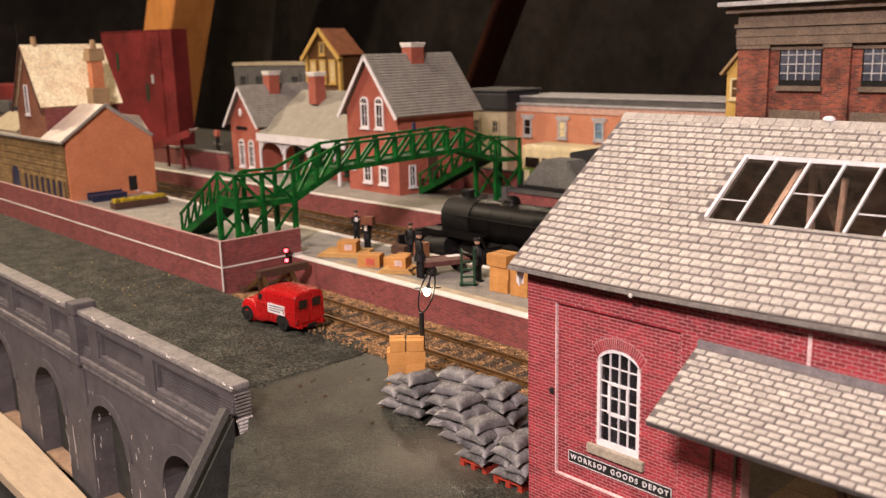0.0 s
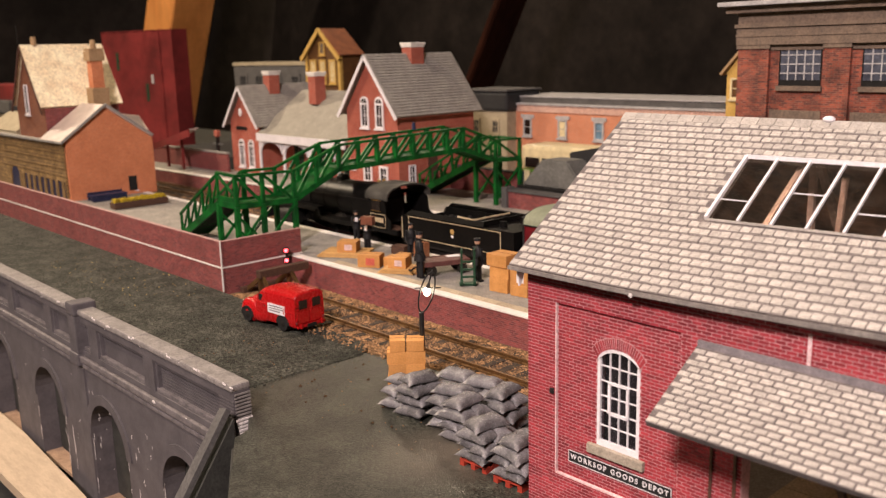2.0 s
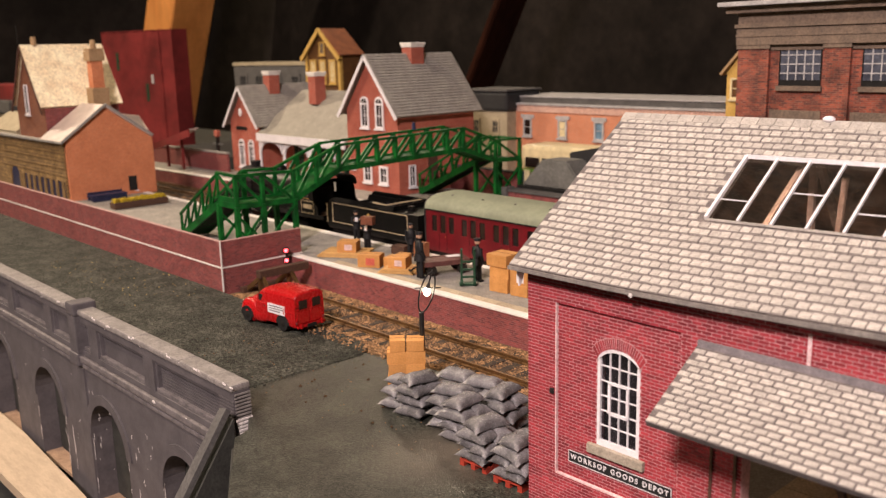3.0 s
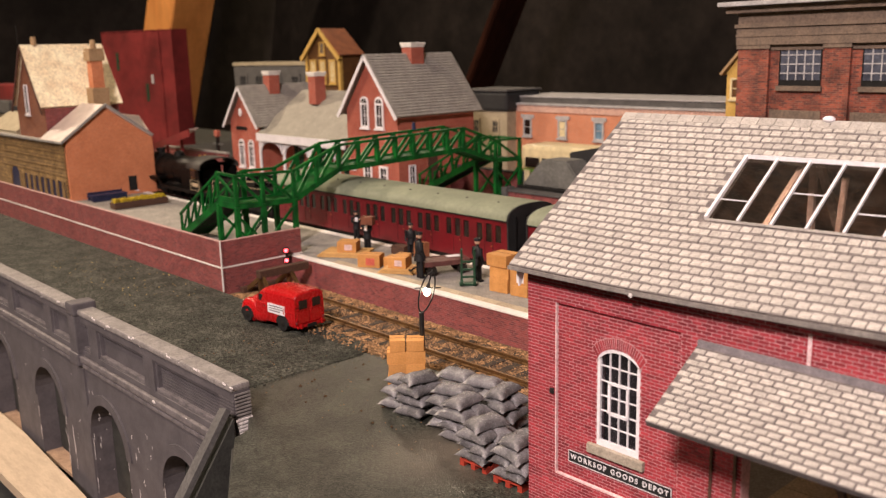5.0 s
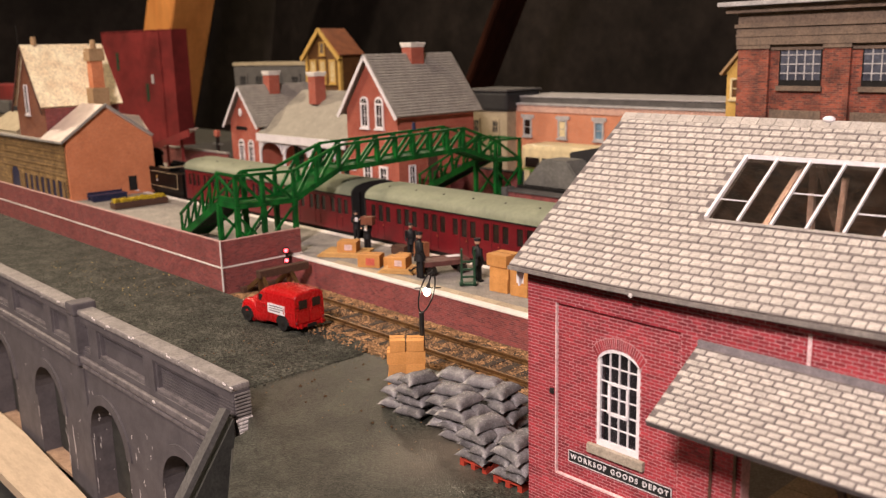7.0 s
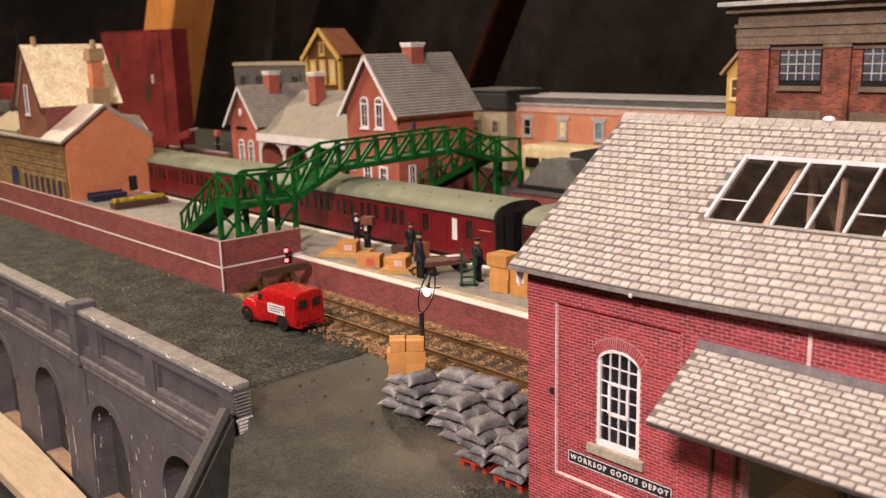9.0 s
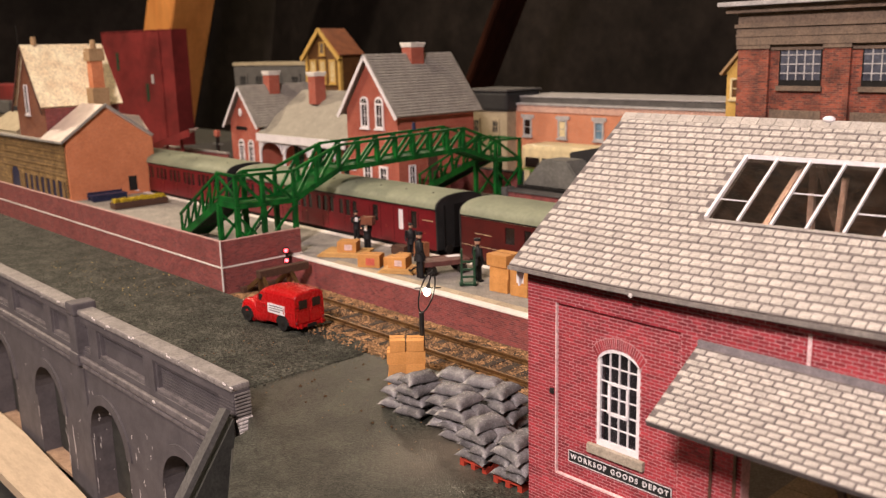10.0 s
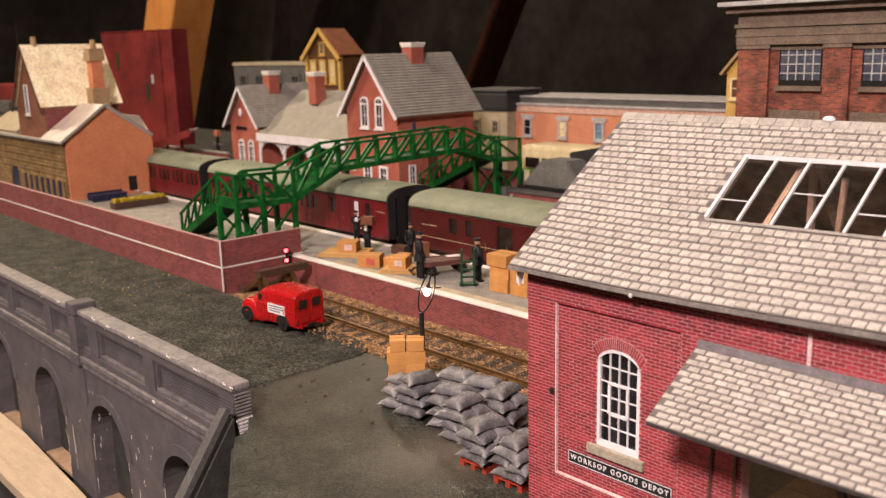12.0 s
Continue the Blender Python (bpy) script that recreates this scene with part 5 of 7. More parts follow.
def stone_house():
    """Orange brick end with a brown stone front, and the tall house behind it."""
    h = thing("railway_cottage", "orange brick cottage with brown stone front and lichened roof", "house", (0, 0, 0))
    x1, y0, y1 = -712, 257.0, 328.5
    my = 291.0
    bm = bmesh.new()
    prism(bm, [(y0 + 0.6, P_Z - 1), (y1, P_Z - 1), (y1, 60), (my, 83.5), (y0 + 0.6, 58.0)], -758, x1, "x")
    low = part("end_wall", bm, TERRACOTTA, h)
    # no hole is cut; a near-black plate paints the shade inside it
    part("window_opening", boxes((x1 - 0.4, x1 + 0.15, 305, 312, 14.5, 26.5)), DARK, h)
    part("window_sill", boxes((x1 - 0.4, x1 + 1.0, 310, 312.6, 13.6, 14.5)), WHITE, h)
    stone = brick_mat("brown_stone_courses", (0.34, 0.215, 0.08), (0.21, 0.13, 0.05), (0.11, 0.068, 0.03), 7.5, 3.0, 0.3, 0.85, (0.6, 0.58, 0.5))
    part("front_wall", boxes((-886, x1 - 3, y0 - 0.8, y0 + 0.6, P_Z - 1, 57)), stone, h, "brown stone front")
    part("low_core", boxes((-886, -758, y0 + 0.6, 261.0, P_Z - 1, 55.5)), stone, h)
    for k in range(4):
        part("stone_course", boxes((-886, x1 - 3, y0 - 1.15, y0 - 0.8, 31 + k * 6, 31.5 + k * 6)), BROWN_STONE, h)
    bm = bmesh.new()
    prism(bm, [(-843, P_Z), (-824, P_Z), (-824, 24), (-826, 28), (-830, 30.5), (-837, 30.5), (-841, 28), (-843, 24)], y0 - 0.95, y0 - 0.7, "y")
    part("front_door", bm, NAVY, h, "dark blue arched door")
    part("door_surround", boxes((-847, -843.4, y0 - 1.6, y0 - 0.8, P_Z, 29), (-823.6, -820, y0 - 1.2, y0 - 0.8, P_Z, 29)), BROWN_STONE, h)
    # flat band whose dark colour stands for the shaded gaps between piers
    part("front_opening", boxes((-816, -718, y0 - 0.98, y0 - 0.72, P_Z, 26.5)), NAVY, h, "dark blue band painted for the shade between the piers")
    for k in range(8):
        x = -812 + 13.0 * k
        part("pier", boxes((x - 2.5, x + 2.5, y0 - 2.0, y0 - 0.8, P_Z, 26.5), bevel=0.2), BROWN_STONE, h)
    part("pier_sill", boxes((-818, -716, y0 - 1.5, y0 - 0.8, 26.5, 27.2)), BROWN_STONE, h)
    # low roof
    for s in (-1, 1):
        bm = bmesh.new()
        slab(bm, (-758, my, 85.2), (x1 + 2.2, my, 85.2), (x1 + 2.2, my + s * 37.0, 58.6), (-758, my + s * 37.0, 58.6), 1.6 * s)
        part("roof", bm, PALE_ROOF, h, "pale bare card roof")
        part("verge", bars(1.1, ((x1 + 2.4, my, 85.4), (x1 + 2.4, my + s * 37.2, 58.4)), h=1.8), GREY_SLATE, h)
    part("lean_to_roof", boxes((-886, -758, y0 - 2.5, 262, 56, 57.6)), GREY_SLATE, h)
    part("gutter", boxes((-886, x1 + 2, my - 37.8, my - 36.6, 57.0, 58.6)), GREY_SLATE, h)
    bm = bmesh.new()
    slab(bm, (-757, my + 14, 77.5), (-716, my + 14, 77.0), (-712, my + 37, 59.5), (-757, my + 48, 72), 0.8)
    part("roof_flap", bm, PALE_ROOF, h, "lifted corner of the card roof")
    # tall house
    a0, a1, b0, b1, e, p = -825.4, -760, 261.5, 323.5, 82.1, 131.4
    part("tall_wall", gable_body(a0, a1, b0, b1, P_Z, e, p), brick_mat("brown_brick", (0.24, 0.09, 0.045), (0.18, 0.065, 0.035), (0.22, 0.1, 0.06), 2.6, 0.9, 0.06), h)
    gable_roof(h, a0, a1, b0, b1, e, p, 3.2, LICHEN, name="lichened_roof", eaves=0.4)
    # thin redder skin: the stronger light on this side put into colour
    part("lit_side_skin", boxes((a1 - 0.2, a1 + 0.5, b0 + 0.2, b1, 50, e)), WALL_BRICK, h, "red brick skin with the side's brighter light painted in")
    window(h, -798, 76.5, 7.6, 24.6, b0, WHITE, DARK, bars_n=(1, 2))
    bargeboard(h, a0, a1, b0 - 3.6, e, p, 3, mat("barge_brown", (0.09, 0.035, 0.025), None, 5, 0.6, 0.0), 2.0)
    part("finial", bars(0.8, ((-792.7, b0 - 3.6, 129.5), (-792.7, b0 - 3.6, 148.5))), BLACK, h)
    c = chimney(h, -754, 304, 9.4, 9.4, 97, 127.6, TERRACOTTA, BUFF)
    part("chimney_base", boxes((-760, -747, 297, 311, 60, 97.3), bevel=0.4), BUFF, c, "buff shouldered base")
    part("chimney_head", boxes((-760.3, -748, 297.6, 310.4, 119, 127), bevel=0.4), BUFF, c)
    bm = bmesh.new()
    rod(bm, (-754, 304, 128.5), (-754, 304, 136.2), 2.6, 2.1, 12)
    part("chimney_pot", bm, BUFF, c)
    bm = bmesh.new()
    rod(bm, (-792.5, 270, 132.2), (-792.5, 270, 139.8), 2.6, 2.1, 12)
    part("chimney_pot", bm, BUFF, h)
    return h


stone_house()

# red canopy roof behind the cottage
sh = thing("platform_shelter", "red-edged platform shelter with a pale roof", "shelter", (0, 0, 0))
bm = bmesh.new()
slab(bm, (-868, 401, 35), (-789, 401, 54), (-792, 412, 55), (-868, 430, 39), 1.5)
part("shelter_roof", bm, PALE_ROOF, sh)
part("shelter_fascia", bars(1.2, ((-869, 400.4, 32), (-788, 400.4, 50.5)), h=6.5), TOWER_RED, sh, "dark red fascia")
for x, z in ((-862, 36), (-830, 43)):
    part("shelter_post", boxes((x - 1.2, x + 1.2, 412, 414.4, P_Z - 0.4, z)), TOWER_RED, sh)

# flower bed and bench on the platform
fb = thing("flower_bed", "brown raised flower bed with yellow flowers", "flower bed", (-648, 263, P_Z))
part("bed_box", boxes((-4, 5, 0, 42, 0, 4.6), bevel=0.3), OLD_WOOD, fb)
rg = random.Random(12)
bm = bmesh.new()
for _ in range(420):
    x, y = rg.uniform(-4, 4.2), rg.uniform(0.6, 41)
    r = rg.uniform(0.4, 0.9)
    bmesh.ops.create_icosphere(bm, subdivisions=1, radius=r, matrix=Matrix.Translation((x, y, 4.6 + rg.uniform(0, 2.4))))
tagged(part("planting", bm, FLOWERS, fb), "dense small yellow flowers", kind="stuff")
bn = thing("bench", "dark navy painted storage bench on the platform", "bench", (-700, 262, P_Z))
part("seat", boxes((-1, 9, 4, 32, 3.0, 5.0), bevel=0.4), NAVY, bn)
part("front_panel", boxes((7, 8.4, 4.4, 31.6, 0, 3.0)), NAVY, bn)
part("backrest", boxes((-2, -1, 4, 32, 0.4, 6.4), bevel=0.3), NAVY, bn)
for y in (6, 28):
    part("leg", boxes((-1, 6, y - 0.6, y + 0.6, 0, 2.4)), NAVY, bn)

# red works building behind
tw = thing("works_building", "tall oxide red factory building", "factory", (-1141, 566, 0), 13)
part("wall", boxes((-150, 0, 0, 26, 0, 156)), TOWER_RED, tw)
part("roof_edge", boxes((-150.6, 0.6, -0.6, 26.6, 156, 157.2)), TOWER_RED, tw)
part("corner_strip", boxes((-30, -25, -1, 0, 0, 155)), TOWER_RED, tw)
for x, z in ((-118, 104), (-58, 62)):
    part("window_opening", boxes((x - 2.5, x + 2.5, -0.5, 0.2, z, z + 24)), PLINTH_GREEN, tw, "dark green shutter")
part("notice", boxes((-48, -43, -0.8, 0.2, 86, 98)), SILL_GREY, tw)

# ochre house with yellow trim
oh = thing("ochre_house", "ochre timber house with yellow trim", "house", (0, 0, 0))
x0, x1, y0, y1, e, p = -866, -802, 590, 618, 119, 145
part("wall", gable_body(x0, x1, y0, y1, 11, e, p), OCHRE, oh)
gable_roof(oh, x0, x1, y0, y1, e, p, 3, RUST_ROOF)
for s in (-1, 1):
    part("bargeboard", bars(2.0, ((-834 + s * 36, y0 - 4, e - 5), (-834, y0 - 4, p + 1)), h=4.5), YELLOW, oh, "yellow bargeboard")
part("corner_board", boxes((x0 - 0.6, x0 + 4, y0 - 0.8, y0 + 3, 11, e)), YELLOW, oh)
part("corner_board", boxes((x1 - 4, x1 + 0.6, y0 - 0.8, y0 + 3, 11, e)), YELLOW, oh)
window(oh, -834, 119, 10, 14, y0, YELLOW, MILL_GLASS, bars_n=(2, 2))
for x in (-852, -834, -816):
    window(oh, x, 88, 12, 26, y0, YELLOW, bpy.data.materials["bus_cream"], bars_n=(2, 2))

# grey building, drab building, long orange building
gb = thing("grey_terrace", "pale grey rendered terrace with dark openings", "house", (-1044, 600, 0))
part("wall", boxes((0, 168, 0, 40, 11, 108)), GREY_RENDER, gb)
part("roof_edge", boxes((-1, 169, -1, 41, 108, 112)), DRAB, gb)
for x in (22, 60, 100, 140):
    window(gb, x, 78, 20, 20, 0, GREY_RENDER, TARP_BLACK, bars_n=(2, 2))
db = thing("drab_house", "drab rendered house with dark roof", "house", (-606, 588, 0))
part("wall", boxes((0, 52, 0, 40, 11, 66)), DRAB, db)
part("roof", boxes((-2, 54, -2, 42, 66, 84), bevel=3), TARP_BLACK, db)
part("roof_edge", boxes((-3, 55, -3, 43, 84, 85.6)), GREY_RENDER, db)
for x in (14, 38):
    window(db, x, 46, 9, 13, 0, DRAB, TARP_BLACK, bars_n=(2, 2))
ob_ = thing("long_brick_building", "long low orange brick building with white band", "building", (-562, 600, 0))
part("wall", boxes((0, 222, 0, 60, 11, 66)), ORANGE_BRICK, ob_)
part("cornice_band", boxes((-0.6, 222.6, -0.8, 60, 66, 72)), mat("pink_band", (0.62, 0.40, 0.32), (0.55, 0.34, 0.27), 9, 0.7, 0.05), ob_)
part("parapet", boxes((-2, 224, -2, 60, 72, 73.6)), SILL_GREY, ob_, "pale cornice edge")
part("roof", boxes((0, 222, 3, 60, 73.6, 78.6)), GREY_RENDER, ob_)
part("roof_edge", boxes((-1, 223, 2.2, 60, 78.6, 79.6)), SILL_GREY, ob_)
for k, x in enumerate((22, 62, 101, 140, 180)):
    part("window_lintel", boxes((x - 7.5, x + 7.5, -0.9, 0, 60.5, 63.5)), SILL_GREY, ob_)
    window(ob_, x, 44.5, 10, 16, 0, SILL_GREY, (bpy.data.materials["coach_window_glass"], bpy.data.materials["bus_cream"], mat("blue_pane", (0.18, 0.3, 0.4), None, 6, 0.4, 0.0))[k % 3], bars_n=(1, 2))


far_house = thing("end_terrace", "cream rendered house with a dark red roof", "house", (-1395, 430, 0))
part("wall", boxes((-120, 8, 0, 60, -20, 46)), DRAB, far_house)
part("slate_roof", boxes((-122, 12, -3, 64, 46, 64), bevel=1.5), GREY_RENDER, far_house)
part("red_roof", boxes((-122, 34, 8, 64, 64, 87), bevel=2.0), TOWER_RED, far_house, "dark red upper roof")
for x in (-92, -52, -14):
    window(far_house, x, 16, 14, 18, 0, WHITE, TARP_BLACK)
lean = thing("stone_outhouse", "pale stone outhouse with a buff roof", "outhouse", (-960, 300, P_Z - 0.4))
part("wall", boxes((-90, 0, 0, 24, 0, 40)), CREAM, lean)
bm = bmesh.new()
slab(bm, (-92, -1, 40), (2, -1, 40), (2, 25, 56), (-92, 25, 56), 1.5)
part("roof", bm, DRAB, lean)

# dark brick mill
def mill():
    m = thing("brick_mill", "dark sooty brick mill with stone frieze and barred windows", "factory", (-254, 450, 0), 0)
    part("wall", boxes((0, 230, 2.2, 60, 11, 136)), MILL_BRICK, m)
    part("frieze", boxes((-0.8, 230.8, -1.2, 60, 119.5, 129), (-0.4, 230.4, -0.4, 60, 129, 136)), MILL_STONE, m)
    part("frieze_moulding", boxes((-1.6, 231.6, -2.2, 61, 128.4, 130.2), (-1.2, 231.2, -1.6, 61, 123.8, 124.8)), MILL_STONE, m)
    part("roof_edge", boxes((-9, 240, -8, 66, 139.5, 141.8), bevel=0.4), SILL_GREY, m, "pale overhanging roof edge")
    part("roof", boxes((-6, 236, -4, 62, 136, 139.5)), MILL_STONE, m)
    x = 0.0
    k = 0
    while x < 225:
        w = 17.5 if k == 0 else 13.0
        part("pilaster", boxes((x, x + w, -0.2, 2.2, 11, 117.5)), MILL_BRICK, m)
        part("pilaster_cap", boxes((x - 0.6, x + w + 0.6, -0.9, 2.2, 117.5, 123.8)), MILL_STONE, m)
        x += w
        b = 29.5 if k == 0 else 31.0
        cx = x + 5.2 + 11.2
        part("lintel", boxes((x, x + b, 1.2, 2.2, 116.6, 123.6)), MILL_STONE, m)
        fr = part("window", boxes((cx - 11.2, cx - 10.6, 1.5, 2.3, 98.5, 116.6), (cx + 10.6, cx + 11.2, 1.5, 2.3, 98.5, 116.6), (cx - 10.6, cx + 10.6, 1.5, 2.3, 98.5, 101.5)), BLACK, m, "dark framed barred window")
        part("pane", boxes((cx - 10.6, cx + 10.6, 1.95, 2.15, 101.5, 116.6)), MILL_GLASS, fr)
        for i in range(1, 5):
            part("glazing_bar", boxes((cx - 10.8 + 4.4 * i - 0.3, cx - 10.8 + 4.4 * i + 0.3, 1.5, 1.95, 101.5, 116.6)), SILL_GREY, fr)
        for i in range(3):
            part("glazing_bar", boxes((cx - 10.6, cx + 10.6, 1.6, 1.95, 104.6 + 4.6 * i, 105.2 + 4.6 * i)), SILL_GREY, fr)
        part("window_sill", boxes((cx - 12, cx + 12, 0.2, 2.2, 96.0, 98.5)), MILL_STONE, fr)
        part("apron", boxes((x + 1, x + b - 1, 1.4, 2.2, 70, 86)), MILL_STONE, m)
        x += b
        k += 1
    return m


mill()
yh = thing("yellow_house", "small yellow painted gabled house", "house", (-325.5, 560, 0))
part("wall", gable_body(2, 34, 0, 30, 11, 102, 120), YELLOW, yh)
gable_roof(yh, 2, 34, 0, 30, 102, 120, 3, BUFF)
window(yh, 9, 84, 8, 14, 0, bpy.data.materials["bus_cream"], OCHRE, bars_n=(1, 2))

rw = thing("yard_wall", "dull red brick wall behind the far stairs", "wall", (0, 0, 0), kind="structure")
part("wall", boxes((-527, -434, 492, 494, P_Z - 1, 30)), WALL_BRICK, rw)
part("wall_coping", boxes((-527, -434, 491.4, 494.6, 30, 31.2), bevel=0.2), GREY_RENDER, rw)
ad = thing("advert_board", "small blue and cream enamel advert board", "sign", (-447, 488, P_Z - 0.3))
part("board", boxes((0, 9, 0, 0.8, 12, 22)), BUS_CREAM, ad)
part("blue_panel", boxes((0.5, 4, -0.2, 0, 13, 21)), bpy.data.materials["blue_pane"], ad)
for x in (1, 8):
    part("post", boxes((x - 0.4, x + 0.4, 0.8, 1.6, 0, 20)), BLACK, ad)
pl = thing("platform_lamp", "dark platform post with a small red box", "lamp post", (-800, 436, P_Z - 0.3))
part("post", boxes((-1.4, 1.4, -1.4, 1.4, 0, 32), bevel=0.3), BLACK, pl)
part("box", boxes((-3, 3, -2, 2, 32, 38), bevel=0.5), STATION_BRICK, pl)
part("arm", boxes((-9, 9, -0.8, 0.8, 24, 25.5)), GREY_RENDER, pl)

# bus and sheeted loads
bus = thing("bus", "cream and green model bus", "bus", (-478, 522, 11.5), 0)
bm = bmesh.new()
box(bm, 0, 112, 0, 32, 16, 36, bevel=4)
part("upper_body", bm, BUS_CREAM, bus, "cream roof and window surround", 60)
part("lower_body", boxes((0.5, 111.5, -0.4, 32.4, 4, 17), bevel=1.5), BUS_GREEN, bus, "green lower panels")
for k in range(6):
    part("window", boxes((6 + 17 * k, 20 + 17 * k, -0.5, 0.3, 19, 26.5)), COACH_GLASS, bus)
part("windscreen", boxes((-0.4, 0.4, 4, 28, 19, 27)), COACH_GLASS, bus)
for x in (22, 88):
    for y in (1, 31):
        bm = bmesh.new()
        rod(bm, (x, y - 2, 6), (x, y + 2, 6), 6, 6, 16)
        part("wheel", bm, RUBBER, bus, "", 40)
ld = thing("sheeted_wagon", "wagon load under grey tarpaulin on the dock", "wagon", (0, 0, 0))
bm = bmesh.new()
vs = box(bm, -426, -369, 466, 486, 26.6, 46)
for v in vs:
    if v.co.z > 40:
        v.co.x = -407 if v.co.x < -400 else -385
bmesh.ops.bevel(bm, geom=bm.edges[:], offset=1.0, segments=2, affect="EDGES")
part("tarpaulin", bm, TARP_GREY, ld, "grey tarpaulin", 30)
part("wagon_floor", boxes((-428, -366, 464, 488, 24.8, 26.8)), BLACK, ld)
bl = thing("sheeted_stack", "tall stack under black tarpaulin on the dock", "stack", (0, 0, 0))
bm = bmesh.new()
prism(bm, [(-398, 24.8), (-300, 24.8), (-300, 66), (-350, 59), (-402, 49)], 489, 499, "y")
bmesh.ops.bevel(bm, geom=bm.edges[:], offset=1.0, segments=2, affect="EDGES")
part("tarpaulin", bm, TARP_BLACK, bl, "black tarpaulin", 30)


# ---- the train ----
def wheelset(parent, x, r, name="wheelset"):
    bm = bmesh.new()
    for s in (-1, 1):
        rod(bm, (0, s * 7.3, 0), (0, s * 9.3, 0), r, r, 24)
        rod(bm, (0, s * 7.0, 0), (0, s * 7.4, 0), r + 0.6, r + 0.6, 24)
        for k in range(8):
            a = math.pi * k / 4
            bar(bm, (0, s * 9.45, 0), (r * 0.85 * math.cos(a), s * 9.45, r * 0.85 * math.sin(a)), 0.7, 0.4)
    rod(bm, (0, -9, 0), (0, 9, 0), 1.2, 1.2, 10)
    return part(name, bm, UNDERFRAME, parent, at=(x, 0, r), smooth=40)


def buffers(parent, x, d):
    for y in (-11.5, 11.5):
        bm = bmesh.new()
        rod(bm, (x, y, 13.5), (x + 3.4 * d, y, 13.5), 1.2, 1.0, 10)
        rod(bm, (x + 3.4 * d, y, 13.5), (x + 4.2 * d, y, 13.5), 2.6, 2.6, 14)
        part("buffer", bm, UNDERFRAME, parent, smooth=40)


def roof_outline(half, z0, z1, n=14, drop=0.0):
    pts = []
    for i in range(n + 1):
        a = math.pi * i / n
        c = math.cos(a)
        pts.append((half * (abs(c) ** 0.82) * (1 if c >= 0 else -1), z0 + (z1 - z0) * math.sin(a) ** 0.8))
    return pts


SPINS = []
END_GREY = mat("coach_end_grey", (0.02, 0.02, 0.021), (0.012, 0.012, 0.012), 10, 0.6, 0.08)


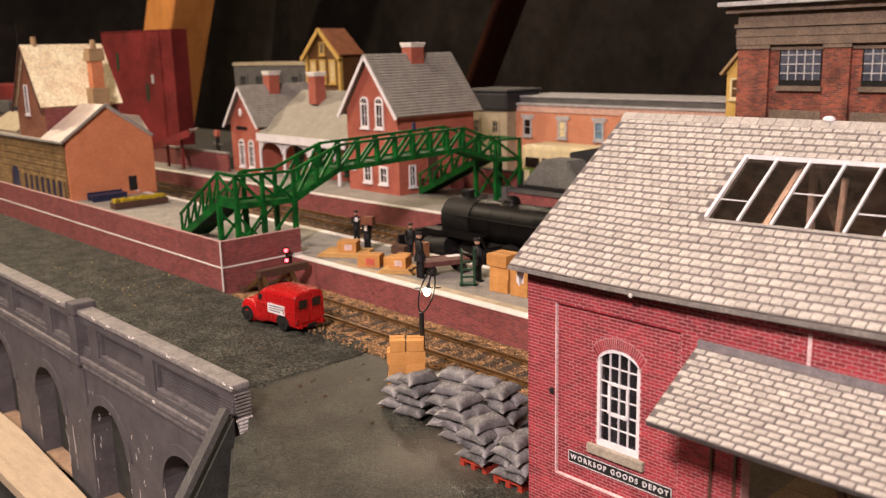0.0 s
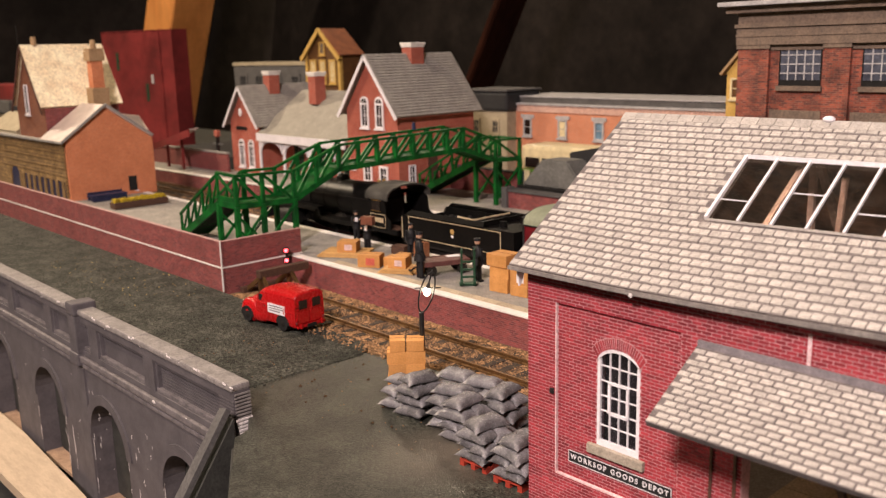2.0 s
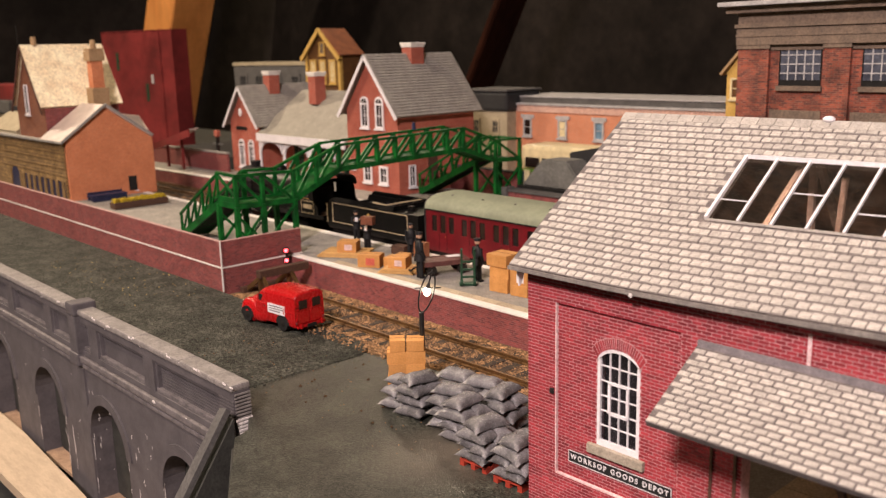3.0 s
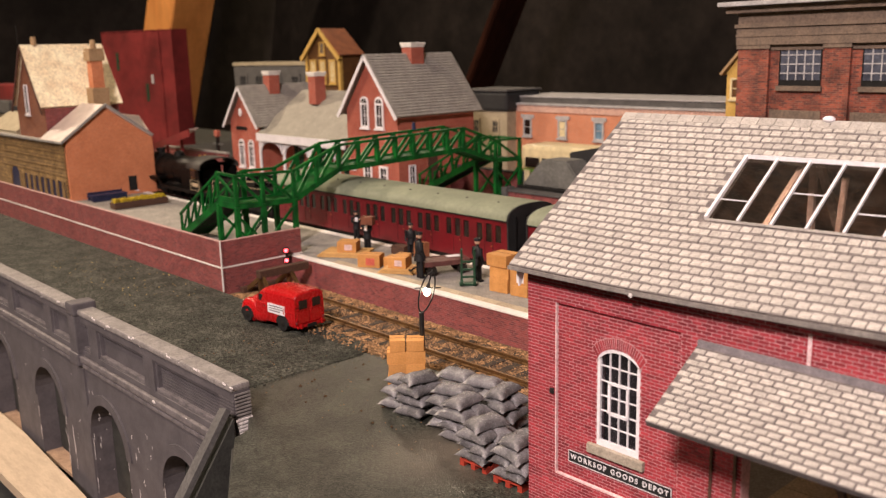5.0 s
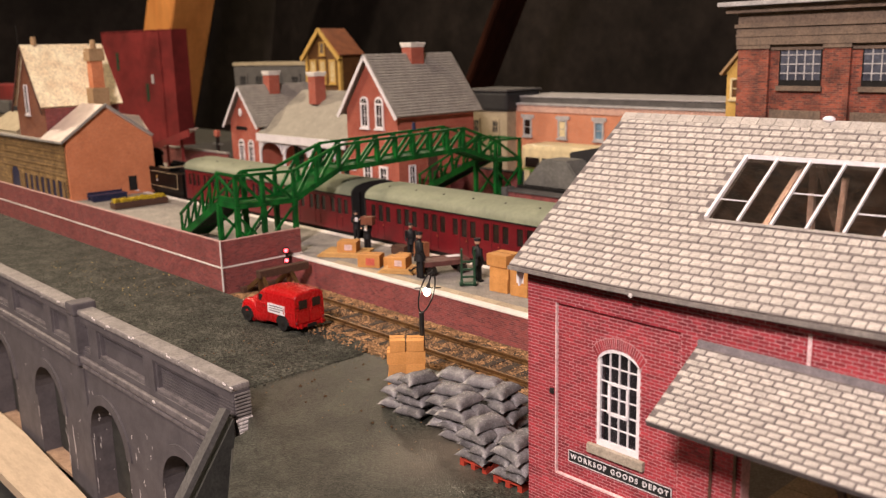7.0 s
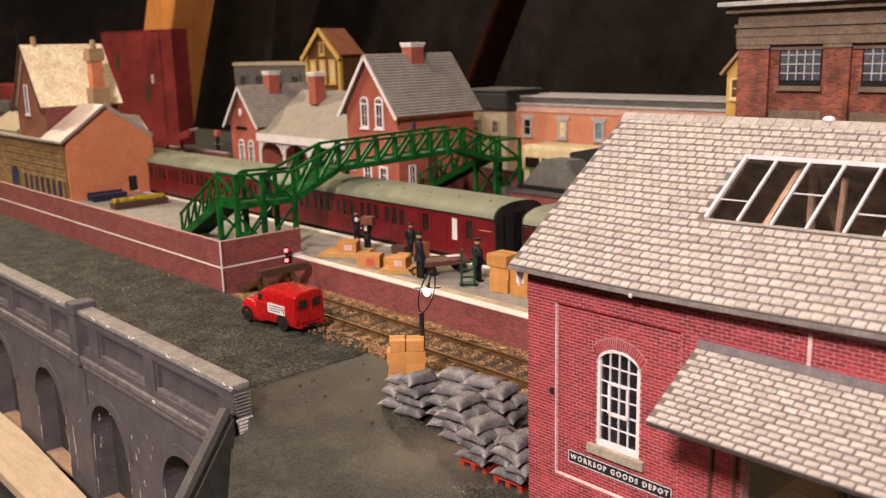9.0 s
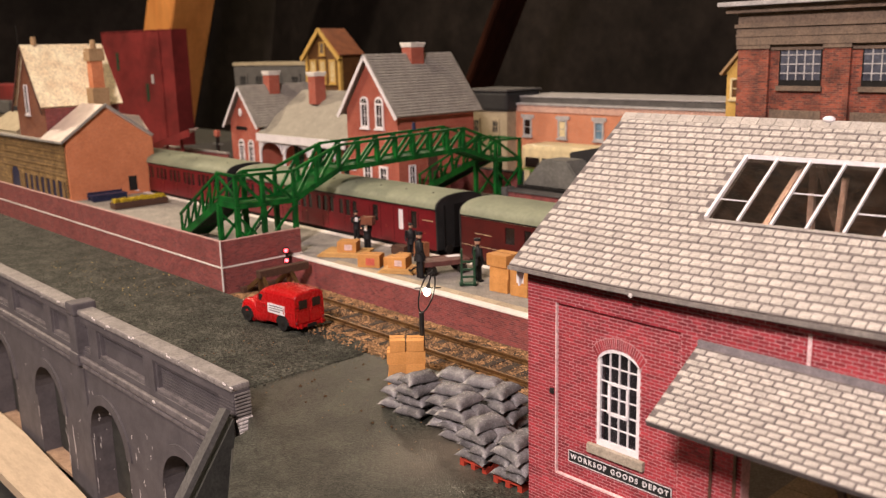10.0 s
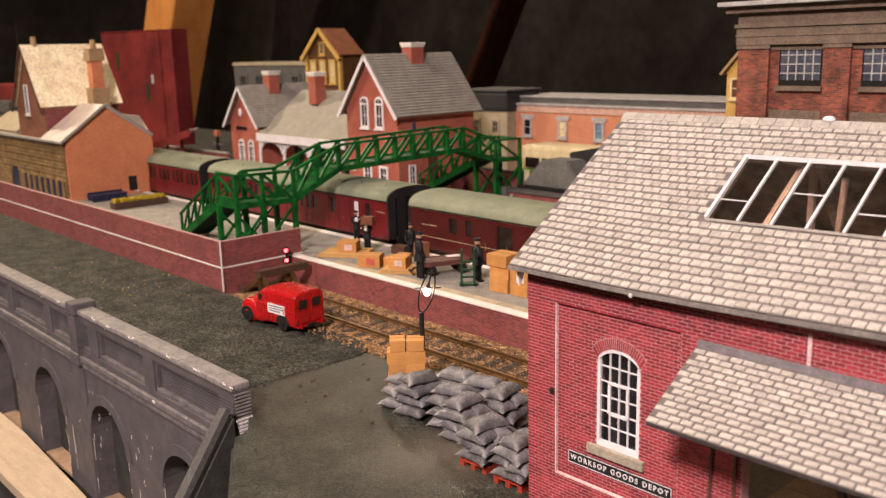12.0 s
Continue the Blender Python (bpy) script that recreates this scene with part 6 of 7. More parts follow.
def coach(name, label, length, body_mat, comp=9, brake=False, van=False):
    """A bogie coach; x runs from its leading end to its trailing end."""
    c = thing(name, label, "railway coach", (0, TRAIN_Y, 0), group="coaches of the train")
    half, zb, zc, zr = 17.6, 13.3, 36.3, 43.7
    t = 0.9
    wins = []          # (centre, width, foot, head)
    doors = []
    if van:
        wins = [(35, 6.5, 24.5, 33), (47, 4.5, 24.5, 33), (73, 10.5, 19.5, 33), (133, 10.5, 19.5, 33), (159, 4.5, 24.5, 33), (171, 6.5, 24.5, 33)]
        doors = [79, 67, 139, 127]
    else:
        n = 6 if brake else comp
        pitch = 23.3
        for k in range(n):
            x = 3.2 + pitch * k
            wins += [(x + 3.6, 4.2, 24.3, 33.2), (x + 10.3, 4.4, 23.9, 33.6), (x + 17.0, 4.2, 24.3, 33.2)]
            doors += [x + 7.3, x + 13.3]
        if brake:
            wins += [(length - 53, 5.2, 24, 33.4), (length - 30, 4.4, 21.5, 33.4), (length - 18.5, 5.0, 23.5, 33.4)]
            doors += [length - 48, length - 36, length - 58, length - 22.5, length - 14.5]
    wins.sort()
    for s in (-1, 1):
        bm = bmesh.new()
        ya, yb = sorted((s * half, s * (half - t)))
        box(bm, 0, length, ya, yb, zb, 18)
        box(bm, 0, length, ya, yb, 34, zc)
        x = 0.0
        for cx, w, z0, z1 in wins:
            box(bm, x, cx - w / 2, ya, yb, 18, 34)
            if z0 > 18:
                box(bm, cx - w / 2, cx + w / 2, ya, yb, 18, z0)
            box(bm, cx - w / 2, cx + w / 2, ya, yb, z1, 34)
            x = cx + w / 2
        box(bm, x, length, ya, yb, 18, 34)
        side = part("side", bm, body_mat, c)
        yo = s * (half - 0.45)
        for cx, w, z0, z1 in wins:
            ypane = sorted((yo, yo - s * 0.25))
            white = brake and abs(cx - (length - 30)) < 0.1
            part("window_pane", boxes((cx - w / 2, cx + w / 2, ypane[0], ypane[1], z0, z1)), WHITE if white else COACH_GLASS, side, "white painted glass" if white else "")
        yd = sorted((s * half, s * (half + 0.12)))
        for x in doors:
            part("door_joint", boxes((x - 0.07, x + 0.07, yd[0], yd[1], 14.6, 34.2)), UNDERFRAME, side)
        if not van:
            for x in doors[::2]:
                part("door_handle", boxes((x + 4.6, x + 5.4, yd[0], yd[1] + 0.25, 21.8, 22.2)), BRASS, side)
        if van:
            for z in (20.4, 35.2):
                part("lining", boxes((0.5, length - 0.5, yd[0], yd[1], z, z + 0.2)), LINING, side, "thin cream lining")
            part("lettering_bar", boxes((10, 22, yd[0], yd[1], 27, 27.25)), LINING, side)
            for x in (55, 59, 74, 130):
                part("door_handle", boxes((x, x + 0.6, yd[0], yd[1] + 0.4, 19, 23)), BRASS, side)
        elif brake:
            part("lettering_bar", boxes((length - 11, length - 2.5, yd[0], yd[1], 29.2, 29.5)), LINING, side, "pale lettering strip")
        part("sole_bar", boxes((0.5, length - 0.5, *sorted((s * (half - 1.8), s * (half - 0.5))), 10.2, zb)), UNDERFRAME, c, "black sole bar")
        part("footboard", boxes((2, length - 2, *sorted((s * (half - 1), s * (half + 1.0))), 9.4, 10.2)), UNDERFRAME, c)
    for x0, x1 in ((-1.0, t), (length - t, length + 1.0)):
        bm = bmesh.new()
        prism(bm, [(-half + 0.05, zb), (half - 0.05, zb)] + roof_outline(half + 0.5, zc, zr - 0.15, 22), *((x0, -0.05) if x0 < 0 else (length + 0.05, x1)), "x")
        end = part("coach_end", bm, END_GREY, c, "dark grey end")
        xe = x0 - 0.4 if x0 < 0 else x1 + 0.4
        part("corridor_door", boxes((min(x0, xe), max(x1, xe), -5, 5, zb + 1, 38), bevel=0.15), SOOT, end)
        for y in (-12.5, 12.5):
            bm = bmesh.new()
            bar(bm, (xe, y, 12), (xe, y, 38), 0.6)
            part("end_rail", bm, SOOT, end)
    bm = bmesh.new()
    prism(bm, [(u, z) for u, z in roof_outline(half + 0.7, zc, zr, 22)], -0.04, length + 0.04, "x")
    roof = part("roof", bm, COACH_ROOF, c, "grey-green curved roof", 50)
    part("cantrail", boxes((-0.3, length + 0.3, -half - 0.75, -half + 0.2, zc - 0.6, zc)), UNDERFRAME, c)
    x = 12.0
    while x < length - 6:
        for y in (-8.5,) if not van else ():
            bm = bmesh.new()
            rod(bm, (x, y, 41), (x, y, 43.6), 0.75, 0.6, 10)
            part("roof_vent", bm, LOCO_TOP, roof)
        x += 23.3
    if van:
        for x in (56, 130, 190):
            bm = bmesh.new()
            rod(bm, (x, 6, 42), (x, 6, 45.2), 1.0, 0.8, 8)
            part("roof_vent", bm, COACH_ROOF, roof)
    part("interior_floor", boxes((1, length - 1, -half + 1, half - 1, zb, zb + 1)), DARK, c)
    part("partition", boxes((1, length - 1, -0.5, 0.5, zb + 1, zc - 1)), OLD_WOOD, c)
    part("underframe", boxes((3, length - 3, -12, 12, 7.5, zb), (length / 2 - 28, length / 2 + 28, -14, 14, 4.5, 7.5)), UNDERFRAME, c)
    for bx in (34, length - 34):
        bogie = part("bogie", boxes((bx - 20, bx + 20, -12.5, -11, 4, 8), (bx - 20, bx + 20, 11, 12.5, 4, 8), (bx - 3, bx + 3, -11, 11, 5, 8)), UNDERFRAME, c)
        for dx in (-16, 16):
            SPINS.append((wheelset(c, bx + dx, 7.0), bx + dx, 7.0))
    for x, d in ((0, -1), (length, 1)):
        buffers(c, x, d)
    return c


def locomotive():
    l = thing("steam_locomotive", "sooty black steam locomotive with lined cab", "locomotive", (0, TRAIN_Y, 0))
    # boiler, smokebox, firebox
    bm = bmesh.new()
    rod(bm, (31, 0, 30.4), (52, 0, 30.4), 11.7, 11.7, 40)
    part("smokebox", bm, SOOT, l, smooth=35)
    bm = bmesh.new()
    ball(bm, (31, 0, 30.2), 9.0, 0.22, 1, 1, 28)
    rod(bm, (28.8, 0, 30.2), (27.6, 0, 30.2), 1.2, 1.0, 10)
    door = part("smokebox_door", bm, SOOT, l, smooth=40)
    part("door_handle", bars(0.5, ((28.4, 0, 30.2), (28.4, 3.4, 32)), ((28.4, 0, 30.2), (28.4, -2, 27.2))), CHROME, door)
    bm = bmesh.new()
    rod(bm, (52, 0, 30.4), (98, 0, 30.6), 11.2, 11.6, 40)
    boiler = part("boiler", bm, LOCO, l, smooth=35)
    for x in (52.5, 67, 82, 97):
        bm = bmesh.new()
        rod(bm, (x - 0.4, 0, 30.3), (x + 0.4, 0, 30.3), 11.45 + (x - 56) * 0.0085, None, 40)
        part("boiler_band", bm, LOCO, boiler, smooth=35)
    bm = bmesh.new()
    o = [(u, z) for u, z in roof_outline(12.0, 31, 42.4, 18)] + [(-12, 19), (12, 19)]
    prism(bm, o, 98, 120, "x")
    part("firebox", bm, LOCO, l, smooth=30)
    for s in (-1, 1):
        part("handrail", bars(0.45, ((40, s * 11.8, 33.5), (119, s * 12.4, 34))), UNDERFRAME, l)
    # chimney, dome, safety valves, whistle
    bm = bmesh.new()
    rod(bm, (41, 0, 40), (41, 0, 42.2), 5.0, 3.4, 20)
    rod(bm, (41, 0, 42.2), (41, 0, 45.0), 3.3, 3.5, 20)
    rod(bm, (41, 0, 45.0), (41, 0, 45.9), 4.1, 3.9, 20)
    part("chimney", bm, SOOT, l, smooth=40)
    bm = bmesh.new()
    rod(bm, (74, 0, 40), (74, 0, 42.4), 5.6, 4.4, 20)
    ball(bm, (74, 0, 42.4), 4.4, 1, 1, 0.8, 20)
    part("dome", bm, LOCO, l, smooth=60)
    bm = bmesh.new()
    for y in (-2, 2):
        rod(bm, (113, y, 42), (113, y, 45), 1.3, 1.0, 10)
    part("safety_valves", bm, BRASS, l, smooth=40)
    # running plates
    bm = bmesh.new()
    box(bm, 22, 66, -17, 17, 24.0, 25.0)
    box(bm, 71, 147, -17, 17, 18.8, 19.8)
    part("running_plate", bm, LOCO, l)
    for s in (-1, 1):
        bm = bmesh.new()
        pts = [(66, 24.5), (68, 23.6), (69.2, 21.8), (70, 20.2), (71.5, 19.3)]
        for a, b in zip(pts, pts[1:]):
            bar(bm, (a[0], s * 16.6, a[1]), (b[0], s * 16.6, b[1]), 0.8, 1.4)
        part("plate_curve", bm, LOCO, l)
        part("valance", boxes((24, 66, *sorted((s * 16.4, s * 17.0)), 22.4, 24.0), (71.5, 147, *sorted((s * 16.4, s * 17.0)), 17.0, 18.8)), LOCO, l)
        bm = bmesh.new()
        rod(bm, (24, s * 14.5, 14.5), (42, s * 14.5, 16.5), 5.6, 5.6, 18)
        part("cylinder", bm, SOOT, l, smooth=40)
        part("connecting_rod", bars(0.9, ((42, s * 12, 15), (80, s * 12, 10)), ((52, s * 11.2, 10.5), (108, s * 11.2, 10.5)), h=1.6), CHROME, l)
    bm = bmesh.new()
    prism(bm, [(1, 18), (22, 25), (36, 25), (36, 19), (1, 16)], -9, 9, "y")
    part("front_plate", bm, LOCO, l)
    part("buffer_beam", boxes((0, 1.4, -17, 17, 10.5, 17.5)), SOOT, l)
    part("frames", boxes((2, 146, -6, 6, 6, 20)), UNDERFRAME, l)
    buffers(l, 0, -1)
    # cab
    for s in (-1, 1):
        bm = bmesh.new()
        ya, yb = sorted((s * 16.8, s * 15.9))
        prism(bm, [(120, 18.8), (141, 18.8), (141, 24.5), (137, 27), (136, 34.6), (135, 36.0), (135, 36.8), (120, 36.8)], ya, yb, "y")
        side = part("cab_side", bm, LOCO, l)
        ys = sorted((s * 16.8, s * 17.0))
        part("cab_window", boxes((124, 131.5, ys[0] - 0.05, ys[1], 29.8, 35.6)), COACH_GLASS, side)
        part("window_beading", boxes((123.4, 132, ys[0], ys[1] + 0.1, 29.2, 29.7), (123.4, 132, ys[0], ys[1] + 0.1, 35.6, 36.0)), BRASS, side)
        a, b, z0, z1, t = 122.6, 136.4, 19.8, 27.6, 0.3
        part("lining", boxes((a, b, ys[0], ys[1] + 0.06, z0, z0 + t), (a, b, ys[0], ys[1] + 0.06, z1, z1 + t), (a, a + t, ys[0], ys[1] + 0.06, z0 + t, z1), (b - t, b, ys[0], ys[1] + 0.06, z0 + t, z1)), LINING, side, "cream lining")
        for k in range(5):
            part("number_bar", boxes((124.9 + k * 2.0, 126.4 + k * 2.0, ys[0], ys[1] + 0.06, 22.9, 25.6)), LINING, side, "cream numeral bar")
    part("cab_front", boxes((119.6, 120.6, -15.9, 15.9, 19, 29.6), (119.6, 120.6, -15.9, 15.9, 36.0, 38.5), (119.6, 120.6, -8.4, 8.4, 29.6, 36.0), (119.6, 120.6, -15.9, -13.6, 29.6, 36.0), (119.6, 120.6, 13.6, 15.9, 29.6, 36.0)), LOCO, l)
    bm = bmesh.new()
    o = roof_outline(17.2, 36.6, 44.6, 18)
    inner = [(u * 0.95, z - 0.8) for u, z in o][::-1]
    prism(bm, o + inner, 118.0, 138.5, "x")
    part("cab_roof", bm, LOCO_TOP, l, "sooty grey curved cab roof", 50)
    part("backhead", boxes((120.6, 125, -7, 7, 19.8, 34)), DARK, l)
    part("cab_floor", boxes((120.6, 146, -15.5, 15.5, 18.8, 20)), OLD_WOOD, l)
    for x, r in ((20, 6.2), (52, 10.6), (80, 10.6), (108, 10.6)):
        SPINS.append((wheelset(l, x, r, "driving_wheelset" if r > 8 else "pony_wheelset"), x, r))
    return l


def tender():
    t = thing("tender", "black lined coal tender with gilt crest", "tender", (0, TRAIN_Y, 0))
    L = 87.0
    for s in (-1, 1):
        ya, yb = sorted((s * 16.3, s * 15.3))
        bm = bmesh.new()
        prism(bm, [(0, 15), (L, 15), (L, 30.5), (3, 30.5), (1.6, 28), (0, 24)], ya, yb, "y")
        side = part("tank_side", bm, LOCO, t)
        bm = bmesh.new()
        slab(bm, (4, s * 16.3, 30.5), (66, s * 16.3, 30.5), (66, s * 15.2, 33.0), (8, s * 15.2, 33.0), 0.8 * s)
        part("coal_plate", bm, LOCO, side)
        ys = sorted((s * 16.3, s * 16.5))
        a, b, z0, z1, w = 6, 78, 17.6, 29.4, 0.35
        part("lining", boxes((a, b, ys[0], ys[1], z0, z0 + w), (a, b, ys[0], ys[1], z1, z1 + w), (a, a + w, ys[0], ys[1], z0 + w, z1), (b - w, b, ys[0], ys[1], z0 + w, z1)), LINING, side, "cream lining")
        bm = bmesh.new()
        ball(bm, (42, s * 16.4, 25.2), 1.7, 1, 0.1, 0.9, 10)
        part("crest", bm, GILT, side, "small gilt crest")
        bm = bmesh.new()
        ball(bm, (42, s * 16.45, 22.6), 1.1, 1, 0.1, 0.8, 10)
        part("crest_base", bm, WHITE, side)
        part("handrail", bars(0.4, ((1, s * 16.9, 17), (1, s * 16.9, 29))), LINING, side)
        part("side_frame", boxes((3, L - 3, *sorted((s * 13, s * 14)), 5, 13.5)), UNDERFRAME, t)
    part("tank_back", boxes((L - 1, L, -15.3, 15.3, 15, 30.5)), LOCO, t)
    part("tank_front", boxes((0.5, 1.5, -15.3, 15.3, 15, 27)), LOCO, t)
    part("tank_top", boxes((52, L - 1, -15.3, 15.3, 29.4, 30.4)), LOCO, t)
    part("coal_space_floor", boxes((1.5, 52, -15.3, 15.3, 22, 23)), LOCO, t)
    part("coal_bulkhead", boxes((64, 65, -14.6, 14.6, 30.4, 33.4)), LOCO, t)
    bm = bmesh.new()
    rg = random.Random(31)
    for _ in range(150):
        x, y = rg.uniform(6, 61), rg.uniform(-13, 13)
        bmesh.ops.create_icosphere(bm, subdivisions=1, radius=rg.uniform(1.2, 2.6), matrix=Matrix.Translation((x, y, rg.uniform(23.5, 27))) @ Matrix.Rotation(rg.uniform(0, 3), 4, "X"))
    tagged(part("coal", bm, SOOT, t), "heaped black coal", kind="stuff")
    for y in (-8, 8):
        bm = bmesh.new()
        rod(bm, (72, y, 30), (72, y, 33.5), 2.2, 2.0, 12)
        part("filler_cap", bm, LOCO, t)
    part("cross_rail", bars(0.7, ((56, -14, 33), (56, 14, 33)), ((44, -14, 33.5), (56, -14, 33))), LINING, t)
    part("chassis", boxes((1, L - 1, -16, 16, 13.5, 15), (4, L - 4, -9, 9, 8, 13.5)), UNDERFRAME, t)
    for x in (14, 39, 64):
        SPINS.append((wheelset(t, x, 7.2), x, 7.2))
    buffers(t, L, 1)
    return t


LOCO_T = locomotive()
TENDER_T = tender()
COACH_1 = coach("suburban_coach", "crimson compartment coach with grey-green roof", 213, CRIMSON, 9)
COACH_2 = coach("brake_coach", "crimson brake coach with one white window", 210, CRIMSON, 6, brake=True)
VAN_T = coach("parcels_van", "dark maroon lined parcels coach with grey roof", 206, MAROON, van=True)
# leading end of each vehicle where the train has come to rest
TRAIN = [(LOCO_T, -1082.0), (TENDER_T, -931.5), (COACH_1, -836.0), (COACH_2, -609.0), (VAN_T, -379.0)]
# distance still to run, second by second
RUN = [(0, 691), (0.5, 656.5), (1, 619.5), (1.5, 580.5), (2, 543.5), (2.5, 507), (3, 470.5), (3.2, 455.6), (4.0, 395), (4.8, 334), (5, 318.8), (5.5, 281.5), (6, 250), (6.5, 219),
       (7, 190), (7.2, 178), (8, 134), (8.8, 95), (9, 86), (9.5, 64), (10, 41.5), (10.5, 18.8), (10.8, 5.8), (11, 0), (11.5, 0), (12, 0)]


# ---- red delivery van ----
def red_van():
    v = thing("delivery_van", "small bright red post-war delivery van", "van", (-345.2, 214.0, -0.55), 186)
    # x forward along the van: doors at -20, nose at +20
    bm = bmesh.new()
    # place along the van, half width, foot, shoulder and crown heights
    rows = [(-20.0, 8.4, 3.2, 16.0, 17.7), (-19.4, 8.65, 3.0, 16.4, 18.3), (-12, 8.8, 3.0, 16.7, 18.9), (-4, 8.8, 3.0, 16.7, 18.9), (2.0, 8.6, 3.0, 16.2, 18.3), (4.6, 8.3, 3.0, 15.4, 17.4),
            (6.0, 8.1, 3.0, 14.2, 16.4), (8.0, 7.7, 3.0, 12.6, 14.2), (9.2, 7.2, 3.0, 11.2, 12.7), (10.6, 5.9, 3.2, 10.6, 12.4), (14.5, 4.9, 3.4, 9.6, 11.9), (18, 4.1, 3.8, 8.2, 10.6), (19.4, 3.5, 4.4, 7.0, 9.2), (20.2, 2.6, 5.0, 6.2, 7.6)]
    rings = []
    for x, hw, z0, zs, zt in rows:
        o = [(-hw * 0.94, z0), (-hw, z0 + 1.2), (-hw, z0 + (zs - z0) * 0.5), (-hw * 0.985, z0 + (zs - z0) * 0.75), (-hw * 0.96, zs - 0.6), (-hw * 0.94, zs), (-hw * 0.87, zs + (zt - zs) * 0.45), (-hw * 0.68, zs + (zt - zs) * 0.8), (-hw * 0.36, zt - (zt - zs) * 0.05), (0, zt)]
        o = o + [(-y, z) for y, z in o[-2::-1]]
        rings.append([bm.verts.new((x, y, z)) for y, z in o])
    for a, b in zip(rings, rings[1:]):
        for i in range(len(a)):
            j = (i + 1) % len(a)
            bm.faces.new((a[i], b[i], b[j], a[j]))
    bm.faces.new(rings[0])
    bm.faces.new(rings[-1][::-1])
    bmesh.ops.recalc_face_normals(bm, faces=bm.faces[:])
    part("body", bm, VAN_RED, v, smooth=32)
    for s in (-1, 1):
        bm = bmesh.new()
        ball(bm, (13.6, s * 6.5, 5.6), 5.6, 1.22, 0.5, 1.02, 26)
        part("front_wing", bm, VAN_RED, v, smooth=80)
        bm = bmesh.new()
        ball(bm, (6.4, s * 7.6, 4.4), 4.2, 1.75, 0.36, 0.72, 20)
        part("wing_tail", bm, VAN_RED, v, smooth=80)
        bm = bmesh.new()
        ball(bm, (19.0, s * 6.3, 8.2), 1.35, 0.7, 1, 1, 12)
        part("headlight", bm, CHROME, v, smooth=60)
        # roof gutter and belt swage
        part("roof_gutter", bars(0.5, ((-19.6, s * 8.3, 16.3), (3.4, s * 8.1, 16.0)), h=0.4), VAN_RED, v)
        part("swage", bars(0.3, ((-19.4, s * 8.72, 9.4), (-1.5, s * 8.8, 9.4))), VAN_RED, v)
        part("door_window", boxes((1.0, 5.6, *sorted((s * 7.5, s * 8.3)), 11.9, 14.9), bevel=0.3), COACH_GLASS, v)
        part("quarter_frame", boxes((0.4, 0.9, *sorted((s * 7.6, s * 8.5)), 11.4, 15.2), (5.7, 6.1, *sorted((s * 7.4, s * 8.3)), 11.4, 14.6)), VAN_RED, v)
        part("cab_door", boxes((-0.6, 7.4, *sorted((s * 8.2, s * 8.78)), 4.2, 11.3), bevel=0.3), VAN_RED, v)
        part("door_handle", boxes((0.2, 1.6, *sorted((s * 8.78, s * 9.1)), 9.9, 10.3)), CHROME, v)
        pane = part("rear_window", boxes((-20.5, -19.9, *sorted((s * 1.5, s * 6.2)), 10.9, 14.9), bevel=0.5), COACH_GLASS, v)
        part("window_rubber", boxes((-20.35, -19.95, *sorted((s * 1.1, s * 6.6)), 10.4, 10.9), (-20.35, -19.95, *sorted((s * 1.1, s * 6.6)), 14.9, 15.3), (-20.35, -19.95, *sorted((s * 1.1, s * 1.5)), 10.9, 14.9), (-20.35, -19.95, *sorted((s * 6.2, s * 6.6)), 10.9, 14.9)), VAN_RED, pane)
        part("rear_door", boxes((-20.3, -19.9, *sorted((s * 0.3, s * 7.3)), 4.2, 9.9), bevel=0.25), VAN_RED, v)
        part("hinge", boxes((-20.7, -20.0, *sorted((s * 7.2, s * 7.9)), 6.0, 6.9), (-20.7, -20.0, *sorted((s * 7.2, s * 7.9)), 12.4, 13.3), bevel=0.12), VAN_RED, v)
        part("overrider", boxes((-21.6, -20.6, *sorted((s * 5.4, s * 6.6)), 2.3, 4.6), bevel=0.3), VAN_RED, v)
        bm = bmesh.new()
        ball(bm, (-20.2, s * 7.8, 5.0), 0.6, 0.6, 1, 1, 8)
        part("tail_lamp", bm, TOWER_RED, v, smooth=60)
        for x in (13.8, -11.4):
            bm = bmesh.new()
            out = 9.25 if x > 0 else 8.85
            rod(bm, (x, s * 6.4, 3.9), (x, s * out, 3.9), 3.7, 3.5, 24)
            w = part("wheel", bm, RUBBER, v, "", 40)
            bm = bmesh.new()
            rod(bm, (x, s * (out - 0.05), 3.9), (x, s * (out + 0.25), 3.9), 1.9, 1.4, 16)
            part("hub_cap", bm, UNDERFRAME, w, "", 40)
            # no cutout: a black ring paints the shade under the arch
            bm = bmesh.new()
            for k in range(12):
                a0, a1 = math.pi * k / 12, math.pi * (k + 1) / 12
                prism(bm, [(x + 3.6 * math.cos(a0), 3.4 + 3.6 * math.sin(a0)), (x + 4.5 * math.cos(a0), 3.4 + 4.5 * math.sin(a0)), (x + 4.5 * math.cos(a1), 3.4 + 4.5 * math.sin(a1)), (x + 3.6 * math.cos(a1), 3.4 + 3.6 * math.sin(a1))], *sorted((s * (out - 0.9), s * out)), "y")
            bmesh.ops.remove_doubles(bm, verts=bm.verts, dist=0.01)
            part("wheel_arch", bm, DARK, v, "wheel arch ring with its shade painted black")
        sign = part("side_sign", boxes((-13.6, -1.8, *sorted((s * 8.85, s * 9.1)), 7.6, 12.0)), WHITE, v, "white advertising panel with unreadable lines")
        for k in range(3):
            part("sign_line", boxes((-12.4 + 2.0 * (k == 0), -3.0, *sorted((s * 9.1, s * 9.16)), 8.6 + 1.1 * k, 9.0 + 1.1 * k)), GREY_RENDER, sign)
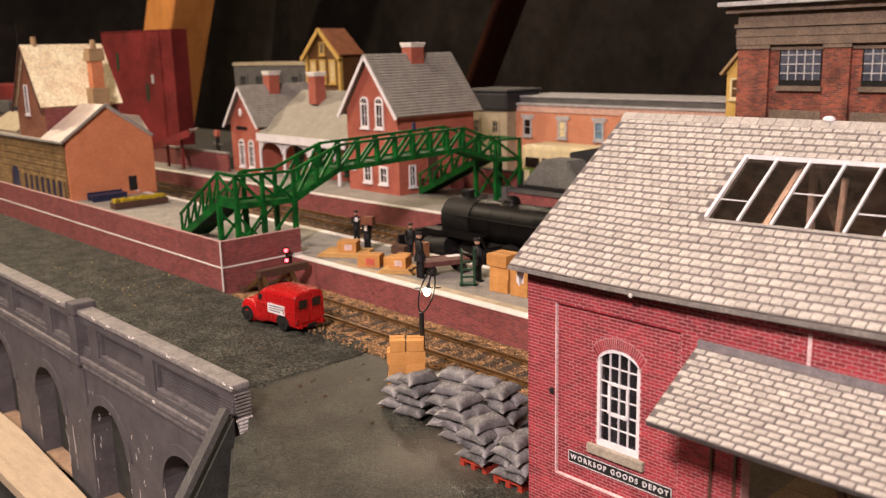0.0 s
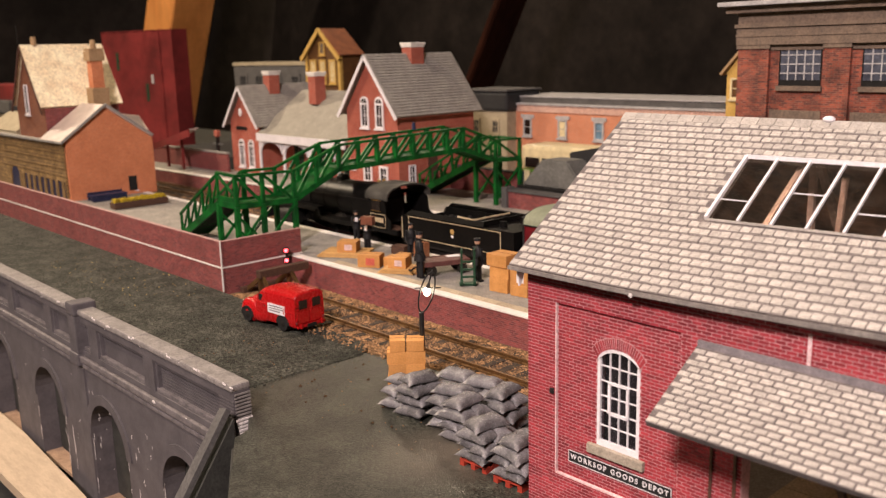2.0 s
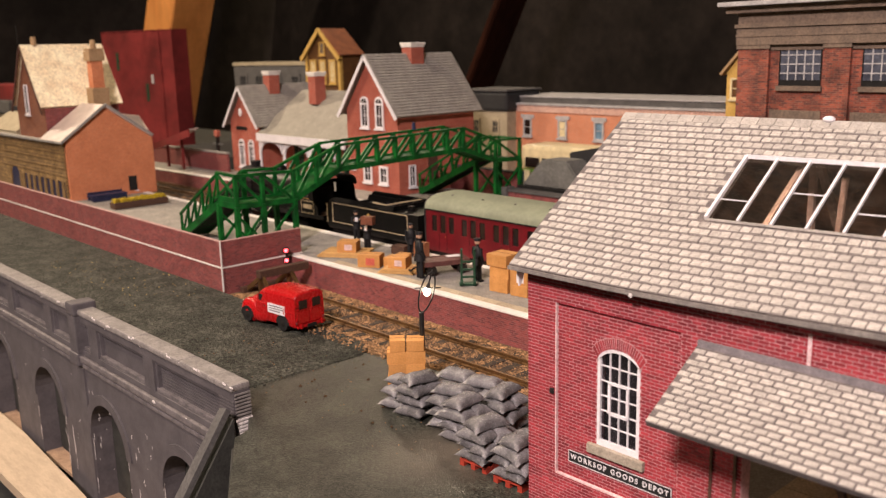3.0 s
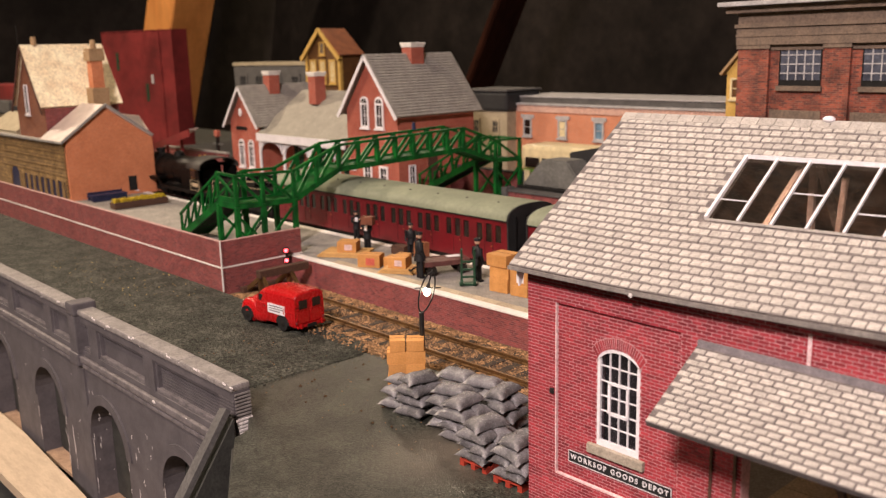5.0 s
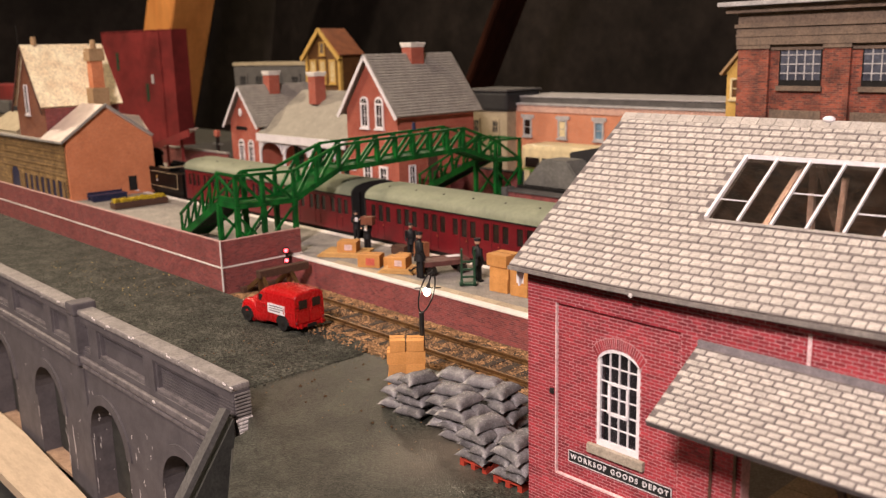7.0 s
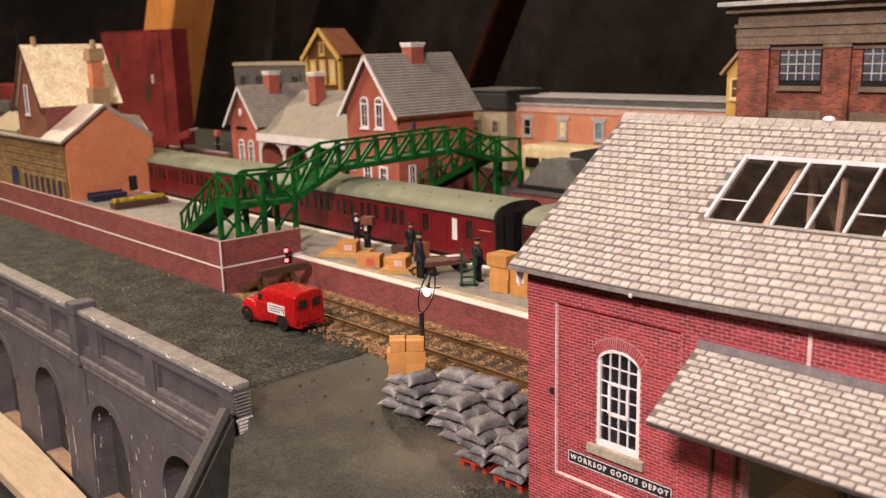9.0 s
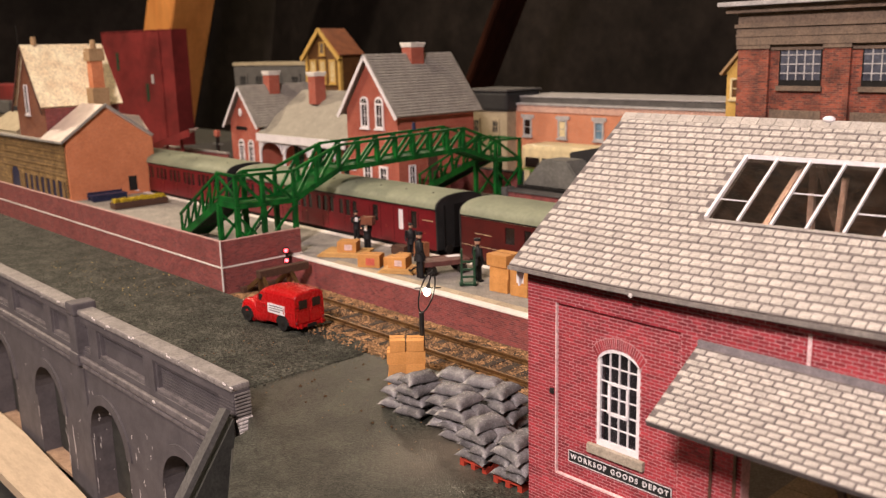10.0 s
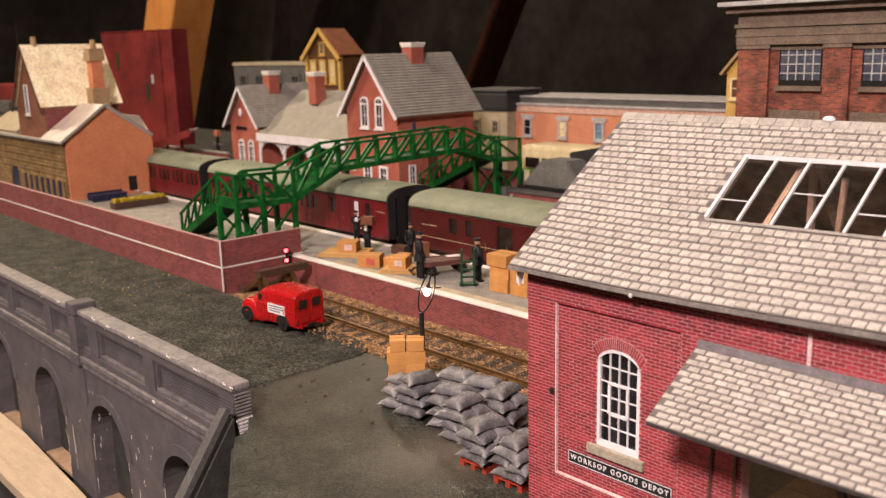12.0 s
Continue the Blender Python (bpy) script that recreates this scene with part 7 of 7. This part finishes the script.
        part("sign_emblem", boxes((-13.2, -12.6, *sorted((s * 9.1, s * 9.16)), 8.2, 11.2)), RED_LABEL, sign)
    bm = bmesh.new()
    slab(bm, (9.4, -6.3, 12.4), (9.4, 6.3, 12.4), (6.1, 5.9, 16.2), (6.1, -5.9, 16.2), 0.4)
    part("windscreen", bm, COACH_GLASS, v)
    part("rear_bumper", boxes((-21.2, -20.2, -8.0, 8.0, 2.6, 3.7), bevel=0.3), VAN_RED, v)
    part("number_plate", boxes((-21.4, -21.15, -2.6, 2.6, 2.3, 3.9)), UNDERFRAME, v, "plain dark plate")
    part("front_bumper", boxes((20.0, 21.0, -6.5, 6.5, 2.8, 4.0), bevel=0.3), CHROME, v)
    part("chassis", boxes((-19, 19, -6, 6, 1.9, 3.6)), BLACK, v)
    return v


red_van()


# ---- yard goods ----
def sack_mesh(seed):
    rg = random.Random(seed)
    bm = bmesh.new()
    nx, ny = 12, 8
    lx, ly, h = 6.5, 3.8, 2.15

    def shell(top):
        g = []
        for i in range(nx + 1):
            r = []
            for j in range(ny + 1):
                u, v = 2 * i / nx - 1, 2 * j / ny - 1
                px = u * lx * (1 - 0.1 * (1 - v * v) * abs(u))
                py = v * ly * (1 - 0.16 * (1 - abs(u)) * abs(v) + 0.06 * abs(u))
                bulge = (max(0, 1 - abs(u) ** 4.0) * max(0, 1 - abs(v) ** 3.0)) ** 0.6
                z = h * bulge * (1 if top else -0.8) - 0.5 * (abs(u) * abs(v)) ** 2 + rg.uniform(-0.06, 0.06)
                z += 0.35 * noise.noise((px * 0.5 + seed * 7, py * 0.5, 0 if top else 5))
                r.append((px, py, z))
            g.append(r)
        return g
    tops, lows = shell(True), shell(False)
    vt = [[bm.verts.new(c) for c in r] for r in tops]
    vl = [[vt[i][j] if i in (0, nx) or j in (0, ny) else bm.verts.new(lows[i][j]) for j in range(ny + 1)] for i in range(nx + 1)]
    for i in range(nx):
        for j in range(ny):
            bm.faces.new((vt[i][j], vt[i + 1][j], vt[i + 1][j + 1], vt[i][j + 1]))
            bm.faces.new((vl[i][j + 1], vl[i + 1][j + 1], vl[i + 1][j], vl[i][j]))
    bmesh.ops.recalc_face_normals(bm, faces=bm.faces[:])
    me = finish(bm, 80)
    me.materials.append(SACK)
    return me


SACKS = [sack_mesh(k) for k in range(6)]


def pallet(x, y, rz):
    p = thing("pallet", "small red slatted pallet under coal sacks", "pallet", (x, y, -1.0), rz, group="pallets in the yard")
    for k in range(5):
        part("slat", boxes((-5.2, 5.2, -6.6 + k * 2.9, -4.8 + k * 2.9, 1.6, 2.2)), PALLET, p)
    for s in (-4.4, 0, 4.4):
        part("bearer", boxes((s - 0.8, s + 0.8, -6.6, 6.6, 0.0, 1.6)), PALLET, p)
    return p


def sack_pile(x, y, rz, layers, z0, seed, top=1, pitch=3.65):
    """Pairs of sacks laid crosswise, layer on layer; rz is the way that the top sack points."""
    rg = random.Random(seed)
    for k in range(layers):
        above = layers - 1 - k
        turn = radians(rz + (90 if above % 2 else 0))
        count = top if above == 0 else 2
        for s in range(count):
            off = (s - (count - 1) / 2) * 6.3 + rg.uniform(-0.5, 0.5)
            along = rg.uniform(-0.7, 0.7)
            ob = new("coal_sack", SACKS[rg.randrange(6)])
            ob.location = ((x - off * math.sin(turn) + along * math.cos(turn)) * MM, (y + off * math.cos(turn) + along * math.sin(turn)) * MM, (z0 + 1.7 + pitch * k) * MM)
            ob.rotation_euler = (rg.uniform(-0.09, 0.09), rg.uniform(-0.09, 0.09), turn + radians(rg.uniform(-9, 9) + (180 if rg.random() < 0.5 else 0)))
            tagged(ob, "plump grey plastic coal sack in a stack", "sack", "coal sacks")


for i, (x, y, rz, n) in enumerate(((-220, 189.3, 88, 4), (-229, 190, 10, 3), (-212.5, 200.5, 22, 4), (-204, 189.5, 12, 4), (-194, 185.5, 92, 4), (-201, 201, 20, 4), (-191.5, 200.5, 95, 4), (-184, 189, 5, 2))):
    sack_pile(x, y, rz, n, -1.0, 40 + i)
for px, py, seed in ((-177.0, 178.0, 60), (-162.0, 177.0, 61)):
    pallet(px, py, 4)
    sack_pile(px + 1.2, py - 1.6, 87, 4, 1.2, seed, 1, 3.25)


def carton(x, y, z, w, d, h, rz=0.0, label="plain brown parcel carton", mark=None, material=None, group="cartons"):
    c = thing("carton", label, "carton", (x, y, z), rz, group=group)
    part("box", boxes((-w / 2, w / 2, -d / 2, d / 2, 0, h), bevel=0.15), material or KRAFT, c)
    part("lid_seam", boxes((-w / 2 + 0.1, w / 2 - 0.1, -0.12, 0.12, h - 0.02, h + 0.05)), OLD_WOOD, c)
    if mark:
        part("label", boxes((-w * 0.12, w * 0.28, -d / 2 - 0.12, -d / 2, h * 0.2, h * 0.75)), mark, c, "pasted paper label")
    return c


# cartons in the yard
for col in range(2):
    z = -1.0
    for row, h in enumerate((5.0, 4.6, 4.8, 4.2) if col else (4.6, 5.2, 4.6, 4.4)):
        w = (5.6 if col == 0 else 6.4) if row == 3 else 7.3 - 0.3 * (row % 2)
        carton(-245.0 + 4.4 * col + 0.25 * (row % 2), 200.0 + 5.0 * col, z, w, 7.0, h, 48 + 3 * ((row + col) % 2), "small tan cardboard carton stacked in the yard")
        z += h
# parcels on the platform
carton(-276.5, 291.0, P_Z, 10.4, 9.6, 6.4, 6)
carton(-276.3, 291.2, P_Z + 6.4, 10.4, 9.8, 5.6, 8)
carton(-276.8, 290.8, P_Z + 12.0, 11.6, 10.6, 5.6, 4)
carton(-264.5, 291.5, P_Z, 9.6, 9.2, 5.0, 5)
carton(-264.7, 291.6, P_Z + 5, 9.4, 9.0, 7.0, 7, mark=WHITE)
carton(-390, 287, P_Z + 2.7, 10.8, 9.5, 5.6, 38, "wooden tea chest on pale planks", PINK_LABEL)
carton(-361, 279.5, P_Z, 12, 8, 6.6, 32, "orange wooden packing case", RED_LABEL)
carton(-340, 281, P_Z + 2.7, 9.5, 7.4, 5.4, 30, "wooden packing case with pasted label", PINK_LABEL)
carton(-347, 283.6, P_Z + 2.7, 5, 4.4, 3.4, 35, "small plain orange wooden case")
carton(-346.5, 289.5, P_Z + 0.1, 7, 5.4, 7.0, 26, "plain orange wooden packing case")
carton(-331, 285.0, P_Z, 6.5, 5, 3.2, 30, "small plain orange wooden case")
carton(-366, 286.5, P_Z, 8, 6, 4.4, 28, "plain orange wooden packing case")
carton(-350, 287, P_Z + 0.2, 10, 8, 5.2, 20, "plain orange wooden packing case")
carton(-372, 309, P_Z, 9, 6, 4.6, 12, "brown leather trunk on the platform", None, OLD_WOOD, "luggage")
carton(-357, 311, P_Z, 7, 5, 8, 12, "tan leather suitcase standing upright", None, mat("orange_leather", (0.36, 0.15, 0.07), (0.28, 0.11, 0.05), 3, 0.5, 0.1), "luggage")


def planks(x, y, rz, n, length):
    p = thing("plank_stack", "low stack of pale planed planks", "planks", (x, y, P_Z), rz, group="plank stacks")
    for k in range(n):
        for j in range(3):
            part("plank", boxes((-length / 2 + j * 1.2, length / 2 - 1 + j, -6 + k * 3.1, -3.2 + k * 3.1, j * 0.9, j * 0.9 + 0.8), bevel=0.1), TIMBER, p)
    return p


planks(-392, 285, 33, 5, 27)
planks(-340.5, 282, 30, 4, 20)


def figurine(x, y, rz, size, label, arm=0, light=False):
    """A plain painted figurine: one mesh, no parts."""
    bm = bmesh.new()
    for s in (-1, 1):
        rod(bm, (s * 1.25, 0.3 * s, 0.2), (s * 1.0, 0, 10.6), 1.0, 1.5, 10)
        ball(bm, (s * 1.3, -0.8 + 0.3 * s, 0.5), 1.0, 0.9, 1.9, 0.6, 8)
        if arm == 1:
            rod(bm, (s * 2.9, 0, 17.6), (s * 3.4, -1.5, 14.5), 0.9, 0.8, 8)
            rod(bm, (s * 3.4, -1.5, 14.5), (s * 2.0, -4.2, 16.2), 0.8, 0.6, 8)
        else:
            rod(bm, (s * 2.9, 0, 17.6), (s * 3.6, 0.2, 13.8), 0.95, 0.8, 8)
            rod(bm, (s * 3.6, 0.2, 13.8), (s * 3.0, -1.6, 10.4), 0.8, 0.6, 8)
    ball(bm, (0, 0, 14.2), 3.0, 0.95, 0.66, 1.5, 14)
    rod(bm, (0, 0, 8.6), (0, 0, 12), 2.9, 2.3, 12)
    rod(bm, (0, 0, 18), (0, 0, 19.6), 0.9, 0.8, 8)
    ball(bm, (0, -0.1, 20.6), 1.55, 0.9, 1.0, 1.2, 12)
    rod(bm, (0, 0, 21.3), (0, 0, 22.4), 1.8, 1.6, 12)
    bmesh.ops.scale(bm, vec=(size, size, size), verts=bm.verts)
    ob = part("figurine", bm, CLOTH, None, smooth=60, at=(x, y, P_Z - 0.1))
    ob.rotation_euler = (0, 0, radians(rz))
    me = ob.data
    me.materials.append(FLESH)
    me.materials.append(WHITE)
    for p in me.polygons:
        c = p.center / MM / size
        if 19.2 < c.z < 21.2 or (abs(c.x) > 1.5 and c.y < -3.4 and arm == 1) or (abs(c.x) > 2.6 and c.z < 11.0 and c.z > 10.0):
            p.material_index = 1
        elif light and abs(c.x) < 0.9 and c.y < -1.2 and 14 < c.z < 18:
            p.material_index = 2
    return tagged(ob, label, "figurine", "painted figurines")


figurine(-421, 316, 60, 0.78, "painted figurine in a black coat on the platform", 1, True)
figurine(-390, 300, 25, 0.86, "painted figurine in a dark suit carrying a case", 1, True)
figurine(-362, 308, 40, 0.82, "painted figurine in a peaked cap beside luggage", 0)
figurine(-323, 280, 160, 1.03, "painted figurine in dark uniform facing the trolley", 0)
figurine(-297, 294, 170, 0.95, "dark unpainted figurine behind a sack barrow", 0)
carton(-385.5, 297.5, P_Z + 16.2, 7, 4, 4.6, 25, "brown case held by a figurine", None, mat("tan_leather", (0.2, 0.075, 0.04), (0.14, 0.05, 0.03), 3, 0.5, 0.1), "luggage")


def trolley():
    t = thing("luggage_trolley", "dark maroon flat luggage trolley", "trolley", (-322, 295, P_Z), 66)
    for k in range(5):
        part("board", boxes((-13, 13, -6.5 + k * 2.6, -4.1 + k * 2.6, 6.4, 7.6), bevel=0.12), TROLLEY, t)
    part("edge_frame", boxes((-13.4, 13.4, -7.2, -6.5, 5.4, 7.9), (-13.4, 13.4, 6.5, 7.2, 5.4, 7.9), (-13.4, -12.8, -6.5, 6.5, 5.4, 7.9), (12.8, 13.4, -6.5, 6.5, 5.4, 7.9)), TROLLEY, t)
    for x in (-9, 9):
        part("axle_block", boxes((x - 1, x + 1, -6, 6, 3.0, 6.4)), UNDERFRAME, t)
        for y in (-5.6, 5.6):
            bm = bmesh.new()
            rod(bm, (x, y - 0.6, 2.9), (x, y + 0.6, 2.9), 2.8, 2.8, 16)
            part("wheel", bm, UNDERFRAME, t, smooth=40)
    part("handle", bars(0.7, ((-13, 0, 6), (-20, 0, 3)), ((-20, -2.5, 3), (-20, 2.5, 3))), UNDERFRAME, t)
    part("paper_sheet", boxes((3, 11, 1.5, 6, 7.75, 7.95)), WHITE, t)
    t.scale = (0.88, 0.9, 0.95)
    return t


trolley()


def barrow():
    b = thing("sack_barrow", "dark green upright sack barrow", "barrow", (-294.5, 285, P_Z), -40)
    for y in (-3, 3):
        part("upright", bars(1.0, ((0, y, 1.2), (1.6, y, 17.5))), PLINTH_GREEN, b)
        bm = bmesh.new()
        rod(bm, (0.6, y - 0.6, 1.9), (0.6, y + 0.6, 1.9), 1.8, 1.8, 14)
        part("wheel", bm, PLINTH_GREEN, b, smooth=40)
        part("grip", bars(0.9, ((1.6, y, 17.5), (3.4, y, 18.6))), PLINTH_GREEN, b)
    for z in (4.5, 8.2, 12):
        part("cross_bar", bars(0.9, ((z * 0.09, -3, z), (z * 0.09, 3, z))), PLINTH_GREEN, b)
    part("toe_plate", boxes((-4.6, 0.4, -4, 4, 0.1, 1.0), bevel=0.1), PLINTH_GREEN, b)
    return b


barrow()


# ---- buffer stop and its red lights ----
def buffer_stop():
    b = thing("buffer_stop", "weathered brown timber and rail buffer stop", "buffer stop", (-400, 243.4, -2.4))
    part("buffer_beam", boxes((2, 6.2, -10.5, 19.5, 10.6, 14.6), bevel=0.3), OLD_WOOD, b)
    part("buffer_beam_lower", boxes((-13, -9.5, -12, 16, 0, 3.5), bevel=0.3), OLD_WOOD, b)
    for y in (-8.65, 8.65):
        part("prop", bars(1.6, ((4, y, 11), (-12, y, 1.0)), h=2.2), RAIL, b)
        part("upright", bars(1.8, ((3, y, 0), (3, y, 12)), h=2.0), RAIL, b)
        part("front_strut", bars(1.4, ((14, y, 1.8), (5, y, 11.5)), h=1.8), RAIL, b)
    return b


buffer_stop()
sg = thing("buffer_light", "small twin red lamp on a post", "signal", (-414.4, 262.5, BOARD_Z + 1.4))
bm = bmesh.new()
rod(bm, (0, 0, 0), (0, 0, 19.5), 0.7, 0.7, 8)
part("post", bm, BLACK, sg)
for z in (12.6, 18.2):
    bm = bmesh.new()
    rod(bm, (0.4, -0.6, z), (1.4, -1.2, z), 1.9, 1.9, 14)
    part("lamp_housing", bm, BLACK, sg)
    bm = bmesh.new()
    ball(bm, (1.5, -1.3, z), 1.05, 1, 1, 1, 12)
    part("lamp_lens", bm, SIGNAL_RED, sg, "glowing red lens", 60)


# ---- yard lamp ----
def yard_lamp():
    l = thing("yard_lamp", "black lamp post with looped head and lit bulb", "street lamp", (-241, 209, -1.2))
    bm = bmesh.new()
    rod(bm, (0, 0, 0), (0, 0, 27.5), 1.05, 0.95, 14)
    rod(bm, (0, 0, 0), (0, 0, 3), 1.9, 1.5, 14)
    part("post", bm, BLACK, l, smooth=40)
    # an oval hoop that leans a little, with the bulb hung in it
    def hoop(u, w):
        """u runs up the hoop, w across it, both from -1 to 1."""
        return (1.55 + 1.5 * u + 1.75 * w, 1.5 + 1.3 * u + 1.85 * w, 35.2 + 7.6 * u)
    for s in (-1, 1):
        bm = bmesh.new()
        pts = [hoop(-math.cos(math.pi * k / 14), s * math.sin(math.pi * k / 14)) for k in range(15)]
        for p, q in zip(pts, pts[1:]):
            rod(bm, p, q, 0.3, 0.3, 8)
        part("loop", bm, BLACK, l, smooth=60)
    part("ladder_bar", bars(0.35, (hoop(0.22, -1.9), hoop(0.22, 1.9))), BLACK, l)
    bm = bmesh.new()
    rod(bm, hoop(0.22, 0), hoop(0.5, 0), 0.95, 0.35, 12)
    rod(bm, hoop(0.5, 0), hoop(0.98, 0), 0.28, 0.28, 8)
    rod(bm, hoop(0.98, 0), hoop(1.1, 0), 0.5, 0.2, 8)
    part("cap", bm, BLACK, l, smooth=40)
    bm = bmesh.new()
    ball(bm, hoop(0.04, 0.0), 1.35, 1, 1, 1.25, 14)
    part("bulb", bm, LAMP_GLOW, l, "glowing warm bulb", 60)
    return l


yard_lamp()


# ---- what moves ----
def left_to_run(t):
    """Distance still to run at t seconds, smoothly between the rows of RUN."""
    for i in range(len(RUN) - 1):
        (a, da), (b, db) = RUN[i], RUN[i + 1]
        if a <= t <= b:
            return da + (db - da) * (t - a) / (b - a)
    return 0.0


def motions():
    for ob, x in TRAIN:
        walk(ob, [(t, pose((x + d) * MM, TRAIN_Y * MM, 0)) for t, d in RUN])
    for wheel, x, r in SPINS:
        rows = []
        for k in range(121):
            t = k / 10
            rows.append((t, pose(x * MM, 0, r * MM, 0, math.degrees(left_to_run(t) / r), 0)))
        walk(wheel, rows)


motions()
